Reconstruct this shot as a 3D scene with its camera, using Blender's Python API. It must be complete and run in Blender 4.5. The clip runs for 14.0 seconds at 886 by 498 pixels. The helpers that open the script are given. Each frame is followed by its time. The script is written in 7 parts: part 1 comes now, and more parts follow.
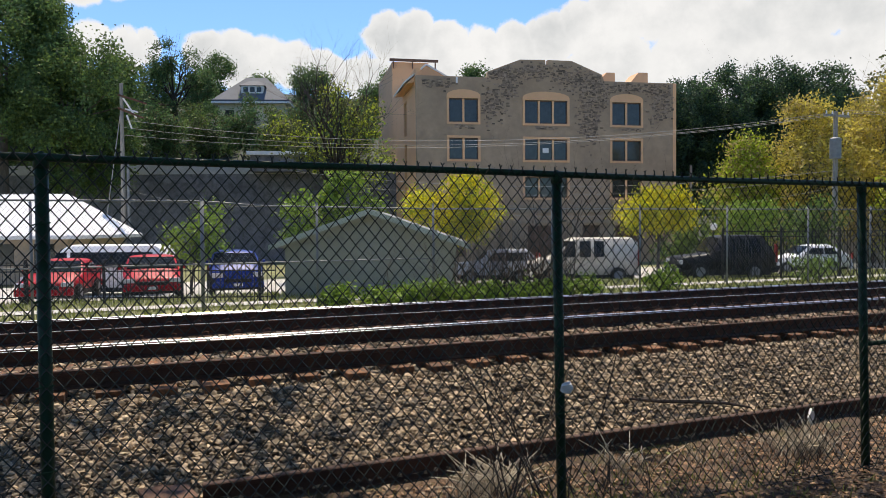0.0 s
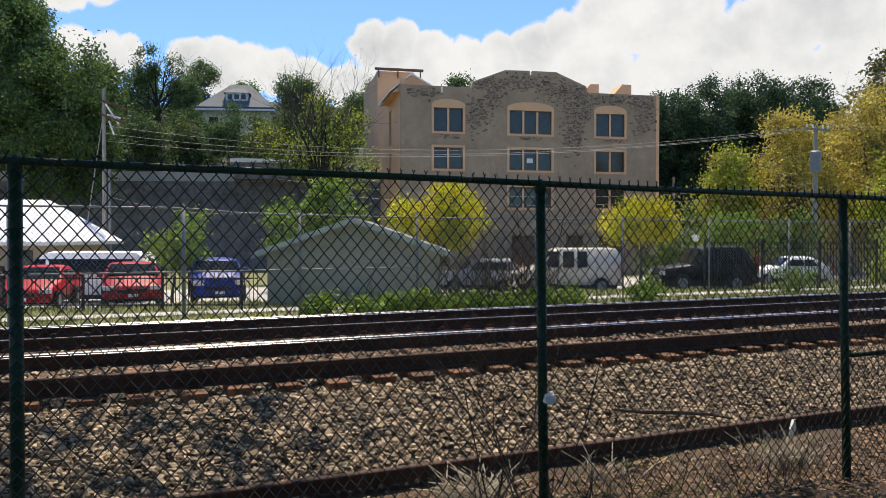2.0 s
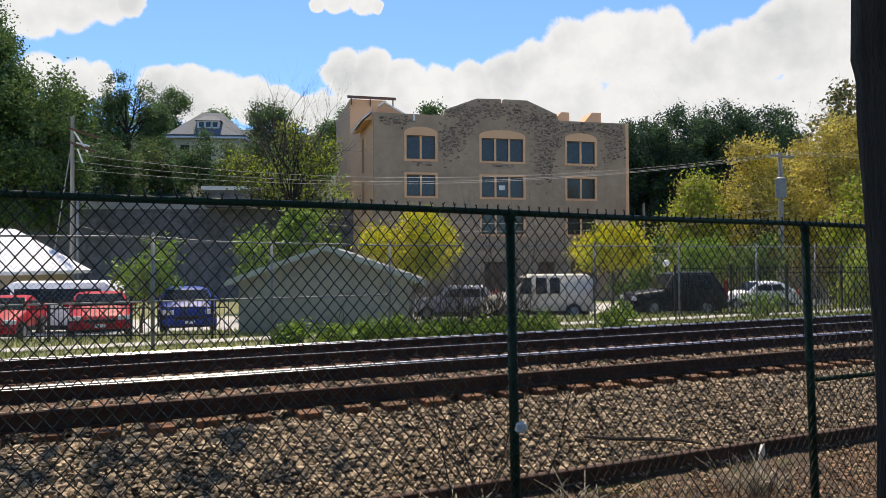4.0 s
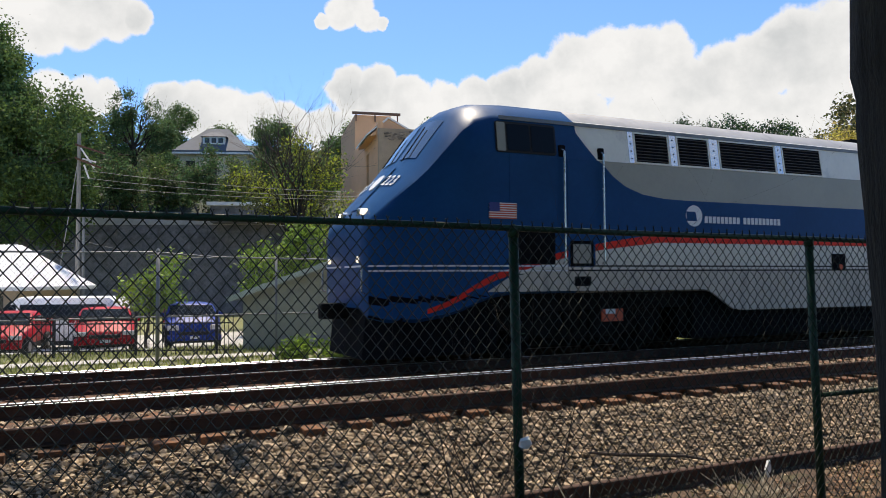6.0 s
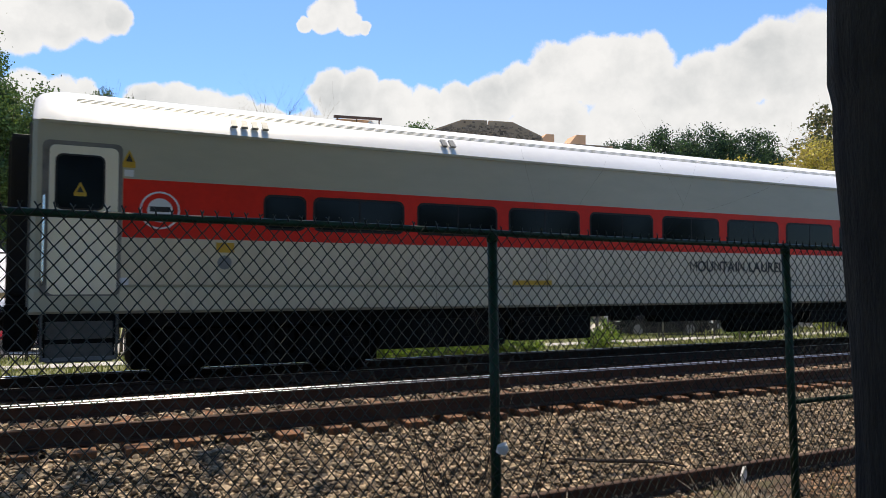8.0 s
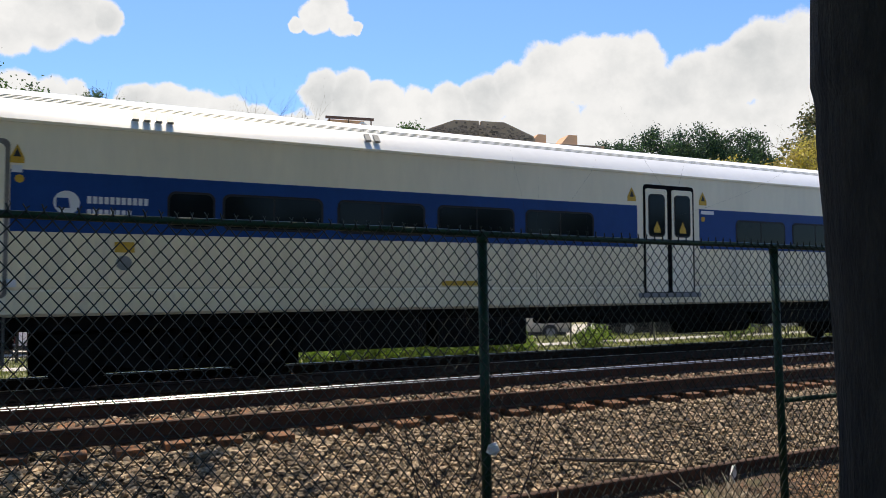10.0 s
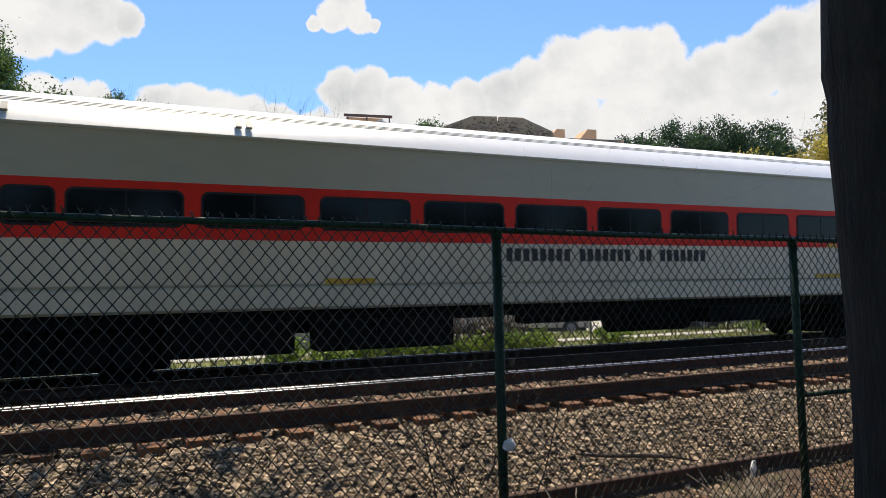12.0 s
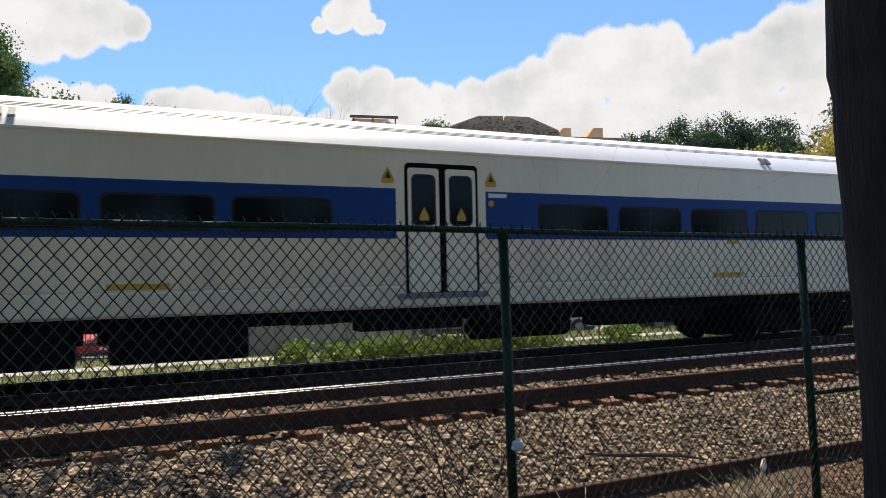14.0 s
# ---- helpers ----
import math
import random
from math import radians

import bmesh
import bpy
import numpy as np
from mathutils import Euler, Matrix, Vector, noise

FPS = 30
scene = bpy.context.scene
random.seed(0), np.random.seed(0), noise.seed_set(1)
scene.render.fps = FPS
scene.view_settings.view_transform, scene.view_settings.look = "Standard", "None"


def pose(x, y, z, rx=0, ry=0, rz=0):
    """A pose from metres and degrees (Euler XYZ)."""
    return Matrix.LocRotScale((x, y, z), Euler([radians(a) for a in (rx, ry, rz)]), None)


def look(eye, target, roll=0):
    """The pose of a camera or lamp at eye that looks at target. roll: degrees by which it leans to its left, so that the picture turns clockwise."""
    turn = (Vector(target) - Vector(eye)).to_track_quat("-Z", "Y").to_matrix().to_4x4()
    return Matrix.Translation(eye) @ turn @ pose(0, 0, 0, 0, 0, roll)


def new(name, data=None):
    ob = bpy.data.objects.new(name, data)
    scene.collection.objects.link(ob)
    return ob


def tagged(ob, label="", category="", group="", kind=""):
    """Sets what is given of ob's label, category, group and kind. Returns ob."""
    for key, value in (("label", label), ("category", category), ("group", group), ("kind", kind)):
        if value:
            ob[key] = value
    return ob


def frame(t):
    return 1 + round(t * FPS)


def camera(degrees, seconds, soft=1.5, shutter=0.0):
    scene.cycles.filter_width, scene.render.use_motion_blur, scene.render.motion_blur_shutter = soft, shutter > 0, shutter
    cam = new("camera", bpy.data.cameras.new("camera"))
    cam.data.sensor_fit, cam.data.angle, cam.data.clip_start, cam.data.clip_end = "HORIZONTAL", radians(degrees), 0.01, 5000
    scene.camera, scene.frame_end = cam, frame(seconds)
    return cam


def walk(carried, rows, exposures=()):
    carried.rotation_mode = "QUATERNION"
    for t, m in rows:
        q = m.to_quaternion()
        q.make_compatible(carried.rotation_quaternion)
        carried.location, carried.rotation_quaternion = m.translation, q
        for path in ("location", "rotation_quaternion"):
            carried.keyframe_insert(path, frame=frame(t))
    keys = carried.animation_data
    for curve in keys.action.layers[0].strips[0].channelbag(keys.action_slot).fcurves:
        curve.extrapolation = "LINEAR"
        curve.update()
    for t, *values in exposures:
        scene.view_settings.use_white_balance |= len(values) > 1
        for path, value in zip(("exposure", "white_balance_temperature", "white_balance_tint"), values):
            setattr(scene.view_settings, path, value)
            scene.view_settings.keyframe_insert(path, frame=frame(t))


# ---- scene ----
cam = camera(61.3, 14.0, soft=0.8, shutter=0.05)
walk(cam, [
    (0.0, pose(-0.052, 0.004, 2.080, 88.29, 0.39, -22.20)),
    (0.5, pose(-0.051, 0.006, 2.077, 88.26, 0.28, -22.19)),
    (1.0, pose(-0.038, 0.048, 2.074, 88.19, 0.06, -22.43)),
    (1.5, pose(-0.035, 0.049, 2.072, 88.22, -0.08, -23.08)),
    (2.0, pose(-0.028, 0.044, 2.075, 89.00, -0.06, -23.42)),
    (2.5, pose(-0.030, 0.030, 2.073, 89.56, 0.13, -24.70)),
    (3.0, pose(-0.017, 0.022, 2.086, 90.07, 0.19, -25.55)),
    (5.5, pose(-0.026, 0.006, 2.094, 92.06, 0.30, -25.20)),
    (6.0, pose(-0.020, -0.000, 2.094, 92.20, 0.36, -25.10)),
    (6.5, pose(-0.017, 0.001, 2.094, 92.35, -0.02, -25.14)),
    (7.0, pose(-0.009, 0.009, 2.092, 92.45, -0.22, -25.46)),
    (7.5, pose(0.003, 0.022, 2.094, 92.60, -0.28, -25.85)),
    (8.0, pose(0.006, 0.022, 2.090, 92.58, -0.08, -26.60)),
    (8.5, pose(0.010, 0.018, 2.098, 92.66, 0.06, -27.25)),
    (11.0, pose(0.017, -0.020, 2.092, 92.45, 0.36, -26.86)),
    (11.5, pose(0.038, -0.030, 2.100, 92.30, 0.50, -25.62)),
    (12.0, pose(0.042, -0.027, 2.096, 92.34, 0.64, -25.62)),
    (12.5, pose(0.051, -0.008, 2.111, 92.26, 0.91, -25.52)),
    (13.0, pose(0.039, -0.029, 2.103, 92.30, 0.95, -25.37)),
    (13.5, pose(0.038, -0.036, 2.101, 92.37, 0.90, -25.16)),
    (14.0, pose(0.041, -0.036, 2.104, 92.35, 1.19, -25.04)),
], exposures=[(0.0, 0.34, 7800, 10), (14.0, 0.34, 7800, 10)])

# ---- light: high sun behind the train, broken cloud ----
SUN_EL, SUN_AZ = 64.0, 14.0          # azimuth from +y, positive to the right
sd = Vector((math.sin(radians(SUN_AZ)) * math.cos(radians(SUN_EL)), math.cos(radians(SUN_AZ)) * math.cos(radians(SUN_EL)), math.sin(radians(SUN_EL))))
sun = new("sun", bpy.data.lights.new("sun", "SUN"))
sun.data.energy, sun.data.angle, sun.data.color = 5.0, radians(0.6), (1.0, 0.95, 0.87)
sun.matrix_world = look(sd * 100, (0, 0, 0))


def cloud_spot(az, el, rad):
    a, e = radians(az), radians(el)
    return (math.sin(a) * math.cos(e), math.cos(a) * math.cos(e), math.sin(e)), rad


# cumulus heaps: azimuth from +y, elevation, radius (radians of arc)
CLOUDS = [cloud_spot(*c) for c in (
    (-5.6, 17.9, 0.053), (-3.6, 17.3, 0.042), (-1.2, 17.9, 0.044), (0.9, 18.2, 0.036), (2.7, 18.2, 0.023), (-8.8, 18.1, 0.067),
    (-3.7, 20.3, 0.051), (0.2, 20.9, 0.039), (17.3, 19.6, 0.023), (19.2, 19.3, 0.019), (18.3, 20.7, 0.026),
    (20.4, 19.0, 0.011), (15.8, 19.0, 0.012), (18.3, 22.1, 0.021), (-0.9, 12.5, 0.032), (0.5, 12.7, 0.022), (-3.0, 12.8, 0.030),
    (7.0, 12.2, 0.039), (5.1, 12.5, 0.027), (9.0, 12.1, 0.038), (11.0, 11.9, 0.035), (13.5, 11.5, 0.033), (15.6, 11.4, 0.028),
    (18.2, 14.2, 0.029), (20.0, 14.0, 0.032), (22.5, 13.3, 0.033), (25.1, 12.9, 0.033), (27.8, 13.3, 0.036), (30.4, 13.8, 0.038),
    (33.0, 14.5, 0.038), (35.2, 15.4, 0.044), (37.7, 15.5, 0.047), (40.2, 15.4, 0.047), (42.2, 15.7, 0.039), (43.9, 13.9, 0.042),
    (46.3, 14.1, 0.048), (48.4, 14.6, 0.051), (50.6, 15.1, 0.055), (53.0, 15.0, 0.060), (56.0, 15.0, 0.067), (58.9, 15.2, 0.074),
    (21.6, 11.0, 0.046), (28.1, 10.3, 0.067), (34.6, 10.7, 0.074), (40.8, 10.3, 0.079), (46.7, 9.8, 0.077), (52.1, 9.3, 0.080),
    (17.3, 10.8, 0.044), (-20, 20, 0.1), (-42, 17, 0.11), (-62, 24, 0.14), (78, 20, 0.14), (95, 16, 0.13),
    (130, 28, 0.17), (-120, 30, 0.17), (175, 50, 0.14),
)]



def make_world():
    w = bpy.data.worlds.new("sky")
    scene.world = w
    w.use_nodes = True
    nt = w.node_tree
    nt.nodes.clear()
    N, L = nt.nodes.new, nt.links.new

    def math_node(op, a, b=None, c=None, clamp=False):
        n = N("ShaderNodeMath")
        n.operation, n.use_clamp = op, clamp
        for i, v in enumerate((a, b, c)):
            if v is None:
                continue
            if isinstance(v, (int, float)):
                n.inputs[i].default_value = v
            else:
                L(v, n.inputs[i])
        return n.outputs[0]

    tc = N("ShaderNodeTexCoord")
    sky = N("ShaderNodeTexSky")
    sky.sky_type, sky.sun_disc = "NISHITA", False
    sky.sun_elevation, sky.sun_rotation = radians(SUN_EL), radians(SUN_AZ)
    sky.air_density, sky.dust_density, sky.ozone_density = 1.0, 0.4, 2.5
    big = N("ShaderNodeTexNoise")
    big.inputs["Scale"].default_value, big.inputs["Detail"].default_value, big.inputs["Roughness"].default_value = 9.0, 7.0, 0.6
    L(tc.outputs["Generated"], big.inputs["Vector"])
    warp = N("ShaderNodeVectorMath")
    warp.operation = "MULTIPLY_ADD"
    L(big.outputs["Color"], warp.inputs[0])
    warp.inputs[1].default_value, warp.inputs[2].default_value = (0.045, 0.045, 0.04), (-0.0225, -0.0225, -0.02)
    add = N("ShaderNodeVectorMath")
    L(tc.outputs["Generated"], add.inputs[0])
    L(warp.outputs[0], add.inputs[1])
    dens = None
    for c, r in CLOUDS:
        d = N("ShaderNodeVectorMath")
        d.operation = "DISTANCE"
        L(add.outputs[0], d.inputs[0])
        d.inputs[1].default_value = c
        v = math_node("MULTIPLY_ADD", d.outputs["Value"], -1.0 / r, 1.0)
        dens = v if dens is None else math_node("MAXIMUM", dens, v)
    fine = N("ShaderNodeTexNoise")
    fine.inputs["Scale"].default_value, fine.inputs["Detail"].default_value, fine.inputs["Roughness"].default_value = 26.0, 6.0, 0.6
    L(tc.outputs["Generated"], fine.inputs["Vector"])
    dens = math_node("ADD", dens, math_node("MULTIPLY_ADD", fine.outputs["Fac"], 0.7, -0.32))
    mask = N("ShaderNodeMapRange")
    mask.interpolation_type = "SMOOTHSTEP"
    mask.inputs["From Min"].default_value, mask.inputs["From Max"].default_value = 0.0, 0.20
    L(dens, mask.inputs["Value"])
    # thick hearts of the clouds are greyer
    heart = N("ShaderNodeMapRange")
    heart.inputs["From Min"].default_value, heart.inputs["From Max"].default_value = 0.05, 0.5
    L(dens, heart.inputs["Value"])
    ccol = N("ShaderNodeMix")
    ccol.data_type = "RGBA"
    L(math_node("MULTIPLY", heart.outputs[0], math_node("MULTIPLY_ADD", big.outputs["Fac"], 3.2, -1.25, clamp=True)), ccol.inputs["Factor"])
    ccol.inputs["A"].default_value, ccol.inputs["B"].default_value = (0.90, 0.98, 1.12, 1), (0.61, 0.69, 0.81, 1)
    skyb, cl = N("ShaderNodeBackground"), N("ShaderNodeBackground")
    tint = N("ShaderNodeMix")
    tint.data_type, tint.blend_type = "RGBA", "MULTIPLY"
    tint.inputs["Factor"].default_value = 1.0
    L(sky.outputs[0], tint.inputs["A"])
    tint.inputs["B"].default_value = (0.60, 0.92, 1.38, 1)
    L(tint.outputs["Result"], skyb.inputs["Color"])
    skyb.inputs["Strength"].default_value = 0.125
    L(ccol.outputs["Result"], cl.inputs["Color"])
    cl.inputs["Strength"].default_value = 0.74
    mix, out = N("ShaderNodeMixShader"), N("ShaderNodeOutputWorld")
    L(mask.outputs[0], mix.inputs[0])
    L(skyb.outputs[0], mix.inputs[1])
    L(cl.outputs[0], mix.inputs[2])
    L(mix.outputs[0], out.inputs[0])


make_world()


# ---- materials ----
def surface(name, base, rough=0.6, metal=0.0, vary=0.15, scale=3.0, fine=40.0, bump=0.0, dirt=None, dirt_amount=0.0, per_piece=0.0, island=0.0, spec=0.5, stretch=(1, 1, 1), through_light=0.0, coat=0.0):
    """A worn surface: base colour varied at two scales, optional stains, per-object or per-island variation and fine relief."""
    m = bpy.data.materials.new(name)
    m.use_nodes = True
    nt = m.node_tree
    N, L = nt.nodes.new, nt.links.new
    p = nt.nodes["Principled BSDF"]
    tc, mp = N("ShaderNodeTexCoord"), N("ShaderNodeMapping")
    mp.inputs["Scale"].default_value = stretch
    L(tc.outputs["Object"], mp.inputs["Vector"])

    def noise_tex(s, detail=4.0):
        n = N("ShaderNodeTexNoise")
        n.inputs["Scale"].default_value, n.inputs["Detail"].default_value, n.inputs["Roughness"].default_value = s, detail, 0.62
        L(mp.outputs[0], n.inputs["Vector"])
        return n.outputs["Fac"]

    def mixrgb(kind, fac, a, b):
        n = N("ShaderNodeMix")
        n.data_type, n.blend_type = "RGBA", kind
        for key, v in (("Factor", fac), ("A", a), ("B", b)):
            if isinstance(v, (int, float, tuple)):
                n.inputs[key].default_value = (*v, 1) if isinstance(v, tuple) else v
            else:
                L(v, n.inputs[key])
        return n.outputs["Result"]

    def ramp(v, lo, hi):
        n = N("ShaderNodeMapRange")
        n.inputs["From Min"].default_value, n.inputs["From Max"].default_value = lo, hi
        L(v, n.inputs["Value"])
        return n.outputs[0]

    lo, hi = tuple(c * (1 - vary) for c in base), tuple(min(1, c * (1 + vary)) for c in base)
    big, small = noise_tex(scale), noise_tex(fine)
    col = mixrgb("MIX", ramp(big, 0.3, 0.7), lo, hi)
    col = mixrgb("MULTIPLY", min(1.0, vary * 1.5), col, mixrgb("MIX", ramp(small, 0.3, 0.7), (0.6, 0.6, 0.6), (1.25, 1.25, 1.25)))
    if dirt:
        col = mixrgb("MIX", ramp(noise_tex(scale * 1.7 + 0.3, 6.0), 0.62 - 0.25 * dirt_amount, 0.78 - 0.1 * dirt_amount), col, dirt)
    if per_piece or island:
        n = N("ShaderNodeObjectInfo") if per_piece else N("ShaderNodeNewGeometry")
        r = n.outputs["Random" if per_piece else "Random Per Island"]
        k = per_piece or island
        col = mixrgb("MULTIPLY", 1.0, col, mixrgb("MIX", r, (1 - k,) * 3, (1 + k,) * 3))
    L(col, p.inputs["Base Color"])
    p.inputs["Metallic"].default_value, p.inputs["Specular IOR Level"].default_value = metal, spec
    p.inputs["Coat Weight"].default_value = coat
    rr = N("ShaderNodeMapRange")
    rr.inputs["To Min"].default_value, rr.inputs["To Max"].default_value = max(0.02, rough - 0.1), min(1.0, rough + 0.1)
    L(small, rr.inputs["Value"])
    L(rr.outputs[0], p.inputs["Roughness"])
    if bump:
        b = N("ShaderNodeBump")
        b.inputs["Strength"].default_value, b.inputs["Distance"].default_value = min(1.0, bump), 0.02
        L(small, b.inputs["Height"])
        L(b.outputs[0], p.inputs["Normal"])
    if through_light:
        t, mx, out = N("ShaderNodeBsdfTranslucent"), N("ShaderNodeMixShader"), nt.nodes["Material Output"]
        L(col, t.inputs["Color"])
        mx.inputs[0].default_value = through_light
        L(p.outputs[0], mx.inputs[1])
        L(t.outputs[0], mx.inputs[2])
        L(mx.outputs[0], out.inputs["Surface"])
    return m


def glowing(name, col, strength):
    m = bpy.data.materials.new(name)
    m.use_nodes = True
    p = m.node_tree.nodes["Principled BSDF"]
    p.inputs["Base Color"].default_value = p.inputs["Emission Color"].default_value = (*col, 1)
    p.inputs["Emission Strength"].default_value = strength
    return m


M = {}
M["fence_green"] = surface("green vinyl fence paint", (0.009, 0.042, 0.022), 0.5, vary=0.25, scale=6, fine=60, spec=0.3)
M["fence_wire"] = surface("dark green vinyl wire", (0.008, 0.017, 0.012), 0.55, vary=0.3, scale=3, fine=50)
M["galv"] = surface("galvanised steel", (0.20, 0.21, 0.215), 0.6, 0.2, vary=0.15, scale=4, fine=40)
M["galv_wire"] = surface("galvanised wire", (0.22, 0.23, 0.23), 0.55, 0.4, vary=0.2)
M["rail_top"] = surface("polished rail head", (0.86, 0.86, 0.86), 0.30, 1.0, vary=0.08, scale=2, fine=30)
M["rail_side"] = surface("rusty rail web", (0.058, 0.027, 0.016), 0.85, 0.1, vary=0.35, scale=5, fine=70, bump=0.3)
M["rust"] = surface("brown rust", (0.105, 0.052, 0.032), 0.9, vary=0.4, scale=6, fine=60, bump=0.4)
M["tie"] = surface("weathered tie timber", (0.085, 0.050, 0.030), 0.9, vary=0.4, scale=3, fine=30, bump=0.5, dirt=(0.24, 0.088, 0.030), dirt_amount=0.8, per_piece=0.35, stretch=(4, 0.6, 4))
# bed darker than its stones: shade of the gaps is in the colour
M["ballast"] = surface("ballast bed with gap shade", (0.075, 0.062, 0.05), 0.95, vary=0.5, scale=4, fine=28, bump=1.0)
M["stone"] = surface("crushed trap rock", (0.275, 0.208, 0.138), 0.85, vary=0.3, scale=3, fine=30, bump=0.3, island=0.85)
M["dirt"] = surface("litter and dry soil", (0.080, 0.048, 0.029), 0.95, vary=0.5, scale=1.3, fine=25, bump=0.8, dirt=(0.075, 0.085, 0.028), dirt_amount=0.3)
M["grass_ground"] = surface("mown grass", (0.155, 0.16, 0.055), 0.9, vary=0.35, scale=0.8, fine=14, bump=0.6, dirt=(0.2, 0.18, 0.1), dirt_amount=0.2)
M["blade"] = surface("grass blades", (0.18, 0.21, 0.05), 0.7, vary=0.2, island=0.5, through_light=0.3)
M["asphalt"] = surface("sun-bleached asphalt", (0.40, 0.385, 0.35), 0.9, vary=0.2, scale=0.5, fine=20, bump=0.2)
M["concrete"] = surface("pale concrete", (0.42, 0.40, 0.36), 0.9, vary=0.15, scale=0.7, fine=15, bump=0.2)
M["bark_dark"] = surface("dark furrowed bark", (0.031, 0.024, 0.017), 0.95, vary=0.5, scale=5, fine=22, bump=1.0, stretch=(3, 3, 0.6))
M["bark"] = surface("grey brown bark", (0.10, 0.085, 0.07), 0.95, vary=0.35, scale=4, fine=20, bump=0.8, stretch=(3, 3, 0.6))
M["twig"] = surface("dry twigs", (0.15, 0.115, 0.085), 0.9, vary=0.3, island=0.4)
M["twig_dark"] = surface("dark twigs", (0.06, 0.045, 0.038), 0.9, vary=0.3, island=0.4)
M["litter"] = surface("brown leaf litter", (0.205, 0.122, 0.068), 0.9, vary=0.3, island=0.8)
M["dry_grass"] = surface("bleached dry grass", (0.5, 0.44, 0.34), 0.9, vary=0.25, island=0.4)
LEAF = {}
for key, col in dict(dark=(0.082, 0.152, 0.056), deep=(0.042, 0.084, 0.050), mid=(0.115, 0.180, 0.046), fresh=(0.20, 0.31, 0.048), lime=(0.33, 0.40, 0.042), yellow=(0.62, 0.55, 0.03), gold=(0.50, 0.42, 0.085), ochre=(0.38, 0.31, 0.12), olive=(0.11, 0.125, 0.05)).items():
    LEAF[key] = surface(key + " leaves", col, 0.65, vary=0.25, scale=0.35, fine=3, island=0.45, through_light=0.35, spec=0.3)


# ---- mesh helpers ----
def link_mesh(name, me, material, parent=None, label=""):
    for m in (material if isinstance(material, (list, tuple)) else [material]):
        me.materials.append(m)
    ob = new(name, me)
    if parent is not None:
        ob.parent = parent
    if label:
        ob["label"] = label
    return ob


def part(name, bm, material, parent=None, label="", smooth=False):
    me = bpy.data.meshes.new(name)
    bm.normal_update()
    bm.to_mesh(me)
    bm.free()
    if smooth:
        me.polygons.foreach_set("use_smooth", [True] * len(me.polygons))
    return link_mesh(name, me, material, parent, label)


def from_np(name, verts, faces, material, parent=None, label=""):
    me = bpy.data.meshes.new(name)
    verts, faces = np.asarray(verts, np.float32), np.asarray(faces, np.int32)
    me.vertices.add(len(verts))
    me.vertices.foreach_set("co", verts.ravel())
    k = faces.shape[1]
    me.loops.add(faces.size)
    me.loops.foreach_set("vertex_index", faces.ravel())
    me.polygons.add(len(faces))
    me.polygons.foreach_set("loop_start", np.arange(0, faces.size, k, dtype=np.int32))
    me.polygons.foreach_set("use_smooth", np.zeros(len(faces), bool))
    me.update(calc_edges=True)
    return link_mesh(name, me, material, parent, label)


def thing(name, m=None):
    ob = new(name)
    ob.empty_display_size = 0.2
    if m is not None:
        ob.matrix_world = m
    return ob


def box(bm, lo, hi, bevel=0.0):
    vs = [bm.verts.new((x, y, z)) for x in (lo[0], hi[0]) for y in (lo[1], hi[1]) for z in (lo[2], hi[2])]
    fs = [bm.faces.new([vs[i] for i in f]) for f in ((0, 1, 3, 2), (4, 6, 7, 5), (0, 4, 5, 1), (2, 3, 7, 6), (0, 2, 6, 4), (1, 5, 7, 3))]
    if bevel:
        es = list({e for f in fs for e in f.edges})
        bmesh.ops.bevel(bm, geom=es, offset=bevel, segments=2, affect="EDGES", profile=0.6)
    return bm


def boxed(lo, hi, bevel=0.0):
    return box(bmesh.new(), lo, hi, bevel)


def tube(bm, pts, radii, sides=6, cap=True):
    """A tapered tube along points."""
    rings = []
    n = len(pts)
    if isinstance(radii, (int, float)):
        radii = [radii] * n
    for i, p in enumerate(pts):
        d = (Vector(pts[min(i + 1, n - 1)]) - Vector(pts[max(i - 1, 0)])).normalized()
        a = d.cross(Vector((0, 0, 1)) if abs(d.z) < 0.9 else Vector((1, 0, 0))).normalized()
        b = d.cross(a)
        rings.append([bm.verts.new(Vector(p) + radii[i] * (math.cos(2 * math.pi * k / sides) * a + math.sin(2 * math.pi * k / sides) * b)) for k in range(sides)])
    for r, s in zip(rings[:-1], rings[1:]):
        for k in range(sides):
            bm.faces.new((r[k], r[(k + 1) % sides], s[(k + 1) % sides], s[k]))
    if cap:
        bm.faces.new(list(reversed(rings[0])))
        bm.faces.new(rings[-1])
    return bm


def tubed(pts, radii, sides=6):
    return tube(bmesh.new(), pts, radii, sides)


def prism(pts, axis, a, b, bm=None):
    """A flat outline pushed along an axis from a to b. Outline in the two other axes, in order."""
    bm = bm or bmesh.new()

    def at(p, c):
        return {"x": (c, p[0], p[1]), "y": (p[0], c, p[1]), "z": (p[0], p[1], c)}[axis]
    lo, hi = [bm.verts.new(at(p, a)) for p in pts], [bm.verts.new(at(p, b)) for p in pts]
    n = len(pts)
    for i in range(n):
        bm.faces.new((lo[i], lo[(i + 1) % n], hi[(i + 1) % n], hi[i]))
    bm.faces.new(list(reversed(lo)))
    bm.faces.new(hi)
    bmesh.ops.recalc_face_normals(bm, faces=bm.faces)
    return bm


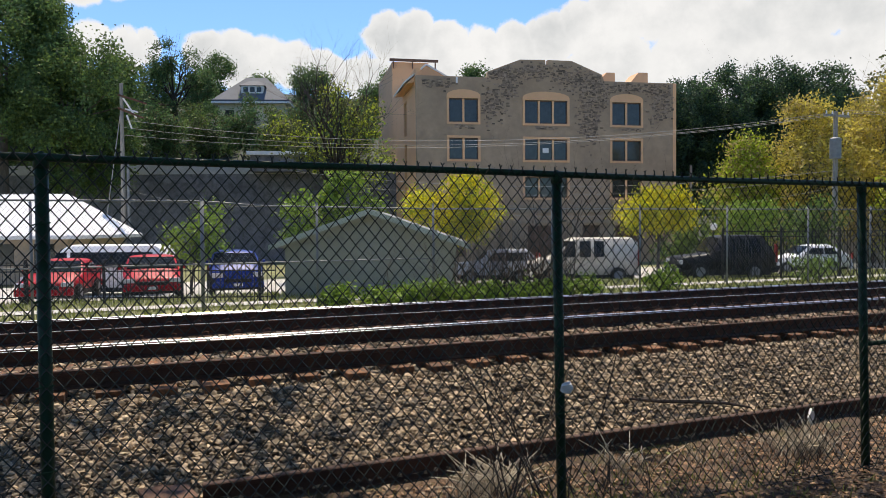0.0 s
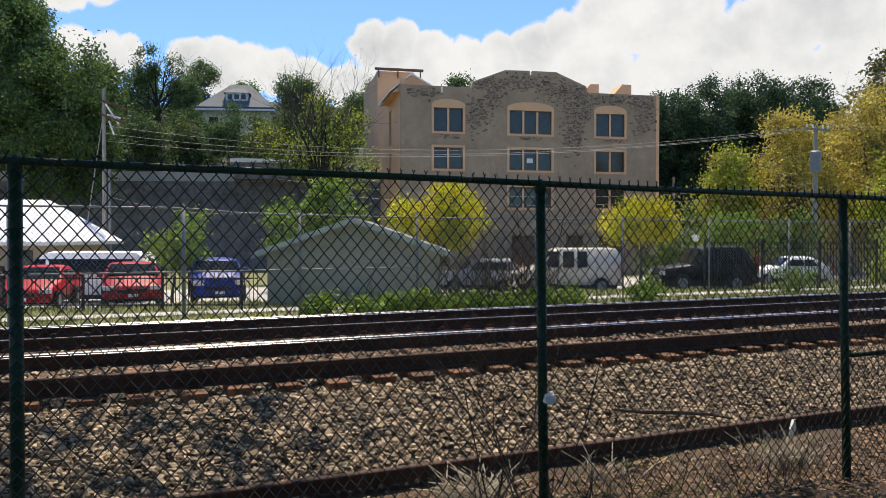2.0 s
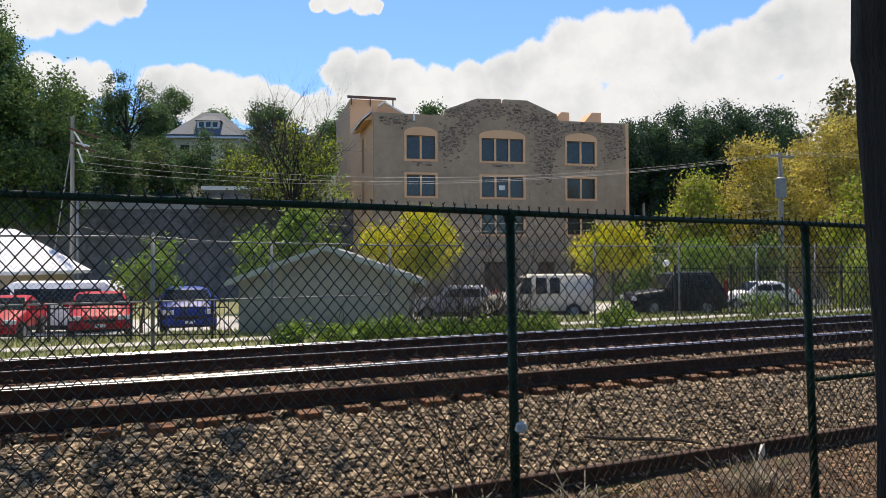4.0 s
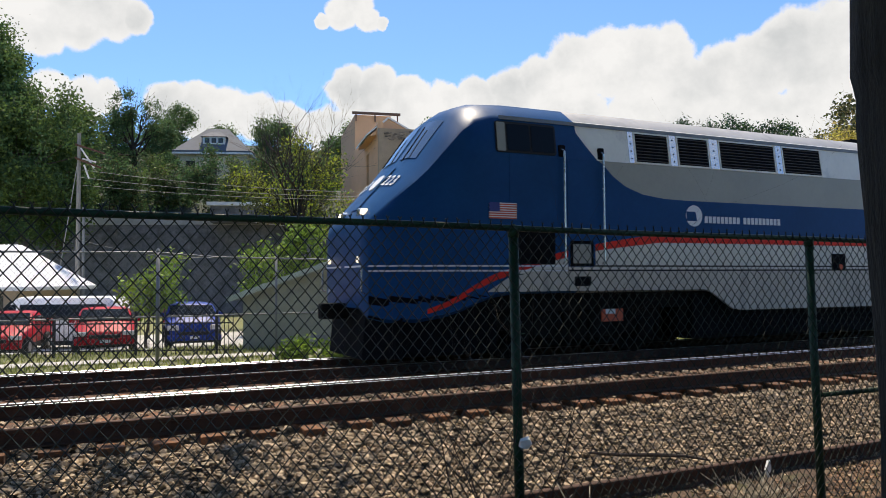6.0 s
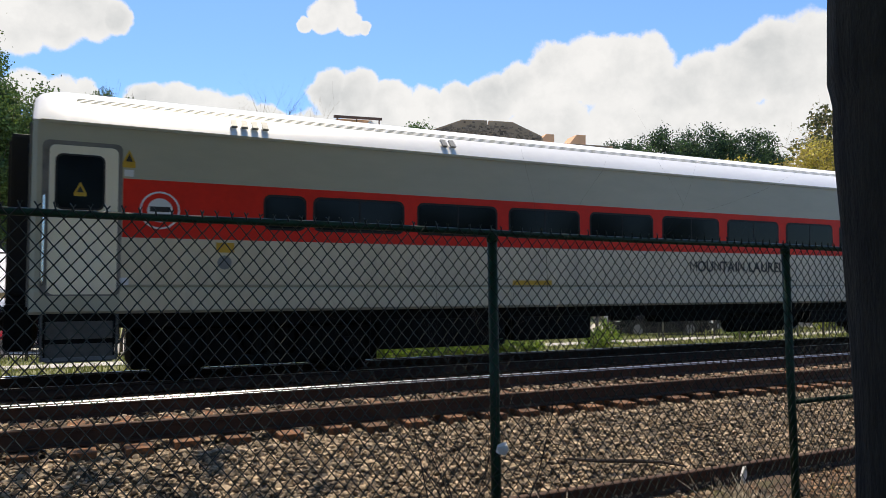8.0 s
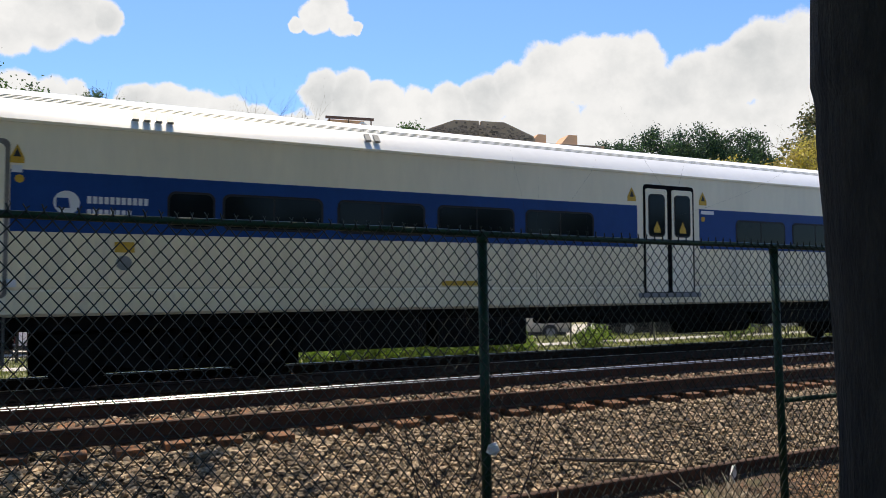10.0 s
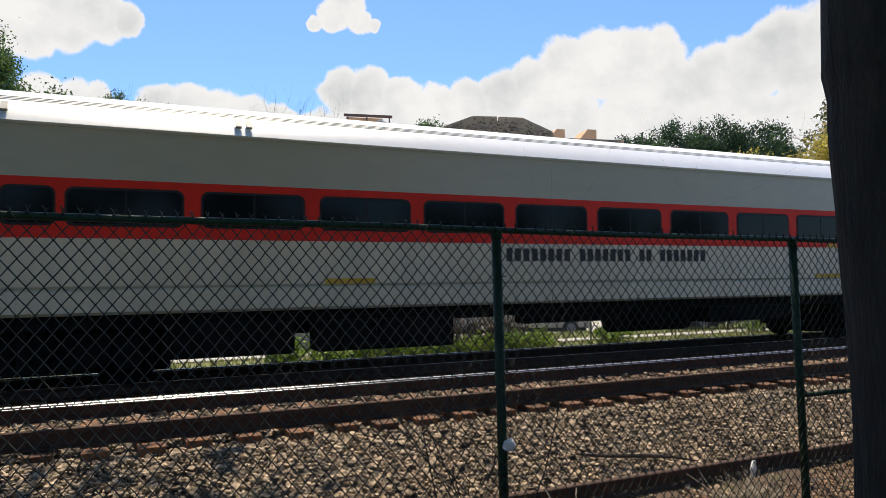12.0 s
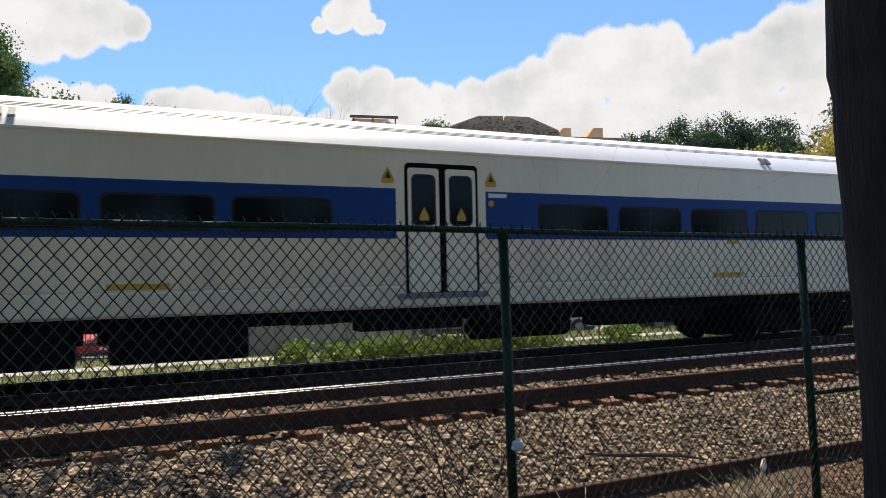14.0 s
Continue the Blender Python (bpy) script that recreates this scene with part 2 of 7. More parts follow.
def rounded(x0, z0, x1, z1, r, seg=4):
    pts = []
    for cx, cz, a0 in ((x1 - r, z1 - r, 0), (x0 + r, z1 - r, 90), (x0 + r, z0 + r, 180), (x1 - r, z0 + r, 270)):
        for k in range(seg + 1):
            a = radians(a0 + 90 * k / seg)
            pts.append((cx + r * math.cos(a), cz + r * math.sin(a)))
    return pts


def disc(cx, cz, r, n=24):
    return [(cx + r * math.cos(2 * math.pi * k / n), cz + r * math.sin(2 * math.pi * k / n)) for k in range(n)]


def loft(sections, closed=False, bm=None, caps=True):
    bm = bm or bmesh.new()
    rings = [[bm.verts.new(p) for p in s] for s in sections]
    n = len(rings[0])
    for r, s in zip(rings[:-1], rings[1:]):
        for k in range(n if closed else n - 1):
            bm.faces.new((r[k], r[(k + 1) % n], s[(k + 1) % n], s[k]))
    if caps:
        bm.faces.new(list(reversed(rings[0])))
        bm.faces.new(rings[-1])
    bmesh.ops.recalc_face_normals(bm, faces=bm.faces)
    return bm


def lettering(name, text, size, material, parent, at, flip=False, align="LEFT", depth=0.004, bold=None):
    """Raised letters that face -y (or +y when flipped)."""
    cu = bpy.data.curves.new(name, "FONT")
    cu.body, cu.size, cu.extrude, cu.align_x, cu.offset = text, size, depth / 2, align, size * 0.012 if bold is None else bold
    tmp = bpy.data.objects.new(name, cu)
    scene.collection.objects.link(tmp)
    me = bpy.data.meshes.new_from_object(tmp.evaluated_get(bpy.context.evaluated_depsgraph_get()))
    bpy.data.objects.remove(tmp)
    me.transform(pose(*at, 90, 0, 180 if flip else 0))
    me.materials.clear()
    return link_mesh(name, me, material, parent)


# ---- ground ----
PROFILE = [(-400, 0.0), (-6, 0.0), (4.9, 0.0), (5.5, 0.06), (5.8, 0.10), (7.0, 0.54), (7.4, 0.565), (9.6, 0.565), (10.6, 0.40), (14.2, 0.40), (15.0, 0.30), (18.8, 0.26), (22.0, 0.10), (25.0, 0.02), (33.0, -0.50), (60.0, -0.9), (4500, -0.9)]


def ground_z(y):
    for (a, za), (b, zb) in zip(PROFILE[:-1], PROFILE[1:]):
        if y <= b:
            return za + (zb - za) * (y - a) / (b - a)
    return PROFILE[-1][1]


TOWN_TURN, TOWN_FALL = 1.06, 0.006    # the town lies a little askew of the line and below it


def town_fall(y):
    return TOWN_FALL * y * min(1.0, max(0.0, (y - 14.6) / 3.0))


def strip(name, y0, y1, x0, x1, material, lift=0.0, nx=40, wob=0.0, label="", step=0.35):
    ys = [y for y, _ in PROFILE if y0 < y < y1] + [y0, y1]
    y = y0
    while y < min(y1, 60):
        ys.append(y)
        y += step if y < 35 else 5
    ys = sorted(set(round(v, 3) for v in ys))
    xs = [x0 + (x1 - x0) * k / nx for k in range(nx + 1)]
    v = [(x, yy, ground_z(yy) - min(2.0, town_fall(yy)) + lift + (wob * noise.noise((x * 1.3, yy * 1.3, 0)) if 0 < yy < 40 and abs(x) < 60 else 0)) for yy in ys for x in xs]
    n = nx + 1
    f = [(j * n + i, j * n + i + 1, (j + 1) * n + i + 1, (j + 1) * n + i) for j in range(len(ys) - 1) for i in range(nx)]
    ob = from_np(name, v, f, material)
    return tagged(ob, label, name.split("_")[0], kind="structure")


def build_ground():
    strip("ground", -400, 4500, -2500, 2500, M["grass_ground"], -0.02, nx=10, label="grassy ground reaching to the horizon", step=2.0)
    strip("soil_verge", -6, 5.75, -14, 26, M["dirt"], 0.0, nx=120, wob=0.05, label="dry soil with leaf litter and moss along the fence")
    strip("ballast", 5.7, 14.9, -60, 110, M["ballast"], 0.0, nx=200, wob=0.03, label="ballast bed darkened for the shaded gaps between stones")
    strip("path", 19.6, 21.6, -40, 60, M["concrete"], 0.012, nx=40, label="pale concrete path beside the car park")
    strip("car_park", 26.0, 44, -60, 90, M["asphalt"], 0.010, nx=40, label="sunlit worn asphalt car park")
    rng = np.random.default_rng(4)
    # grass tufts on the bank behind the tracks and beside the path
    n = 26000
    x, y = rng.uniform(-6, 34, n), 15.0 + rng.random(n) ** 1.1 * 12.0
    keep = ~((y > 19.5) & (y < 21.7))
    x, y = x[keep], y[keep]
    z = np.array([ground_z(v) - town_fall(v) for v in y])
    tufts("grass_bank", x, y, z, rng, 0.05, 0.17, 0.016, M["blade"], "uneven green grass on the bank")
    n = 6500
    x, y = rng.uniform(-3, 11, n), rng.uniform(3.3, 5.6, n)
    keep = (np.sin(x * 1.7 + 1) + np.sin(x * 0.6) + rng.normal(0, .6, n)) > 0.2
    x, y = x[keep], y[keep]
    tufts("weed_grass", x, y, np.zeros(len(x)) + 0.01, rng, 0.04, 0.12, 0.008, M["blade"], "sparse short weeds along the fence foot")


def tufts(name, x, y, z, rng, h0, h1, w, material, label):
    n = len(x)
    a, h = rng.uniform(0, math.tau, n), rng.uniform(h0, h1, n)
    lx, ly = rng.normal(0, 0.35, n) * h, rng.normal(0, 0.35, n) * h
    dx, dy = np.cos(a) * w, np.sin(a) * w
    v = np.empty((n, 3, 3))
    v[:, 0] = np.c_[x - dx, y - dy, z - 0.01]
    v[:, 1] = np.c_[x + dx, y + dy, z - 0.01]
    v[:, 2] = np.c_[x + lx, y + ly, z + h]
    return tagged(from_np(name, v.reshape(-1, 3), np.arange(3 * n).reshape(n, 3), material), label, "grass", kind="stuff")


build_ground()

# ---- railway ----
RAILS = dict(A=(7.435, 0.82), B=(8.955, 0.82), D=(11.705, 0.651), C=(13.235, 0.651))
TRACK2_Y, TRACK2_Z = 12.46, 0.651
RAIL_H = 0.168


def rail_section(y, top, lean):
    """Half-moon head, web and foot; lean tips the head inward as laid rails are canted."""
    h = RAIL_H
    out = [(-0.070, -h), (0.070, -h), (0.070, -h + 0.012), (0.012, -h + 0.032), (0.009, -0.045), (0.036, -0.036), (0.036, -0.008), (0.026, 0.0), (-0.026, 0.0), (-0.036, -0.008), (-0.036, -0.036), (-0.009, -0.045), (-0.012, -h + 0.032), (-0.070, -h + 0.012)]
    return [(y + a + lean * (b + h), top + b - lean * a) for a, b in out]


def rail(name, y, top, lean, x0, x1, label, polished=True):
    pts = rail_section(y, top, lean)
    bm = prism(pts, "x", x0, x1)
    ob = thing(name)
    web = part("web", bm, M["rail_side"], ob)
    if polished:
        head = prism([(a, b + 0.002) for a, b in (pts[7], pts[8])] + [(pts[8][0], pts[8][1] - 0.004), (pts[7][0], pts[7][1] - 0.004)], "x", x0, x1)
        part("running_surface", head, M["rail_top"], ob, "worn bright steel running surface")
        # wheel flanges keep the inner face of the head bright
        g = -1 if lean < 0 else 1
        o = [(g * a, b) for a, b in ((0.038, -0.022), (0.043, -0.017), (0.004, 0.0045), (0.002, 0.001))]
        part("gauge_face", prism([(y + a + lean * (b + RAIL_H), top + b - lean * a) for a, b in o], "x", x0, x1), M["rail_top"], ob, "polished inner face of the rail head")
    tagged(ob, label, "rail", group="rails", kind="structure")
    return ob


def tie_mesh():
    return boxed((-0.115, -1.30, -0.17), (0.115, 1.30, 0.0), 0.012)


def build_tracks():
    rail("rail_near_track", *RAILS["A"], 0.045, -60, 110, "rusty steel rail spiked to weathered ties", polished=False)
    rail("rail_near_track", *RAILS["B"], -0.045, -60, 110, "steel rail with a brightly polished head")
    rail("rail_far_track", *RAILS["D"], 0.045, -60, 110, "dark steel rail carrying the train")
    rail("rail_far_track", *RAILS["C"], -0.045, -60, 110, "steel rail with a brightly polished head")
    rng = random.Random(3)
    # timber ties, each a piece of the track bed
    for tname, yc, top, x0, x1, near in (("near_track_bed", 8.455, 0.82 - RAIL_H, -7, 34, True), ("far_track_bed", 12.47, 0.651 - RAIL_H, -7, 44, False)):
        bed = tagged(thing(tname), "line of weathered timber ties with rusty plates", "railway track", kind="structure")
        bm = tie_mesh()
        for f in bm.faces:
            f.smooth = False
        me = bpy.data.meshes.new("tie")
        bm.to_mesh(me)
        bm.free()
        me.materials.append(M["tie"])
        # rusty plate and clip under each rail, on both sides of the foot
        pm = bmesh.new()
        box(pm, (-0.09, -0.17, 0.0), (0.09, 0.17, 0.012), 0.003)
        for s in (-1, 1):
            tube(pm, [(-0.05, s * 0.06, 0.03), (-0.05, s * 0.12, 0.045), (0.0, s * 0.135, 0.075), (0.045, s * 0.11, 0.055), (0.05, s * 0.075, 0.03)], 0.011, 5)
        plate = bpy.data.meshes.new("tie_plate")
        pm.to_mesh(plate)
        pm.free()
        plate.materials.append(M["rust"])
        x = x0 + (0.29 if near else 0.1)
        while x < x1:
            t = new("tie", me)
            t.parent = bed
            t.matrix_local = pose(x + rng.uniform(-.02, .02), yc + rng.uniform(-.05, .05), top - 0.004, rng.uniform(-.4, .4), 0, rng.uniform(-1, 1))
            for dy in (-0.76, 0.76) if x < 16 else ():
                p = new("tie_plate", plate)
                p.parent = bed
                p.matrix_local = pose(x, yc + dy, top - 0.006)
            x += 0.456
        # ties further off stay one joined piece
        fm = bmesh.new()
        while x < 110:
            box(fm, (x - .115, yc - 1.3, top - .17), (x + .115, yc + 1.3, top))
            x += 0.456
        part("far_ties", fm, M["tie"], bed)["kind"] = "stuff"
    # disused rail lying at the foot of the ballast
    rail("rail_disused", 5.62, 0.235, 0.0, 0.35, 60, "rusty disused rail lying in the ballast", polished=False)
    ob = thing("tie_stub", pose(0.12, 5.72, 0.10, 0, 0, 12))
    part("timber", boxed((-.17, -.2, -.1), (.17, .25, .07), .02), M["rust"], ob)
    tagged(ob, "rust-stained end of an old timber tie", "railway tie")


def build_stones():
    """Crushed stone, thick on the shoulder and between the ties."""
    rng = np.random.default_rng(11)
    t = (1 + 5 ** .5) / 2
    iv = np.array([(-1, t, 0), (1, t, 0), (-1, -t, 0), (1, -t, 0), (0, -1, t), (0, 1, t), (0, -1, -t), (0, 1, -t), (t, 0, -1), (t, 0, 1), (-t, 0, -1), (-t, 0, 1)], float) / 1.9
    fc = np.array([(0, 11, 5), (0, 5, 1), (0, 1, 7), (0, 7, 10), (0, 10, 11), (1, 5, 9), (5, 11, 4), (11, 10, 2), (10, 7, 6), (7, 1, 8), (3, 9, 4), (3, 4, 2), (3, 2, 6), (3, 6, 8), (3, 8, 9), (4, 9, 5), (2, 4, 11), (6, 2, 10), (8, 6, 7), (9, 8, 1)])

    def heap(name, n, xr, yr, size, lift, label, power=1.0):
        x = xr[0] + (xr[1] - xr[0]) * rng.random(n) ** power
        y = rng.uniform(*yr, n)
        z = np.array([ground_z(v) for v in y]) + lift + rng.uniform(-.01, .02, n)
        s = size[0] + (size[1] - size[0]) * rng.random(n) ** 1.5
        v = iv[None] * (1 + rng.uniform(-.62, .45, (n, 12, 1))) * np.stack([rng.uniform(.7, 1.5, (n, 1)), rng.uniform(.55, 1.1, (n, 1)), rng.uniform(.35, .8, (n, 1))], -1) * s[:, None, None]
        a, b = rng.uniform(0, math.tau, n), rng.uniform(-.8, .8, n)
        ca, sa, cb, sb = (f(k)[:, None] for k in (a, b) for f in (np.cos, np.sin))
        X, Y, Z = v[..., 0], v[..., 1], v[..., 2]
        Y, Z = Y * cb - Z * sb, Y * sb + Z * cb
        X, Y = X * ca - Y * sa, X * sa + Y * ca
        v = np.stack([X + x[:, None], Y + y[:, None], Z + z[:, None]], -1)
        f = fc[None] + 12 * np.arange(n)[:, None, None]
        tagged(from_np(name, v.reshape(-1, 3), f.reshape(-1, 3), M["stone"]), label, "gravel", kind="stuff")

    heap("ballast_stones", 52000, (-4.5, 18), (5.6, 7.25), (.012, .038), .012, "loose angular grey and tan ballast stones", 1.35)
    heap("ballast_stones", 9000, (-4.5, 20), (7.5, 8.9), (.013, .036), .075, "ballast stones between rusty ties", 1.2)
    heap("ballast_stones", 15000, (-4.5, 20), (7.25, 10.6), (.015, .042), .005, "ballast stones between rusty ties", 1.2)
    heap("ballast_stones", 4500, (-4.5, 26), (10.6, 15.0), (.025, .05), .005, "ballast stones round the far track")
    heap("ballast_stones", 1500, (-3, 10), (4.5, 5.7), (.012, .035), .0, "stray stones in the soil by the fence")


build_tracks()
build_stones()


# ---- green chain-link fence ----
FENCE_Y = 4.376
FENCE_POSTS = [(-6.6, 0.0), (-3.56, 0.0), (-0.513, 0.0), (2.578, 0.017), (5.468, 0.036), (8.45, 0.02), (11.45, 0.0), (14.45, 0.0)]  # x at the top, lean of each metre


def fence_top(x):
    return 2.452 - 0.0095 * x


def chain_link(name, x0, x1, y, z0, z1, pitch, r, material, parent, fall=0.0):
    """Zigzag wires hooked into one another."""
    rng = np.random.default_rng(7)
    half = pitch / 2
    tall = half * 1.2
    rows = int((z1 - z0) / tall)
    cols = int((x1 - x0) / half)
    j = np.arange(rows + 1)
    V, F, base = [], [], 0
    k4 = np.array([(1, 0), (0, 1), (-1, 0), (0, -1)], float) * r
    for c in range(cols):
        zz = z1 - (rows - j) * tall
        xx = x0 + c * half + half * ((j + c) % 2) * 1.0
        xx = xx + 0.004 * np.sin(zz * 3 + c * 0.11) + rng.normal(0, .0012, rows + 1)
        yy = y + (0.0045 if c % 2 else -0.0045) * np.where((j + c) % 2, 1, -1) + 0.006 * np.sin(xx * 1.9)
        ring = np.stack([xx[:, None] + k4[None, :, 0], yy[:, None] + k4[None, :, 1], zz[:, None] + 0 * k4[None, :, 0]], -1)
        n = rows + 1
        V.append(ring.reshape(-1, 3))
        i = np.arange(n - 1)[:, None] * 4
        k = np.arange(4)[None]
        F.append((np.stack([i + k, i + (k + 1) % 4, i + 4 + (k + 1) % 4, i + 4 + k], -1) + base).reshape(-1, 4))
        base += n * 4
    V = np.concatenate(V)
    V[:, 2] -= fall * V[:, 0] * V[:, 2] / z1
    return from_np(name, V, np.concatenate(F), material, parent)


def build_green_fence():
    f = thing("chain_link_fence", pose(0, 0, 0))
    tagged(f, "tall dark green vinyl chain-link fence with round posts", "fence")
    for x, lean in FENCE_POSTS:
        top = fence_top(x)
        post = part("post", tubed([(x + lean * top, FENCE_Y + .036, -0.05), (x, FENCE_Y + .036, top - 0.03)], 0.034, 14), M["fence_green"], f, smooth=True)
        cap = tubed([(x, FENCE_Y + .036, top - .06), (x, FENCE_Y + .036, top - .005), (x, FENCE_Y + .036, top + .03)], [.039, .039, .012], 14)
        part("post_cap", cap, M["fence_green"], post, smooth=True)
        for z in (0.35, 0.8, 1.25, 1.7, 2.1):
            xx = x + lean * (top - z)
            part("tie_wire", tubed([(xx - .045, FENCE_Y - .006, z), (xx - .02, FENCE_Y - .012, z + .01), (xx + .02, FENCE_Y - .012, z + .012), (xx + .045, FENCE_Y - .006, z + .015)], .004, 5), M["fence_green"], post)
    part("top_rail", tubed([(-6.6 + i * .5, FENCE_Y + .022, fence_top(-6.6 + i * .5) + .004 * math.sin(i * .85)) for i in range(49)], 0.0215, 12), M["fence_green"], f, smooth=True)
    part("brace_rail", tubed([(5.53, FENCE_Y + .03, 1.085), (8.47, FENCE_Y + .03, 1.07)], 0.02, 10), M["fence_green"], f, smooth=True)
    part("tension_wire", tubed([(-6.5, FENCE_Y, .06), (17, FENCE_Y, .06)], 0.004, 5), M["fence_wire"], f)
    mesh = chain_link("wire_mesh", -6.5, 11.5, FENCE_Y, 0.02, 2.470, 0.0815, 0.0044, M["fence_wire"], f, 0.0095)
    bm = bmesh.new()
    r = random.Random(12)
    for k in range(221):
        x = -6.5 + .0815 * k
        z = 2.470 - .0095 * x
        for dx in (-1, 1):
            tube(bm, [(x - dx * .006, FENCE_Y, z - .012), (x + dx * .002, FENCE_Y + dx * .004, z + .012), (x + dx * r.uniform(.008, .016), FENCE_Y + dx * .008, z + r.uniform(.024, .036))], .0042, 4)
    part("barb", bm, M["fence_wire"], f, "twisted wire ends along the top")["kind"] = "stuff"
    mesh["label"] = "dark green diamond wire mesh with twisted top barbs"


build_green_fence()
# ---- train ----
M["blue"] = surface("deep blue train enamel", (0.002, 0.056, 0.168), 0.42, vary=0.12, scale=0.8, fine=12, spec=0.12)
M["band_blue"] = surface("faded blue band", (0.002, 0.048, 0.20), 0.5, vary=0.12, scale=0.8, fine=10, spec=0.22)
M["white_paint"] = surface("dusty white paint", (0.82, 0.79, 0.69), 0.45, vary=0.06, scale=0.7, fine=12, dirt=(0.45, 0.45, 0.43), dirt_amount=0.2)
M["grey_paint"] = surface("mid grey paint", (0.31, 0.30, 0.245), 0.5, vary=0.08, scale=0.7, fine=12)
M["waist_grey"] = surface("pale grey waist paint", (0.60, 0.575, 0.475), 0.5, vary=0.08, scale=0.8, fine=10, dirt=(0.35, 0.34, 0.31), dirt_amount=0.25, stretch=(1, 1, 0.35))
M["lower_grey"] = surface("grimy grey skirt", (0.47, 0.42, 0.335), 0.55, vary=0.12, scale=0.9, fine=9, dirt=(0.2, 0.18, 0.16), dirt_amount=0.3, stretch=(1, 1, 0.35))
M["red_paint"] = surface("red stripe paint", (0.74, 0.030, 0.016), 0.5, vary=0.1, scale=0.8, fine=12, spec=0.2)
M["black"] = surface("matt black steel", (0.006, 0.006, 0.007), 0.85, vary=0.4, scale=2, fine=20, spec=0.08)
M["grime"] = surface("oily underframe", (0.010, 0.009, 0.008), 0.9, vary=0.5, scale=2, fine=18, bump=0.4, spec=0.12)
M["steel_roof"] = surface("weathered aluminium roof", (0.42, 0.41, 0.38), 0.5, 0.3, vary=0.12, scale=0.7, fine=9, dirt=(0.3, 0.29, 0.28), dirt_amount=0.3)
M["coach_roof"] = surface("white coach roof", (0.80, 0.81, 0.81), 0.4, 0.0, vary=0.05, scale=0.6, fine=9)
M["coach_side"] = surface("stainless grey coach side", (0.44, 0.42, 0.315), 0.45, 0.0, vary=0.07, scale=0.6, fine=7, stretch=(0.3, 1, 1))
M["coach_low_grey"] = surface("grimy grey lower side", (0.60, 0.53, 0.38), 0.5, 0.0, vary=0.1, scale=0.8, fine=7, dirt=(0.50, 0.44, 0.33), dirt_amount=0.35, stretch=(1.6, 1, 0.25))
M["coach_low"] = surface("grimy coach lower side", (0.80, 0.71, 0.49), 0.5, 0.0, vary=0.1, scale=0.8, fine=7, dirt=(0.58, 0.51, 0.39), dirt_amount=0.35, stretch=(1.6, 1, 0.25))
M["coach_pale"] = surface("pale coach side", (0.83, 0.76, 0.58), 0.45, 0.0, vary=0.06, scale=0.6, fine=7, stretch=(1.2, 1, 0.3))
M["end_grime"] = surface("sooty end sheet and door gap shade", (0.22, 0.205, 0.18), 0.7, vary=0.25, scale=1.2, fine=9, dirt=(0.09, 0.085, 0.08), dirt_amount=0.6)
M["tint"] = surface("dark tinted glass", (0.005, 0.007, 0.009), 0.09, vary=0.1, spec=0.14)
M["screen"] = surface("windscreen glass", (0.03, 0.04, 0.05), 0.05, vary=0.1, spec=0.9)
M["rubber"] = surface("black rubber", (0.015, 0.015, 0.015), 0.8, vary=0.2)
M["chrome"] = surface("bright steel", (0.6, 0.6, 0.6), 0.25, 1.0, vary=0.05)
M["slat_metal"] = surface("dull louvre slat", (0.06, 0.06, 0.06), 0.6, vary=0.2)
M["step_metal"] = surface("worn grey step panel", (0.085, 0.083, 0.075), 0.6, vary=0.3, scale=3, fine=15)
M["lettering"] = surface("white lettering", (0.68, 0.70, 0.71), 0.5, vary=0.03)
M["ink"] = surface("black lettering", (0.02, 0.02, 0.02), 0.6, vary=0.1)
M["yellow_mark"] = surface("yellow safety paint", (0.58, 0.34, 0.03), 0.6, vary=0.15)
M["orange_label"] = surface("orange red label", (0.60, 0.10, 0.04), 0.6, vary=0.15)
M["headlamp"] = glowing("lit headlamp", (1.0, 0.88, 0.68), 1.3)
M["flag_blue"] = surface("flag blue", (0.02, 0.03, 0.18), 0.5, vary=0.05)

TRAIN_REF = 7.0


def train_shift(t):
    """How far the train has rolled to the left since the reference time."""
    u = t - TRAIN_REF
    early = 0.1313 * max(0.0, min(t, 12.0) - 7.3) ** 2
    late = max(0.0, t - 12.0)
    return 13.11 * u + early + 1.234 * late + 0.07 * late * late


TRAIN = []                             # (thing, x of its front at the reference time)
WHEELSETS = []                         # wheelsets that turn


def plate(name, outline, material, parent, y, out=0.005, label="", base=0.02):
    """A flat panel on a car side: outline in x and z, on the face at y."""
    s = -1 if y < 0 else 1
    return part(name, prism(outline, "y", y + s * out, y - s * base), material, parent, label)


def wheelset(x, r, parent):
    bm = bmesh.new()
    for s in (-1, 1):
        tube(bm, [(0, s * 0.72, 0), (0, s * 0.75, 0), (0, s * 0.84, 0), (0, s * 0.85, 0)], [r + 0.03, r, r, r * 0.9], 28)
        tube(bm, [(0, s * 0.84, 0), (0, s * 0.90, 0)], [r * 0.55, r * 0.25], 16)
    tube(bm, [(0, -0.95, 0), (0, 0.95, 0)], 0.085, 10)
    ws = part("wheelset", bm, M["grime"], parent, "pair of steel wheels on an axle")
    ws.matrix_local = pose(x, 0, r)
    WHEELSETS.append((ws, x, r))
    return ws


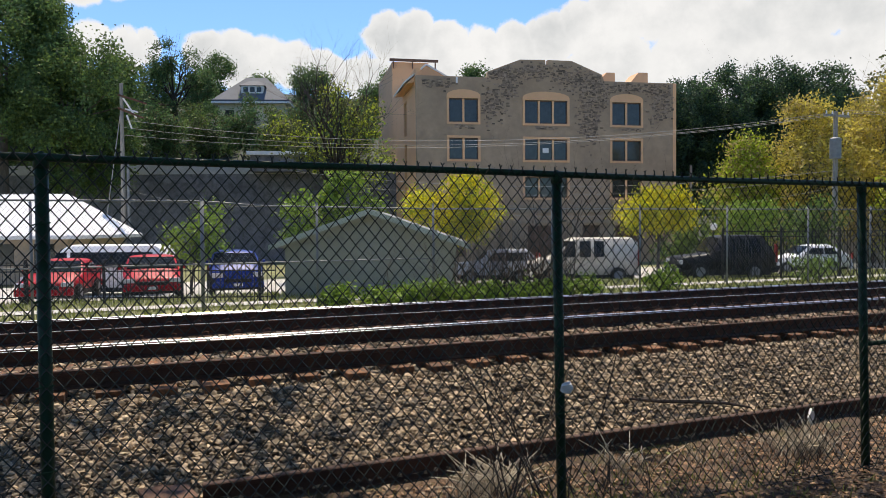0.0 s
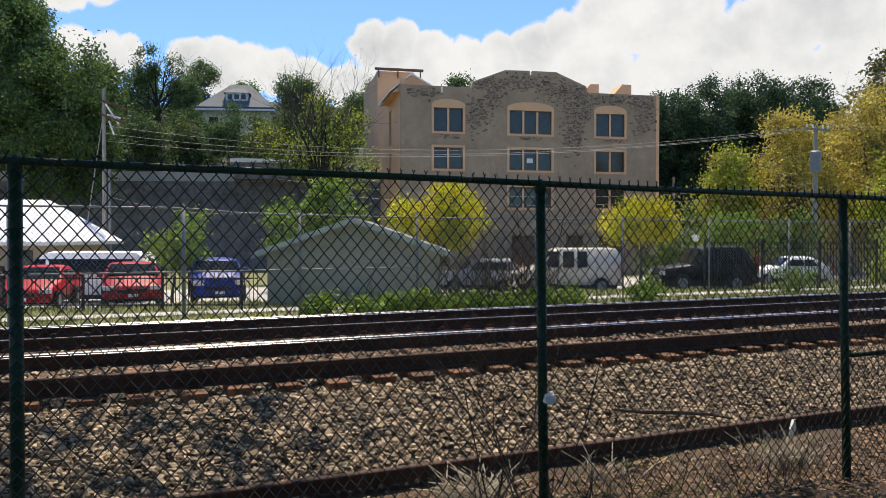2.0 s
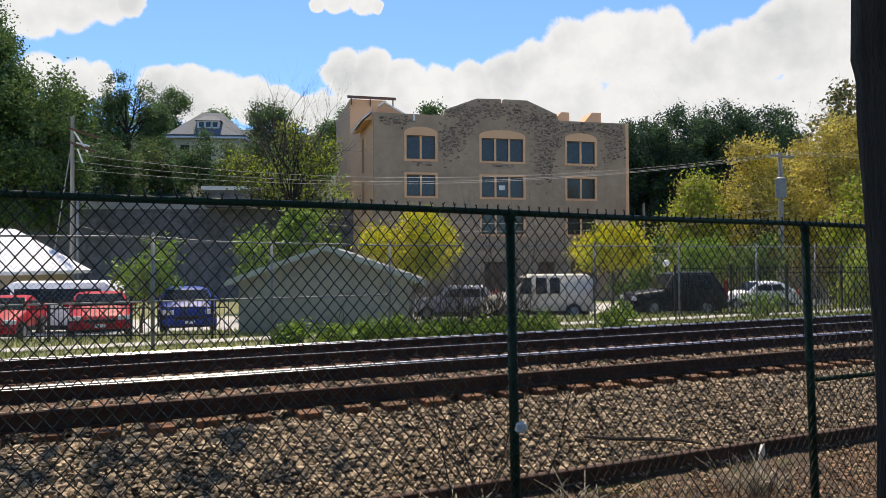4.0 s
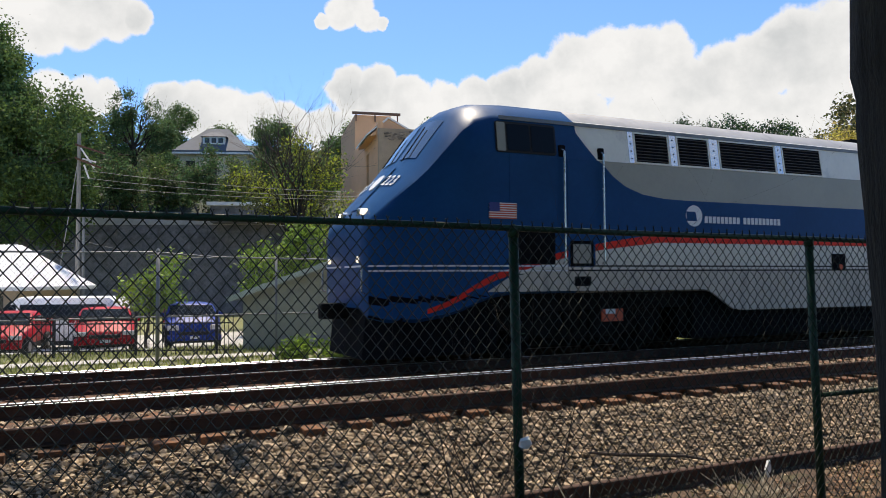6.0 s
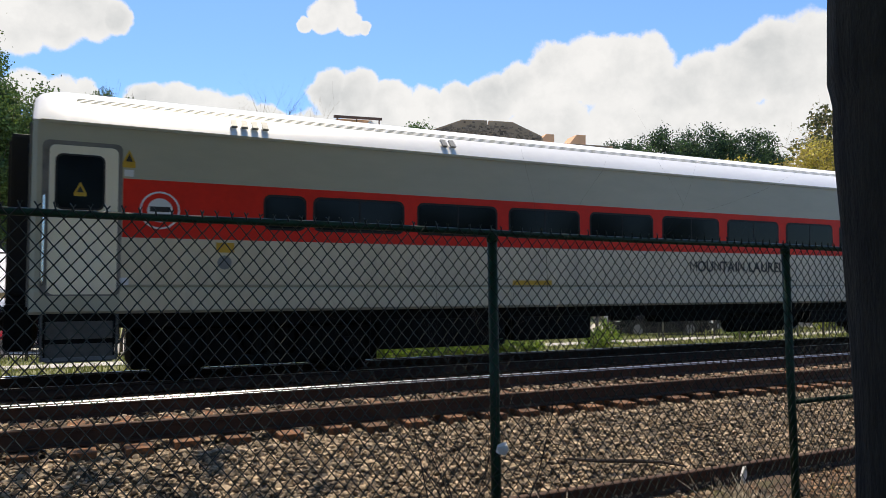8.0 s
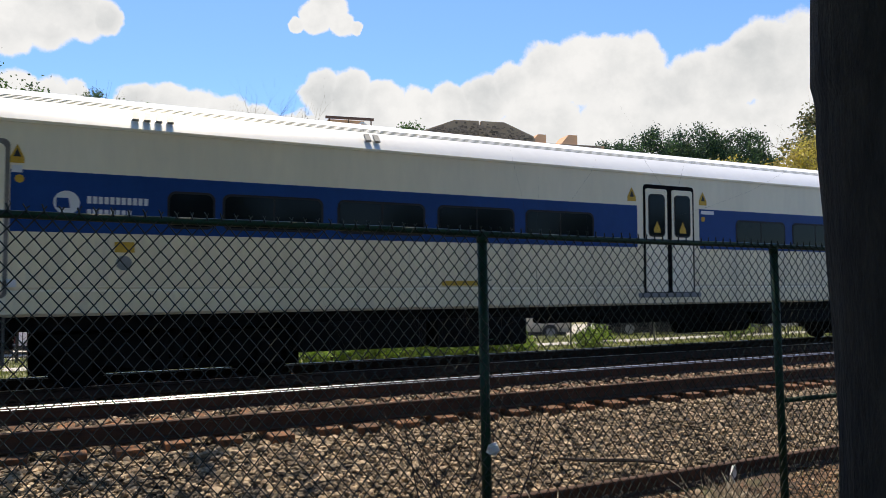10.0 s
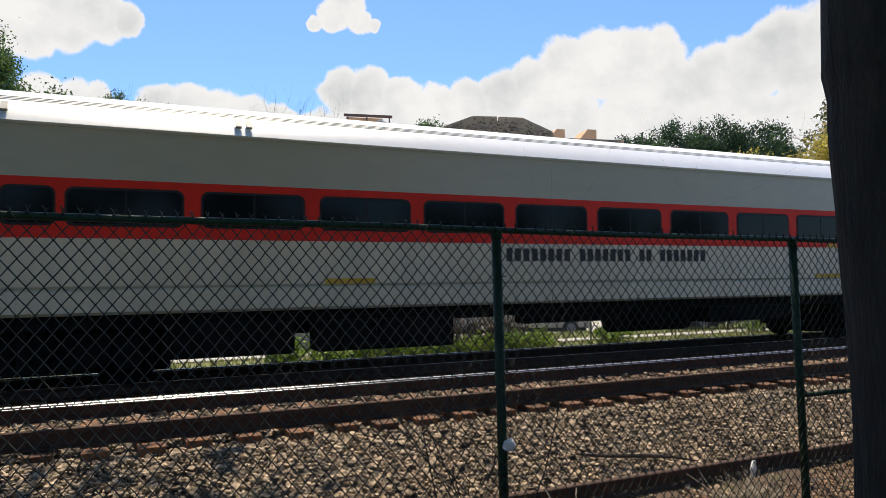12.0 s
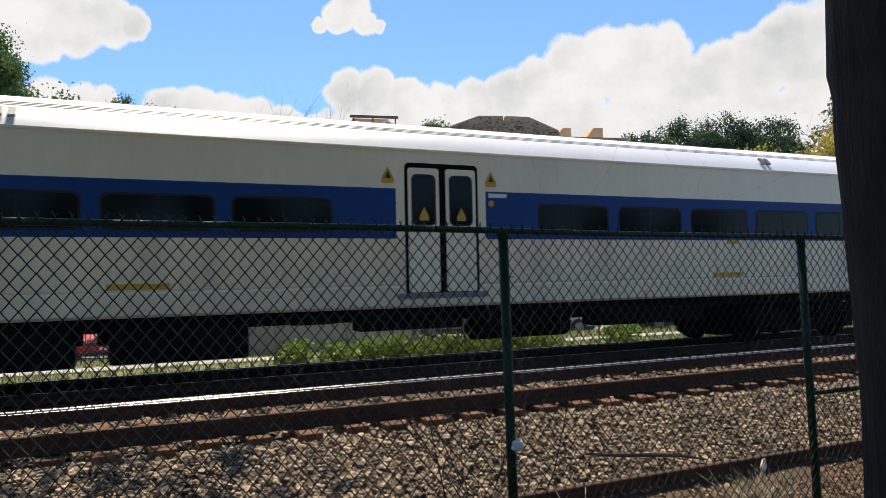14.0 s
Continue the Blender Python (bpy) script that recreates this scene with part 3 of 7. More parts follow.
def truck(parent, xc, base, r, heavy=False):
    bm = bmesh.new()
    for s in (-1, 1):
        y0, y1 = sorted((s * 0.98, s * 1.14))
        h = r + 0.12
        prism([(xc - base / 2 - .5, h - .02), (xc - base / 2 - .35, h + .22), (xc - .55, h + .22), (xc - .35, h - .18), (xc + .35, h - .18), (xc + .55, h + .22), (xc + base / 2 + .35, h + .22), (xc + base / 2 + .5, h - .02), (xc + base / 2 + .3, h - .1), (xc + .5, h - .3), (xc - .5, h - .3), (xc - base / 2 - .3, h - .1)], "y", y0, y1, bm)
        for dx in (-.2, .0, .2):
            tube(bm, [(xc + dx, s * 1.08, h - .2), (xc + dx, s * 1.08, h + .28)], .075, 10)
        for dx in (-base / 2, base / 2):
            box(bm, (xc + dx - .17, min(s * 1.0, s * 1.22), r - .17), (xc + dx + .17, max(s * 1.0, s * 1.22), r + .17), .03)
            tube(bm, [(xc + dx + .32, s * 1.12, r - .1), (xc + dx + .36, s * 1.12, r + .45)], .05, 8)
    box(bm, (xc - .4, -1.1, r + .02), (xc + .4, 1.1, r + .32), .05)
    # motors, brake gear and bolsters fill the space between the wheels
    box(bm, (xc - base / 2 - .62, -.66, .16), (xc + base / 2 + .62, .66, r + .5), .06)
    for dx in (-base / 4, base / 4):
        box(bm, (xc + dx - .26, -.97, .2), (xc + dx + .26, -.7, r + .4), .04)
        box(bm, (xc + dx - .26, .7, .2), (xc + dx + .26, .97, r + .4), .04)
    if heavy:
        box(bm, (xc - base / 2, -.6, r - .1), (xc + base / 2, .6, r + .3), .05)
    part("truck_frame", bm, M["grime"], parent, "greasy black cast truck frame")
    for dx in (-base / 2, base / 2):
        wheelset(xc + dx, r, parent)


LOCO_SECTIONS = [  # x, half width, bottom, top, shoulder drop
    (0.00, 0.98, 0.95, 2.28, 0.16), (0.06, 1.14, 0.80, 2.44, 0.22), (0.35, 1.30, 0.72, 2.80, 0.40), (0.80, 1.42, 0.72, 3.28, 0.62), (1.00, 1.455, 0.75, 3.52, 0.74),
    (1.30, 1.485, 0.80, 3.92, 0.88), (1.62, 1.505, 0.90, 4.33, 1.00), (1.85, 1.515, 1.00, 4.50, 1.06), (2.15, 1.52, 1.10, 4.60, 1.09), (2.60, 1.52, 1.16, 4.63, 1.10), (3.85, 1.52, 1.16, 4.63, 1.10), (21.0, 1.52, 1.16, 4.63, 1.10), (21.1, 1.47, 1.2, 4.55, 1.10)]


def loco_profile(hw, zb, zt, sdrop):
    h = [(-hw * .93, zb), (-hw, zb + .06), (-hw, zt - sdrop), (-hw * .947, zt - .43 * sdrop), (-hw * .90, zt - .36 * sdrop), (-hw * .66, zt - .13 * sdrop), (-hw * .33, zt - .03 * sdrop)]
    return h + [(0, zt)] + [(-y, z) for y, z in reversed(h)]


def loco_at(x):
    for a, b in zip(LOCO_SECTIONS[:-1], LOCO_SECTIONS[1:]):
        if x <= b[0]:
            f = (x - a[0]) / (b[0] - a[0])
            return [u + (v - u) * f for u, v in zip(a[1:], b[1:])]
    return LOCO_SECTIONS[-1][1:]


def loco_skin(x, s):
    """A point of the body skin: s runs over the profile's corners."""
    p = loco_profile(*loco_at(x))
    i = min(int(s), len(p) - 2)
    f = s - i
    return Vector((x, p[i][0] + (p[i + 1][0] - p[i][0]) * f, p[i][1] + (p[i + 1][1] - p[i][1]) * f))


def skin_patch(corners, material, name, parent, lift=0.012, nx=6, ns=4, label=""):
    """A panel that follows the body skin between four (x, s) corners."""
    bm = bmesh.new()
    grid = []
    (xa, sa), (xb, sb), (xc, sc), (xd, sd_) = corners
    for i in range(nx + 1):
        row, u = [], i / nx
        for j in range(ns + 1):
            v = j / ns
            x = (1 - u) * ((1 - v) * xa + v * xd) + u * ((1 - v) * xb + v * xc)
            s = (1 - u) * ((1 - v) * sa + v * sd_) + u * ((1 - v) * sb + v * sc)
            p, e = loco_skin(x, s), 0.02
            n = (loco_skin(x + e, s) - p).cross(loco_skin(x, s + e) - p).normalized()
            if n.x > 0.3 or (abs(n.x) < 0.3 and n.z < -0.3):
                n = -n
            if n.z < 0 and s > 2.2:
                n = -n
            row.append(bm.verts.new(p + n * lift))
        grid.append(row)
    for i in range(nx):
        for j in range(ns):
            bm.faces.new((grid[i][j], grid[i + 1][j], grid[i + 1][j + 1], grid[i][j + 1]))
    bmesh.ops.recalc_face_normals(bm, faces=bm.faces)
    return part(name, bm, material, parent, label, smooth=True)


def louvre(x0, x1, z0, z1, y, parent, tilt=0.0, name="louvre", rows=9):
    s = -1 if y < 0 else 1
    dark = plate(name, [(x0, z0), (x1, z0), (x1, z1), (x0, z1)], M["black"], parent, y, 0.008, "black louvred air intake")
    sm = bpy.data.meshes.new("slat")
    bm = tubed([(x0 - (x0 + x1) / 2 + .02, 0, 0), ((x1 - x0) / 2 - .02, 0, 0)], .010, 4)
    bm.to_mesh(sm)
    bm.free()
    sm.materials.append(M["slat_metal"])
    for k in range(rows):
        z = z0 + (z1 - z0) * (k + .5) / rows
        sl = new("slat", sm)
        sl.parent = dark
        sl.matrix_local = pose((x0 + x1) / 2, y + s * .014 - s * (z - 3.5) * tilt, z)
    fr = bmesh.new()
    for a, b in (((x0 - .03, z0 - .03), (x1 + .03, z0)), ((x0 - .03, z1), (x1 + .03, z1 + .03)), ((x0 - .03, z0), (x0, z1)), ((x1, z0), (x1 + .03, z1))):
        box(fr, (a[0], min(y + s * .02, y - s * .02), a[1]), (b[0], max(y + s * .02, y - s * .02), b[1]))
    frame_ob = part("frame", fr, M["white_paint"] if tilt else M["black"], dark)
    # the upper side leans inward
    if tilt:
        for o in (dark, frame_ob):
            for v in o.data.vertices:
                v.co.y -= s * (v.co.z - 3.5) * tilt
    return dark


def lean_plate(name, outline, material, parent, y, out=0.005, tilt=0.128, label=""):
    o = plate(name, outline, material, parent, y, out, label)
    s = -1 if y < 0 else 1
    for v in o.data.vertices:
        v.co.y -= s * max(0.0, v.co.z - 3.53) * tilt
    return o


def locomotive(x_ref):
    ob = thing("locomotive")
    tagged(ob, "blue, white and grey passenger locomotive with a red stripe", "locomotive")
    TRAIN.append((ob, x_ref))
    body = part("body", loft([[(x, y, z) for y, z in loco_profile(hw, zb, zt, dr)] for x, hw, zb, zt, dr in LOCO_SECTIONS]), [M["grey_paint"], M["blue"], M["steel_roof"], M["white_paint"]], ob, "grey painted steel car body")
    for p in body.data.polygons:
        c = p.center
        p.use_smooth = True
        p.material_index = 1 if c.x < 3.8 else 2 if c.z > 4.2 else 3 if c.z > 3.6 else 0
    body.data.set_sharp_from_angle(angle=radians(38))
    for y in (-1.52, 1.52):
        # blue cab side that sweeps back below the white and grey bands
        up = [(2.45, 3.53), (3.62, 3.53), (4.30, 3.53), (4.42, 3.45), (4.62, 3.26), (4.9, 3.09), (5.3, 2.96), (5.8, 2.90), (6.4, 2.885), (21.0, 2.885)]
        low = [(21.0, 2.22), (5.6, 2.22), (4.9, 2.13), (4.3, 2.04), (3.4, 1.86), (2.75, 1.68), (2.45, 1.55)]
        plate("blue_band", up + low, M["blue"], ob, y, 0.005, "deep blue enamel side band")
        lean_plate("cab_blue", [(2.45, 3.525), (4.28, 3.525), (4.1, 3.72), (3.86, 4.0), (3.80, 4.13), (2.45, 4.13)], M["blue"], ob, y, 0.006)
        plate("cab_skirt", [(2.45, 1.18), (2.45, 1.55), (1.6, 1.16)], M["blue"], ob, y, 0.004)
        red = [(0.95, 0.93), (1.6, 1.14), (2.6, 1.63), (3.4, 1.86), (4.3, 2.04), (4.9, 2.13), (5.6, 2.22), (21.0, 2.22), (21.0, 2.075), (5.7, 2.075), (5.0, 2.0), (4.3, 1.92), (3.4, 1.745), (2.6, 1.53), (1.6, 1.05), (0.95, 0.86)]
        plate("red_stripe", [q for q in red if q[0] >= 2.4], M["red_paint"], ob, y, 0.007)
        skin_patch([(0.95, 1.03), (2.5, 1.12), (2.5, 1.17), (0.95, 1.07)], M["red_paint"], "nose_stripe", ob, 0.010, 10, 2) if y < 0 else None
        plate("grey_waist", [(2.45, 1.46), (2.6, 1.53), (3.4, 1.745), (4.3, 1.92), (5.0, 2.0), (5.7, 2.075), (21.0, 2.075), (21.0, 1.62), (2.45, 1.30)][:7] + [(21.0, 1.58), (3.0, 1.58)], M["waist_grey"], ob, y, 0.004)
        plate("skirt", [(2.0, 1.20), (2.45, 1.46), (3.0, 1.58), (21.0, 1.58), (21.0, 1.17), (14.15, 1.17), (13.9, 1.12), (13.3, 0.80), (13.0, 0.76), (7.75, 0.77), (7.5, 0.80), (6.95, 1.13), (6.75, 1.19)], M["lower_grey"], ob, y, 0.006, "grimy grey lower skirt with raked corners", 0.05)
        for z in (1.555, 1.635):
            plate("black_line", [(0.9 if z > 2 else 2.5, z - .012), (21.0, z - .012), (21.0, z + .012), (2.5, z + .012)], M["black"], ob, y, 0.009)
        for z in (1.555, 1.635):
            plate("waist_line", [(2.45, z - .012), (3.62, z - .012), (3.62, z + .012), (2.45, z + .012)], M["lettering"], ob, y, 0.011)
        lean_plate("white_band", [(4.31, 3.53), (20.95, 3.53), (20.95, 4.14), (3.84, 4.14), (3.90, 4.0), (4.13, 3.72)], M["white_paint"], ob, y, 0.004, label="dusty white upper side panels")
        lean_plate("roof_gutter", [(2.3, 4.135), (21.0, 4.135), (21.0, 4.20), (2.3, 4.20)], M["galv"], ob, y, 0.02, label="bright aluminium gutter strip")
        # side cab window: frame, two panes
        win = lean_plate("cab_window", rounded(2.20, 3.56, 3.40, 4.10, 0.05), M["rubber"], ob, y, 0.02, label="sliding cab side window")
        for x0, x1 in ((2.42, 2.86), (2.90, 3.36)):
            lean_plate("pane", rounded(x0, 3.60, x1, 4.06, 0.03), M["tint"], win, y, 0.03)
        lean_plate("mirror_panel", rounded(2.22, 3.58, 2.38, 4.08, 0.02), M["grey_paint"], win, y, 0.035)
        # crew door between two grab rails
        plate("crew_door", rounded(3.62, 1.62, 4.20, 3.5, 0.05), M["blue"], ob, y, 0.012, "blue crew door")
        for x in (3.52, 4.36):
            s = -1 if y < 0 else 1
            part("grab_rail", tubed([(x, y, 3.68), (x, y + s * .07, 3.64), (x, y + s * .07, 1.72), (x, y, 1.68)], .018, 8), M["chrome"], ob)
            # flat black plates paint the shade inside grab, step and foot hollows
            plate("recess", rounded(x - .07, 3.55, x + .06, 3.76, .02), M["black"], ob, y, 0.009)
        plate("step_recess", rounded(3.66, 1.63, 4.16, 2.08, 0.02), M["black"], ob, y, 0.014)
        plate("door_panel", rounded(3.72, 1.68, 4.10, 2.02, 0.02), M["grey_paint"], ob, y, 0.02)
        plate("foot_hole", rounded(3.75, 1.28, 4.1, 1.45, 0.02), M["black"], ob, y, 0.012)
        plate("vent_panel", rounded(2.0 + .55, 1.66, 3.35, 2.3, 0.02), M["black"], ob, y, 0.012)
        for x0, x1 in ((5.17, 5.94), (6.2, 6.95), (7.27, 8.76), (9.03, 10.13), (14.28, 15.22), (17.65, 18.74), (18.9, 19.85)):
            louvre(x0, x1, 3.565, 4.10, y, ob, 0.128)
        for x0, x1 in ((5.0, 5.12), (5.99, 6.15), (7.0, 7.22), (8.81, 8.98)):
            rv = lean_plate("riveted_strip", [(x0, 3.54), (x1, 3.54), (x1, 4.13), (x0, 4.13)], M["chrome"], ob, y, 0.012)
            for z in (3.62, 3.76, 3.90, 4.04):
                lean_plate("rivet", disc((x0 + x1) / 2, z, .018, 6), M["ink"], rv, y, 0.016)
        for x0, x1 in ((15.27, 15.88), (15.92, 16.5), (16.72, 17.6), (17.66, 18.58)):
            louvre(x0, x1, 1.60, 2.43, y, ob, 0.0, "side_intake", 14)
        plate("rear_window", rounded(20.2, 2.79, 20.64, 3.34, 0.08), M["tint"], ob, y, 0.014)
        plate("window_frame", rounded(20.15, 2.74, 20.72, 3.40, 0.06), M["grey_paint"], ob, y, 0.008)
        for x in (19.92, 20.82):
            s = -1 if y < 0 else 1
            part("grab_rail", tubed([(x, y, 3.05), (x, y + s * .07, 3.0), (x, y + s * .07, 1.65), (x, y, 1.6)], .018, 8), M["chrome"], ob)
        plate("fuel_filler", rounded(10.36, 1.56, 10.76, 1.90, .03), M["black"], ob, y, 0.03)
        plate("filler_cap", disc(10.6, 1.62, .06, 12), M["orange_label"], ob, y, 0.05)
        plate("rear_step", rounded(20.1, 1.24, 20.6, 1.42, 0.02), M["black"], ob, y, 0.012)
        for x0 in (4.55, 17.85):
            lab = plate("maintenance_board", [(x0, .62), (x0 + .48, .62), (x0 + .48, 1.06), (x0, 1.06)], M["orange_label"], ob, y * .80, 0.02, "orange red marker board")
            plate("text_bar", [(x0 + .08, .76), (x0 + .30, .76), (x0 + .30, .92), (x0 + .08, .92)], M["lettering"], lab, y * .80, 0.026)
        # flag
        fl = plate("flag", [(2.05, 2.43), (2.58, 2.43), (2.58, 2.70), (2.05, 2.70)], M["lettering"], ob, y, 0.012, "small striped flag")
        for k in range(7):
            z = 2.43 + 0.0386 * k
            plate("stripe", [(2.05, z), (2.58, z), (2.58, z + .021), (2.05, z + .021)], M["orange_label"], fl, y, 0.014)
        cx = 2.05 if y < 0 else 2.38
        plate("canton", [(cx, 2.55), (cx + .2, 2.55), (cx + .2, 2.70), (cx, 2.70)], M["flag_blue"], fl, y, 0.016)
        # emblem and wordmark as plain shapes
        logo = plate("emblem", disc(6.53, 2.60, .205), M["lettering"], ob, y, 0.010, "round white emblem")
        plate("emblem_bar", [(6.34, 2.50), (6.60, 2.50), (6.56, 2.68), (6.34, 2.68)], M["blue"], logo, y, 0.013)
        wm = thing("wordmark")
        wm.parent = ob
        for a, b in ((6.80, 7.72), (7.82, 8.9)):
            x = a
            while x < b - .05:
                plate("letter_bar", [(x, 2.47), (x + .075, 2.47), (x + .075, 2.60), (x, 2.60)], M["lettering"], wm, y, 0.010)
                x += .105
        for k, ch in enumerate("223"):
            lettering("digit", ch, 0.58, M["lettering"], ob, (13.80 + .52 * k if y < 0 else 15.2 - .52 * k, y + (-.008 if y < 0 else .008), 2.385), flip=y > 0)
    # nose: windscreens, headlights, panel lines
    def side_s(x, z):
        hw, zb, zt, drop = loco_at(x)
        return 1 + (z - zb - .06) / (zt - drop - zb - .06)
    cuts = [.06, .35, .8, 1.0, 1.3, 1.62, 1.85, 2.15, 2.46]
    for xa, xb in zip(cuts[:-1], cuts[1:]):
        for z in (1.555, 1.635):
            skin_patch([(xa, side_s(xa, z - .014)), (xb, side_s(xb, z - .014)), (xb, side_s(xb, z + .014)), (xa, side_s(xa, z + .014))], M["lettering"], "waist_line", ob, 0.018, 2, 1)
        skin_patch([(xa, 0.3), (xb, 0.3), (xb, side_s(xb, 1.10)), (xa, side_s(xa, 1.16))], M["black"], "nose_skirt", ob, 0.008, 2, 2, "black lower edge of the nose")
    for a, b in ((5.25, 6.82), (7.18, 8.75)):
        ws = skin_patch([(1.02, a), (1.56, a + .1), (1.56, b - .02), (1.02, b)], M["screen"], "windscreen", ob, 0.014, 6, 6, "raked windscreen")
        m = (a + b) / 2
        wl = bmesh.new()
        tube(wl, [tuple(loco_skin(0.95, m) + Vector((-.04, 0, .03))), tuple(loco_skin(1.45, m + .3) + Vector((-.04, 0, .03)))], .012, 5)
        part("wiper", wl, M["black"], ws)
    skin_patch([(.20, 6.5), (.9, 6.4), (.9, 7.6), (.20, 7.5)], M["blue"], "nose_door", ob, 0.02, 4, 6)
    c, up = loco_skin(.64, 7), (loco_skin(.78, 7) - loco_skin(.50, 7)).normalized()
    out = up.cross(Vector((0, 1, 0)))
    out = -out if out.x > 0 else out
    em = bmesh.new()
    rim = [[em.verts.new(c + out * d + up * (.19 * math.sin(k * math.tau / 20)) + Vector((0, .19 * math.cos(k * math.tau / 20), 0))) for k in range(20)] for d in (.015, .034)]
    em.faces.new(rim[1])
    for k in range(20):
        em.faces.new((rim[0][k], rim[0][(k + 1) % 20], rim[1][(k + 1) % 20], rim[1][k]))
    bmesh.ops.recalc_face_normals(em, faces=em.faces)
    part("nose_emblem", em, M["lettering"], ob, "round white emblem")
    for s in (-1, 1):
        for k, ch in enumerate("223"):
            at = 7 + s * 1.35
            c, e1, e2 = loco_skin(.66, at), loco_skin(.80, at), loco_skin(.66, at + .2)
            up, right = (e1 - c).normalized(), (e2 - c).normalized()
            right = (right - up * right.dot(up)).normalized()
            right = -right if right.y > 0 else right
            nrm = right.cross(up)
            nrm = -nrm if nrm.x > 0 else nrm
            mat = Matrix((tuple(right), tuple(up), tuple(nrm))).transposed().to_4x4()
            mat.translation = c + nrm * .02 - up * .12 + right * .2 * (k - 1.4)
            d = lettering("digit", ch, .34, M["lettering"], ob, (0, 0, 0))
            d.data.transform(mat @ pose(0, 0, 0, -90))
        hl = thing("headlight")
        hl.parent = ob
        for k, yy in enumerate((.42, .60)):
            p = loco_skin(.15, 7 + s * yy / .33 * .9)
            part("lens", tubed([(p.x - .03, p.y, p.z), (p.x + .05, p.y, p.z)], .085, 14), M["headlamp"] if k else M["chrome"], hl, "lit round headlamp")
        part("ditch_light", tubed([(-.02, s * .80, 1.75), (.08, s * .80, 1.75)], .05, 12), M["headlamp"], ob, "small lit marker lamp")
        part("nose_grab", tubed([(.02, s * 1.1, 1.2), (-.05, s * 1.12, 1.22), (-.05, s * 1.12, 1.6), (.02, s * 1.1, 1.62)], .015, 6), M["chrome"], ob)
        part("nose_line", boxed((-.015, min(s * .12, s * .95), 1.62), (-.003, max(s * .12, s * .95), 1.65)), M["lettering"], ob)
    # coupler, plough, roof gear, tanks and trucks
    part("pilot", loft([[(.02, -.9, .12), (.02, .9, .12), (.10, .9, .95), (.10, -.9, .95)], [(.55, -1.35, .15), (.55, 1.35, .15), (.55, 1.38, .8), (.55, -1.38, .8)]], closed=True), M["black"], ob, "black pilot plough")
    part("coupler", boxed((-.42, -.14, .75), (.1, .14, 1.02), .04), M["grime"], ob)
    part("front_apron", boxed((.45, -1.3, .16), (2.3, 1.3, 1.0), .06), M["black"], ob, "black panel below the nose")
    part("fuel_tank", boxed((6.6, -1.35, .22), (14.2, 1.35, 1.1), .08), M["black"], ob)
    part("underframe", boxed((.6, -1.25, .85), (20.9, 1.25, 1.3)), M["grime"], ob)
    for x0, x1 in ((1.7, 6.9), (14.3, 19.5)):
        part("traction_gear", boxed((x0, -.62, .14), (x1, .62, .95), .06), M["grime"], ob)
        for x in (x0 + .2, (x0 + x1) / 2, x1 - .5):
            part("brake_rigging", boxed((x, -1.2, .35), (x + .5, -.95, .9), .04), M["grime"], ob)
    for x0, x1, h in ((7.4, 10.0, .012), (12.5, 13.65, .10), (14.2, 16.6, .012)):
        part("roof_hatch", boxed((x0, -.5, 4.50), (x1, .5, 4.61 + h), .03), M["black"] if h > .05 else M["steel_roof"], ob)
    part("exhaust_cowl", loft([[(17.9, -1.0, 4.45), (17.9, 1.0, 4.45), (17.9, .8, 4.62), (17.9, -.8, 4.62)], [(18.5, -1.0, 4.45), (18.5, 1.0, 4.45), (18.5, .8, 4.71), (18.5, -.8, 4.71)], [(19.6, -1.0, 4.45), (19.6, 1.0, 4.45), (19.6, .8, 4.70), (19.6, -.8, 4.70)], [(19.9, -1.0, 4.45), (19.9, 1.0, 4.45), (19.9, .8, 4.62), (19.9, -.8, 4.62)]], closed=True), M["steel_roof"], ob)
    part("horn", boxed((20.1, -.3, 4.6), (20.5, .3, 4.72), .03), M["black"], ob)
    for x in (6.1, 10.4, 13.9, 17.2):
        part("roof_seam", boxed((x, -.3, 4.45), (x + .03, .3, 4.634)), M["black"], ob)
    truck(ob, 4.2, 2.75, .5, True)
    truck(ob, 16.9, 2.75, .5, True)
    return ob


COACH_LEN, COACH_HW = 25.2, 1.60
ROOF_PTS = [(-1.60, 3.545), (-1.54, 3.62), (-1.44, 3.72), (-1.28, 3.85), (-1.03, 4.00), (-0.70, 4.12), (-0.35, 4.18), (0, 4.20)]


GAP = 0.310  # from a coach's end sheet to the middle of the coupling


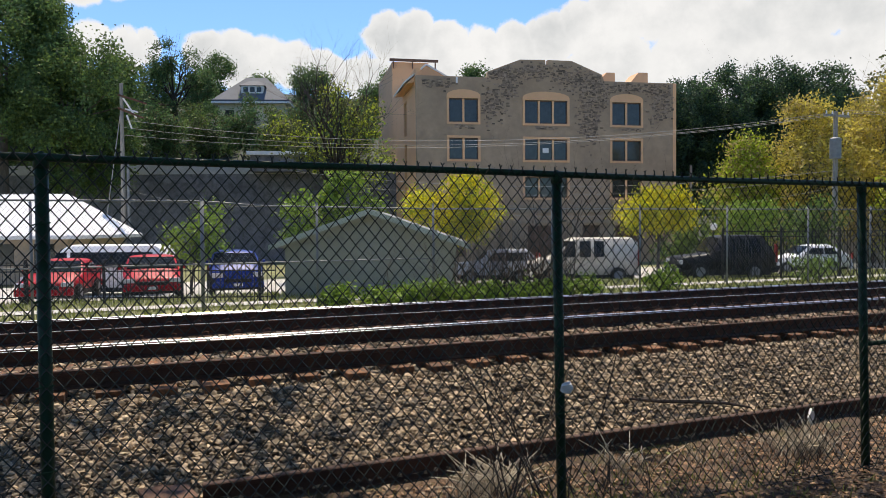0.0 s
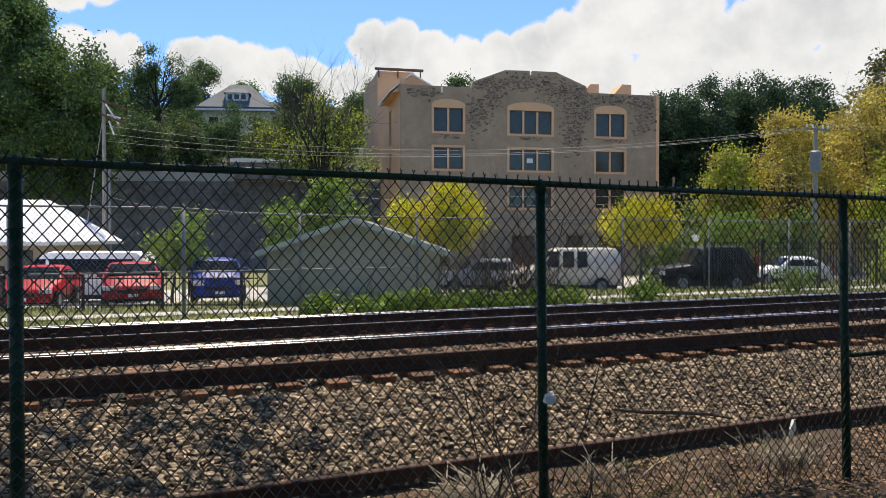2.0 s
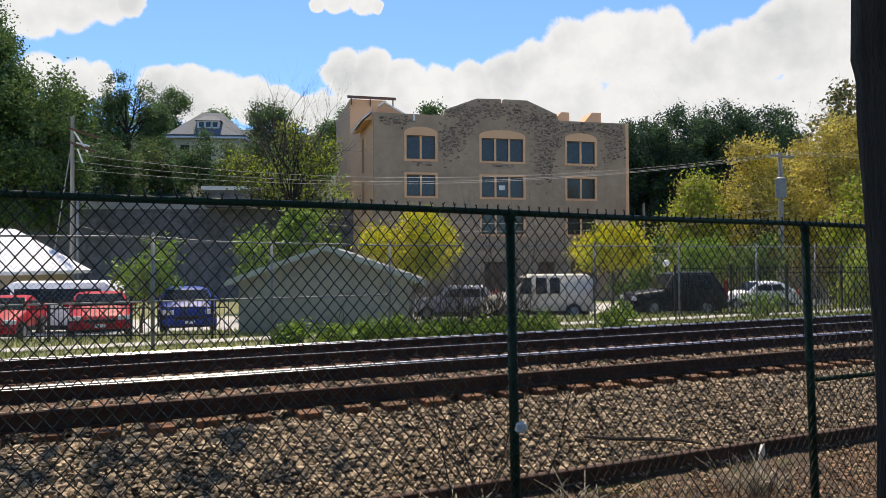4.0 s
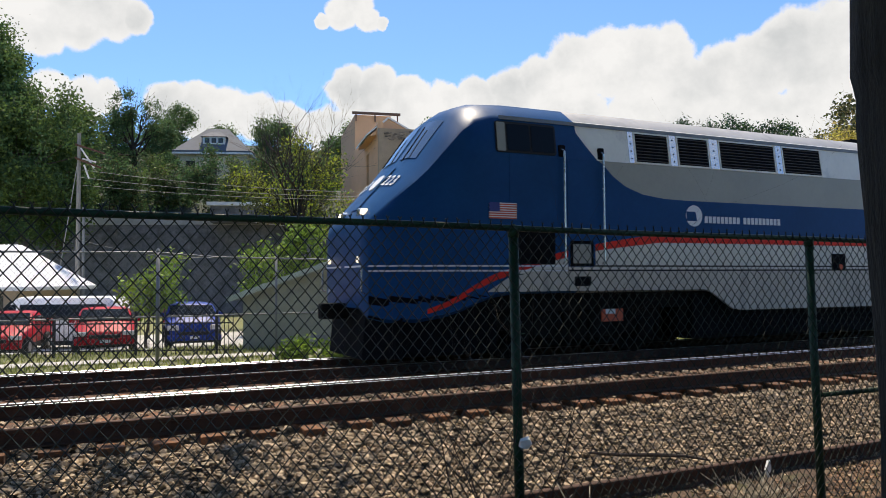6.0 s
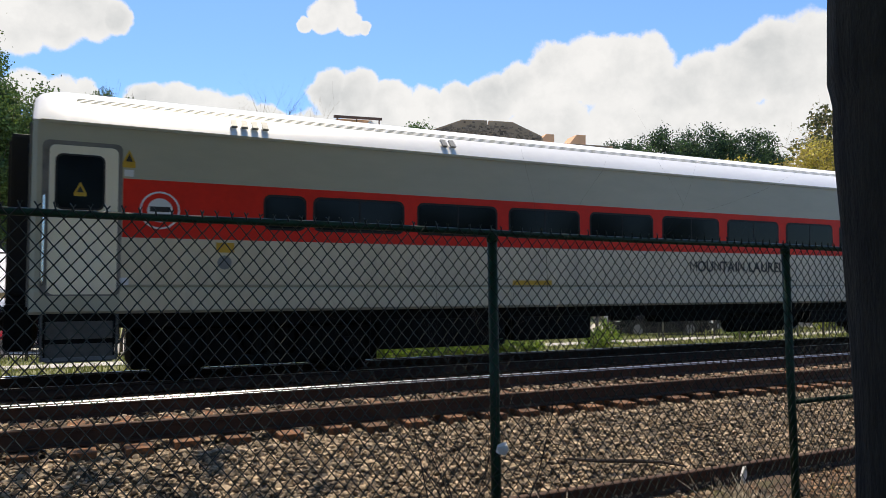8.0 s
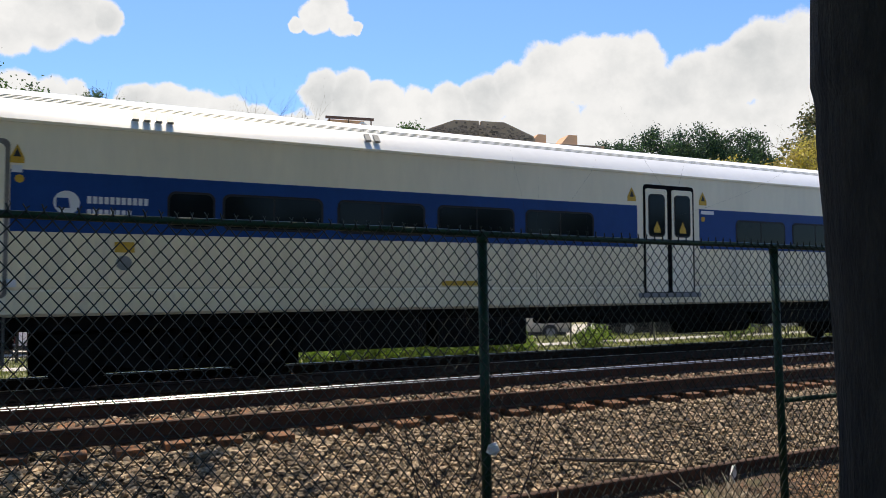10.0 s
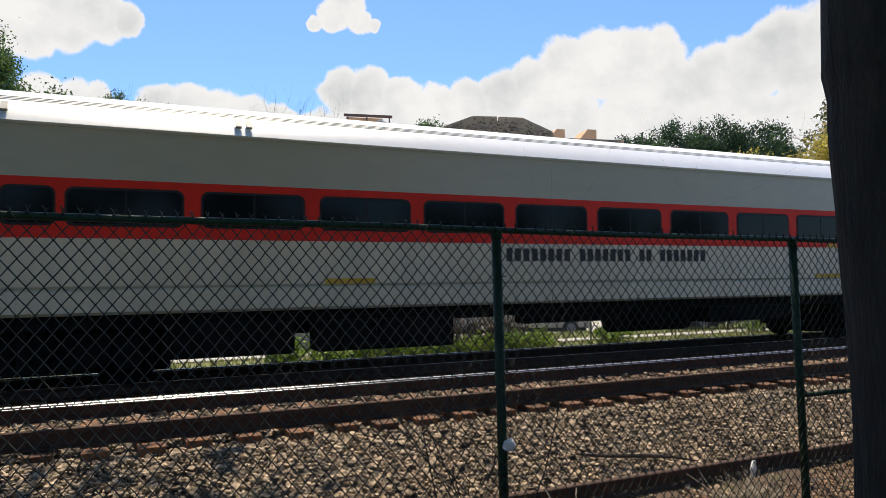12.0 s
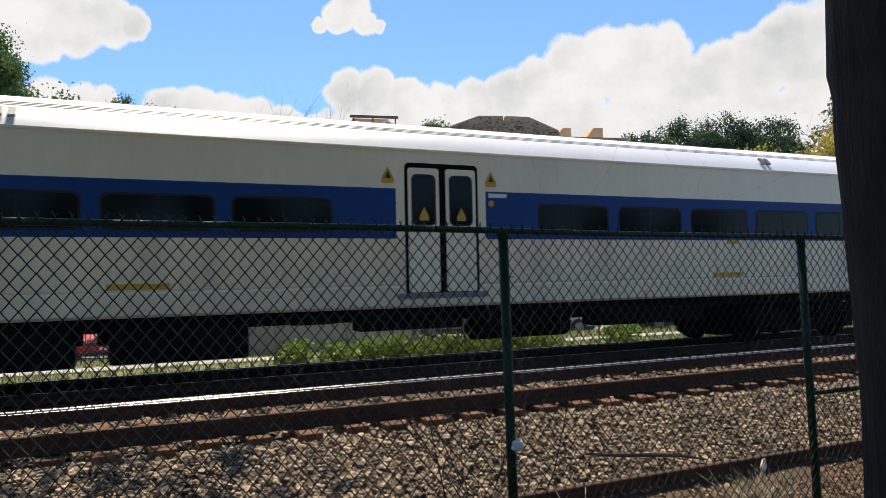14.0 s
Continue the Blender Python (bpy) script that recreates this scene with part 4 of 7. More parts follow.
def coach(x_ref, name, label, band_mat, band_z, side_mat, low_mat, number, title, centre_doors, name_bars, round_badge):
    ob = thing("passenger_coach")
    tagged(ob, label, "train car", group="coaches behind the locomotive")
    TRAIN.append((ob, x_ref))
    L_, W = COACH_LEN, COACH_HW
    side = [(-W, 3.53), (-W, 1.40), (-W + .03, 1.37), (-W, 1.34), (-W, 1.06), (-W + .05, 1.02)]
    ring = side + [(-y, z) for y, z in reversed(side)]
    part("body", loft([[(x, y * (1 if 0.05 < x < L_ - .05 else .97), z) for y, z in ring] for x in (0, .06, L_ - .06, L_)], closed=True), side_mat, ob, "ribbed metal coach body")
    rp = ROOF_PTS + [(-y, z) for y, z in reversed(ROOF_PTS[:-1])]
    secs = []
    for x, k in ((0.0, .80), (.06, .90), (.18, .97), (.40, 1.0), (L_ - .40, 1.0), (L_ - .18, .97), (L_ - .06, .90), (L_, .80)):
        secs.append([(x, y * (1 if k > .95 else .98), 3.52 + (z - 3.52) * k) for y, z in rp])
    part("roof", loft(secs), M["coach_roof"], ob, "glossy white rounded roof", smooth=True)
    for y, z in ((1.12, 3.946), (1.17, 3.916), (1.22, 3.886)):
        for k in (-1, 1):
            part("roof_seam", boxed((.5, k * y - .009, z - .03), (L_ - .5, k * y + .009, z + .004)), M["coach_side"], ob)
    for y in (-W, W):
        s = -1 if y < 0 else 1
        plate("lower_side", [(1.06, 1.41), (L_ - 1.06, 1.41), (L_ - 1.06, band_z[0]), (1.06, band_z[0])], low_mat, ob, y, 0.003)
        plate("sill_side", [(1.06, 1.06), (L_ - 1.06, 1.06), (L_ - 1.06, 1.34), (1.06, 1.34)], low_mat, ob, y, 0.003)
        band = [(1.08, band_z[0]), (L_ - 1.12, band_z[0]), (L_ - 1.12, band_z[1]), (1.08, band_z[1])]
        if centre_doors:
            plate("colour_band", [(1.08, band_z[0]), (11.35, band_z[0]), (11.35, band_z[1]), (1.08, band_z[1])], band_mat, ob, y, 0.005)
            plate("colour_band", [(12.95, band_z[0]), (L_ - 1.12, band_z[0]), (L_ - 1.12, band_z[1]), (12.95, band_z[1])], band_mat, ob, y, 0.005)
        else:
            plate("colour_band", band, band_mat, ob, y, 0.005)
        plate("drip_rail", [(0.1, 3.50), (L_ - .1, 3.50), (L_ - .1, 3.54), (.1, 3.54)], side_mat, ob, y, 0.025)
        for k in range(11):
            x = 3.72 + 1.71 * k
            if centre_doors and 10.4 < x < 13:
                continue
            w = plate("window", rounded(x - .02, 2.20, x + 1.47, 2.72, .11), M["rubber"], ob, y, 0.008)
            plate("pane", rounded(x + .015, 2.235, x + 1.435, 2.685, .09), M["tint"], w, y, 0.012)
            for m in (x + .72,):
                plate("mullion", [(m - .012, 2.24), (m + .012, 2.24), (m + .012, 2.68), (m - .012, 2.68)], M["rubber"], w, y, 0.014)
        w = plate("small_window", rounded(2.96, 2.20, 3.60, 2.72, .11), M["rubber"], ob, y, 0.008)
        plate("pane", rounded(2.99, 2.235, 3.57, 2.685, .09), M["tint"], w, y, 0.012)
        # end doors with steps
        for x0, x1, hinge in ((.17, 1.02, 0), (L_ - 1.02, L_ - .17, 1)):
            # dark plate left showing round the door paints its shadowed gap
            rec = plate("doorway", rounded(x0 - .05, 1.26, x1 + .05, 3.28, .08), M["end_grime"], ob, y, 0.008)
            d = plate("door", rounded(x0 + (.03 if not hinge else 0), 1.28, x1 - (.09 if hinge else 0), 3.22, .08), M["coach_pale"], ob, y, 0.022, "pale metal end door")
            plate("door_glass", rounded(x0 + .10, 2.38, x1 - .16, 3.11, .09), M["rubber"], d, y, 0.028)
            plate("pane", rounded(x0 + .125, 2.405, x1 - .185, 3.085, .07), M["tint"], d, y, 0.032)
            tri = (x0 + x1) / 2 - .03
            plate("warning_sticker", [(tri - .075, 2.56), (tri + .075, 2.56), (tri + .075, 2.60), (tri, 2.75), (tri - .075, 2.60)], M["yellow_mark"], d, y, 0.035)
            plate("sticker_mark", [(tri - .042, 2.61), (tri + .042, 2.61), (tri, 2.70)], M["ink"], d, y, 0.037)
            sx = x1 + .13 if not hinge else x0 - .13
            st = plate("door_sign", [(sx - .08, 2.98), (sx + .08, 2.98), (sx + .08, 3.05), (sx, 3.22), (sx - .08, 3.05)], M["yellow_mark"], ob, y, 0.010)
            plate("sign_mark", [(sx - .045, 3.06), (sx + .045, 3.06), (sx, 3.17)], M["ink"], st, y, 0.012)
            plate("white_notice", [(sx - .06, 2.86), (sx + .06, 2.86), (sx + .06, 2.95), (sx - .06, 2.95)], M["lettering"], ob, y, 0.009)
            plate("sill_plate", rounded(sx - .11, 1.40, sx + .02, 1.5, .02), M["lettering"], ob, y, 0.008)
            steps = thing("entry_step")
            steps.parent = ob
            y0, y1 = sorted((y - s * .04, y - s * .55))
            part("step_well", boxed((x0 - .06, y0 + (.02 if s < 0 else 0), .62), (x1 + .06, y1 - (.02 if s > 0 else 0), 1.05)), M["grime"], steps)
            for k, z in enumerate((.42, .80)):
                yy0, yy1 = sorted((y - s * (.0 + .10 * k), y - s * .42))
                part("tread", boxed((x0 - .02, yy0, z), (x1 + .02, yy1, z + .05), .01), M["galv"], steps)
            plate("step_panel", [(x0, .44), (x1, .44), (x1, 1.03), (x0, 1.03)], M["grime"], steps, y * .985, 0.0)
            plate("kick_plate", [(x0 + .03, .40), (x1 - .03, .40), (x1 - .03, .64), (x0 + .03, .64)], M["step_metal"], steps, y * .985, 0.012, "worn grey kick plate")
            plate("kick_plate", [(x0 + .03, .70), (x1 - .03, .70), (x1 - .03, .93), (x0 + .03, .93)], M["step_metal"], steps, y * .985, 0.006, "worn grey kick plate")
            for xx in (x0 - .02, x1 + .02):
                part("step_rail", tubed([(xx, y + s * .02, .42), (xx, y + s * .02, 1.02)], .018, 6), M["step_metal"], steps)
            part("riser", boxed((x0, min(y - s * .40, y - s * .44), .40), (x1, max(y - s * .40, y - s * .44), .85)), M["galv_wire"], steps)
            gx = x0 - .02 if not hinge else x1 + .02
            part("grab_rail", tubed([(gx, y, 2.6), (gx, y + s * .06, 2.55), (gx, y + s * .06, 1.45), (gx, y, 1.4)], .014, 6), M["chrome"], ob)
        if centre_doors:
            rec = plate("doorway", rounded(11.50, 1.22, 12.80, 3.32, .08), M["black"], ob, y, 0.008)
            for x0, x1 in ((11.55, 12.09), (12.21, 12.75)):
                d = plate("sliding_door", rounded(x0, 1.26, x1, 3.24, .05), M["coach_pale"], ob, y, 0.020, "pale sliding side door")
                plate("door_glass", rounded(x0 + .06, 2.32, x1 - .06, 3.14, .09), M["rubber"], d, y, 0.026)
                plate("pane", rounded(x0 + .085, 2.345, x1 - .085, 3.115, .07), M["tint"], d, y, 0.030)
                t = (x0 + x1) / 2
                plate("warning_sticker", [(t - .08, 2.40), (t + .08, 2.40), (t + .08, 2.46), (t, 2.62), (t - .08, 2.46)], M["yellow_mark"], d, y, 0.033)
            plate("threshold", rounded(11.36, 1.16, 12.94, 1.25, .02), M["galv"], ob, y, 0.03)
            for sx in (11.22, 13.05):
                plate("door_sign", [(sx - .10, 2.98), (sx + .10, 2.98), (sx + .10, 3.06), (sx, 3.24), (sx - .10, 3.06)], M["yellow_mark"], ob, y, 0.010)
                plate("sign_mark", [(sx - .055, 3.06), (sx + .055, 3.06), (sx, 3.18)], M["ink"], ob, y, 0.012)
            plate("notice", [(13.0, 2.80), (13.35, 2.80), (13.35, 2.87), (13.0, 2.87)], M["lettering"], ob, y, 0.008)
            plate("yellow_shield", disc(13.05, 2.70, .055, 8), M["yellow_mark"], ob, y, 0.011)
        # writing and marks
        if number:
            nx = 21.38 if y < 0 else L_ - 2.8
            lettering("car_number", number, .22, M["ink"], ob, (nx, y - .008 * (1 if y < 0 else -1), 3.19), flip=y > 0)
        if title and y < 0:
            tx = 11.22
            for word in title.split():
                for ch in word:
                    letter = lettering("title_letter", ch, .285, M["ink"], ob, (tx, y - .008, 1.67), bold=.006 if ch not in "MN" else 0)
                    tx = max(v.co.x for v in letter.data.vertices) + .006
                tx += .11
        if name_bars and y < 0:
            x = 10.35
            for word in (8, 7, 2, 7):
                nm = thing("name_bar")
                nm.parent = ob
                for c in range(word):
                    plate("letter_bar", [(x, 1.74), (x + .118, 1.74), (x + .118, 1.96), (x, 1.96)], M["ink"], nm, y, 0.008)
                    x += .168
                x += .16
        bx = 1.55 if round_badge != "rear" else 23.6
        if round_badge:
            b = plate("round_badge", disc(bx, 2.42, .26), M["lettering"] if round_badge != "rear" else M["flag_blue"], ob, y, 0.008, "round emblem")
            if round_badge != "rear":
                plate("badge_ring", disc(bx, 2.42, .235), M["red_paint"], b, y, 0.010)
                plate("badge_disc", disc(bx, 2.42, .165), M["lettering"], b, y, 0.012)
                plate("badge_bar", [(bx - .13, 2.40), (bx + .13, 2.40), (bx + .13, 2.47), (bx - .13, 2.47)], M["ink"], b, y, 0.014)
                if round_badge == "both":
                    b2 = plate("round_badge", disc(23.6, 2.42, .22), M["flag_blue"], ob, y, 0.008, "round blue emblem")
                    plate("badge_disc", disc(23.6, 2.44, .12, 10), M["lettering"], b2, y, 0.011)
        else:
            for ex in (1.72, 22.82):
                e = plate("emblem", disc(ex, 2.50, .155), M["lettering"], ob, y, 0.009, "round white emblem")
                plate("emblem_bar", [(ex - .12, 2.43), (ex + .04, 2.43), (ex + .02, 2.56), (ex - .12, 2.56)], band_mat, e, y, 0.011)
                wm = thing("wordmark")
                wm.parent = ob
                for z, cnt in ((2.50, 11), (2.33, 8)):
                    for c in range(cnt):
                        plate("letter_bar", [(ex + .24 + c * .07, z), (ex + .29 + c * .07, z), (ex + .29 + c * .07, z + .095), (ex + .24 + c * .07, z + .095)], M["lettering"], wm, y, 0.009)
            plate("yellow_shield", disc(1.18, 2.78, .055, 8), M["yellow_mark"], ob, y, 0.011)
            plate("yellow_shield", disc(L_ - 1.25, 2.78, .055, 8), M["yellow_mark"], ob, y, 0.011)
        plate("filler_label", [(2.3, 1.86), (2.55, 1.86), (2.55, 2.0), (2.3, 2.0)], M["yellow_mark"], ob, y, 0.008)
        plate("port_cover", disc(2.42, 1.72, .10, 12), M["galv_wire"], ob, y, 0.010)
        plate("yellow_dash", [(7.2, 1.40), (8.0, 1.40), (8.0, 1.48), (7.2, 1.48)], M["yellow_mark"], ob, y, 0.008)
        plate("yellow_dash", [(17.9, 1.40), (18.7, 1.40), (18.7, 1.48), (17.9, 1.48)], M["yellow_mark"], ob, y, 0.008)
        plate("orange_tag", [(18.3, 2.04), (18.6, 2.04), (18.6, 2.12), (18.3, 2.12)], M["yellow_mark"], ob, y, 0.009)
        part("marker_lamp", boxed((23.0, min(y, y + s * .03), 3.2), (23.09, max(y, y + s * .03), 3.29), .01), M["chrome"], ob)
        # roof-edge vents
        for cx, cnt in ((2.8, 4), (6.05, 2), (19.55, 2), (22.1, 4)):
            for c in range(cnt):
                x = cx + (c - cnt / 2) * .15
                part("roof_vent", loft([[(x, s * 1.535, 3.66), (x + .09, s * 1.535, 3.66), (x + .09, s * 1.42, 3.79), (x, s * 1.42, 3.79)], [(x, s * 1.555, 3.69), (x + .09, s * 1.555, 3.69), (x + .09, s * 1.44, 3.81), (x, s * 1.44, 3.81)]], closed=True), M["galv_wire"], ob)
    for x in (-.02, L_ + .02):
        s = -1 if x < 1 else 1
        part("end_panel", boxed((min(x - s * .012, x + s * .012), -1.5, 1.12), (max(x - s * .012, x + s * .012), 1.5, 3.5), .004), M["end_grime"], ob, "sooty grey end panel")
        part("end_door", boxed((min(x, x + s * .04), -.42, 1.3), (max(x, x + s * .04), .42, 3.3), .02), M["coach_side"], ob)
        g = boxed((min(x, x + s * .28), -.62, 1.25), (max(x, x + s * .28), .62, 3.5), .05)
        box(g, (min(x, x + s * GAP), -.50, 1.12), (max(x, x + s * GAP), .50, 3.42), .03)
        part("gangway", g, M["rubber"], ob, "black rubber gangway between cars")
        for yy in (-1.22, 1.22):
            part("end_port", tubed([(x, yy, 3.12), (x + s * .04, yy, 3.12)], .15, 16), M["rubber"], ob)
        part("coupler", boxed((min(x, x + s * .4), -.14, .75), (max(x, x + s * .4), .14, 1.02), .03), M["grime"], ob)
        # dark block added to stand in for the shadow between the cars
        part("buffer_beam", boxed((min(x - s * .05, x + s * (GAP - .015)), -1.05, .52), (max(x - s * .05, x + s * (GAP - .015)), 1.05, 1.14), .04), M["grime"], ob)
        part("cable", tubed([(x, -.5, .95), (x + s * .15, -.5, .6), (x + s * .33, -.5, .55)], .03, 6), M["rubber"], ob)
    part("underframe", boxed((.3, -1.35, .82), (L_ - .3, 1.35, 1.06)), M["grime"], ob)
    rng = random.Random(number or title)
    for x0, x1, z0, y0 in ((5.0, 6.9, .34, -1.4), (7.1, 9.2, .40, -1.4), (9.7, 10.4, .72, -1.2), (10.9, 12.7, .70, -1.3), (13.6, 14.5, .66, -1.3), (15.2, 17.6, .58, -1.4)):
        part("equipment_case", boxed((x0 + rng.uniform(-.3, .3), y0, z0 + rng.uniform(-.05, .08)), (x1 + rng.uniform(-.3, .3), -.9, .85), .05), M["grime"], ob)
        part("equipment_case", boxed((x0, .9, max(z0, .5)), (x1, 1.35, .85), .05), M["grime"], ob)
    part("air_tank", tubed([(12.9, -.9, .62), (13.0, -.9, .62), (14.9, -.9, .62), (15.0, -.9, .62)], [.1, .22, .22, .1], 14), M["grime"], ob)
    truck(ob, 3.2, 2.6, .42)
    truck(ob, 20.9, 2.6, .42)
    return ob


def build_train():
    locomotive(-8.95)
    red = dict(band_mat=M["red_paint"], band_z=(2.04, 2.83), side_mat=M["coach_side"], low_mat=M["coach_low_grey"])
    blue = dict(band_mat=M["band_blue"], band_z=(2.11, 2.90), side_mat=M["coach_pale"], low_mat=M["coach_low"])
    coach(12.98, "coach", "grey coach with a red window band and white roof", number="", title="MOUNTAIN LAUREL", centre_doors=False, name_bars=False, round_badge="both", **red)
    coach(38.90, "coach", "pale coach with a blue window band and number on its side", number="6354", title="", centre_doors=True, name_bars=False, round_badge="", **blue)
    coach(64.80, "coach", "grey coach with a red window band and black name lettering", number="6254", title="", centre_doors=False, name_bars=True, round_badge="both", **red)
    coach(90.66, "coach", "pale coach with a blue window band and double centre doors", number="", title="", centre_doors=True, name_bars=False, round_badge="", **blue)


build_train()


# ---- plants ----
def leaf_cloud(rng, centres, spread, n, size):
    """Many small leaf quads gathered round clump centres."""
    c = centres[rng.integers(0, len(centres), n)]
    p = c + rng.normal(0, 1, (n, 3)) * spread
    a = rng.normal(0, 1, (n, 3))
    a /= np.linalg.norm(a, axis=1, keepdims=True)
    b = np.cross(a, rng.normal(0, 1, (n, 3)))
    b /= np.linalg.norm(b, axis=1, keepdims=True)
    s = rng.uniform(.6, 1.3, (n, 1)) * size / 2
    v = np.stack([p - a * s * 1.2, p + b * s * .7, p + a * s * 1.2, p - b * s * .7], 1)
    return v.reshape(-1, 3), np.arange(4 * n).reshape(n, 4)


def clump_centres(rng, blobs, per):
    out = []
    for cx, cy, cz, rx, ry, rz in blobs:
        d = rng.normal(0, 1, (per, 3))
        d /= np.linalg.norm(d, axis=1, keepdims=True)
        d *= rng.uniform(.35, 1.0, (per, 1)) ** .45
        out.append(np.array((cx, cy, cz)) + d * (rx, ry, rz))
    return np.concatenate(out)


REACH = dict(chain_link_fence=18.2, power_line=48.0, service_line=45.0, hillside=95.0)


def settle(build):
    """Builds part of the town and turns it to its true lie against the railway."""
    before = set(scene.objects)
    build()
    turn = pose(0, 0, 0, 0, 0, TOWN_TURN)
    for ob in set(scene.objects) - before:
        if ob.parent is None:
            m = ob.matrix_basis.copy()
            far = math.hypot(m.translation.x, m.translation.y)
            fall = TOWN_FALL * (far if far > 5 else REACH[ob.name.split(".")[0]])
            ob.matrix_basis = pose(0, 0, -fall) @ turn @ m


def limb(bm, rng, p, d, length, r, depth, tips, spread=.55, kids=3, up=.12):
    pts, radii = [p], [r]
    q = Vector(p)
    for k in range(4):
        d = (d + Vector((rng.gauss(0, .14), rng.gauss(0, .14), rng.gauss(0, .10) + up * .4))).normalized()
        q = q + d * length / 4
        pts.append(tuple(q))
        radii.append(r * (1 - .16 * (k + 1)))
    tube(bm, pts, radii, 6 if depth > 1 else 4, cap=False)
    tips.append(tuple(q))
    if depth > 0:
        for _ in range(kids):
            k = rng.choice((2, 3, 4))
            nd = (d + Vector((rng.gauss(0, spread), rng.gauss(0, spread), rng.gauss(0, spread * .7) + up))).normalized()
            limb(bm, rng, pts[k], nd, length * rng.uniform(.55, .8), radii[k] * .62, depth - 1, tips, spread, kids, up)


def tree(name, base, trunk_h, trunk_r, blobs, leaf_mat, n, size, spread, label, seed, per=14, limbs=5, depth=2, second=None, bark="bark", group=""):
    """Trunk and limbs, with a crown of leaf clumps round the given heaps (relative to the base)."""
    ob = thing(name, pose(*base))
    r, rng = random.Random(seed), np.random.default_rng(seed)
    bm, tips = bmesh.new(), []
    top = Vector((r.uniform(-.3, .3), r.uniform(-.3, .3), trunk_h))
    tube(bm, [(0, 0, -.3), (0, 0, .1), tuple(top * .5), tuple(top)], [trunk_r * 1.5, trunk_r * 1.1, trunk_r * .9, trunk_r * .7], 9)
    for k in range(limbs):
        b = blobs[k % len(blobs)]
        goal = Vector((b[0] + r.gauss(0, .3) * b[3], b[1] + r.gauss(0, .3) * b[4], b[2] + r.uniform(-.2, .4) * b[5]))
        start = top * r.uniform(.75, 1.0)
        d = goal - start
        limb(bm, r, tuple(start), d.normalized(), d.length * .8, trunk_r * .45, depth, tips)
    part("trunk", bm, M[bark], ob, smooth=True)
    cc = clump_centres(rng, blobs, per)
    v, f = leaf_cloud(rng, cc, spread, n, size)
    from_np("crown", v, f, LEAF[leaf_mat], ob)["kind"] = "stuff"
    if second:
        mat, share = second
        cc2 = cc[rng.random(len(cc)) < .5]
        v, f = leaf_cloud(rng, cc2 if len(cc2) else cc, spread, int(n * share), size)
        from_np("young_crown", v, f, LEAF[mat], ob)["kind"] = "stuff"
    tagged(ob, label, "tree", group=group)
    return ob


def shrub(name, base, blobs, leaf_mat, n, size, spread, label, seed, per=12, second=None):
    ob = thing(name, pose(*base))
    r, rng = random.Random(seed), np.random.default_rng(seed)
    bm, tips = bmesh.new(), []
    for b in blobs:
        for _ in range(3):
            limb(bm, r, (b[0] * .7 + r.gauss(0, .1), b[1] * .7, -.05), Vector((r.gauss(0, .3), r.gauss(0, .3), 1)), b[2] + b[5] * .5, .025, 1, tips)
    part("stem", bm, M["twig_dark"], ob)["kind"] = "stuff"
    cc = clump_centres(rng, blobs, per)
    cc[:, 2] = np.maximum(cc[:, 2], .06)
    v, f = leaf_cloud(rng, cc, spread, n, size)
    from_np("foliage", v, f, LEAF[leaf_mat], ob)["kind"] = "stuff"
    if second:
        v, f = leaf_cloud(rng, cc, spread, int(n * second[1]), size)
        from_np("young_foliage", v, f, LEAF[second[0]], ob)["kind"] = "stuff"
    tagged(ob, label, "shrub")
    return ob


# ---- hillside and retaining wall ----
M["rubble"] = surface("dark rubble masonry", (0.175, 0.175, 0.195), 0.95, vary=0.4, scale=0.8, fine=3.0, bump=0.6, dirt=(0.085, 0.09, 0.09), dirt_amount=0.5)
M["coping"] = surface("pale coping stone", (0.40, 0.40, 0.41), 0.9, vary=0.15, scale=0.5, fine=4)
# the shade under the trees is put into this very dark base colour
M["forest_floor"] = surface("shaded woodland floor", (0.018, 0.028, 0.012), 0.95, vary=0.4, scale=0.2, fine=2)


def wall_frame(p0, p1):
    d = Vector((p1[0] - p0[0], p1[1] - p0[1], 0))
    return pose(p0[0], p0[1], 0, 0, 0, math.degrees(math.atan2(d.y, d.x))), d.length


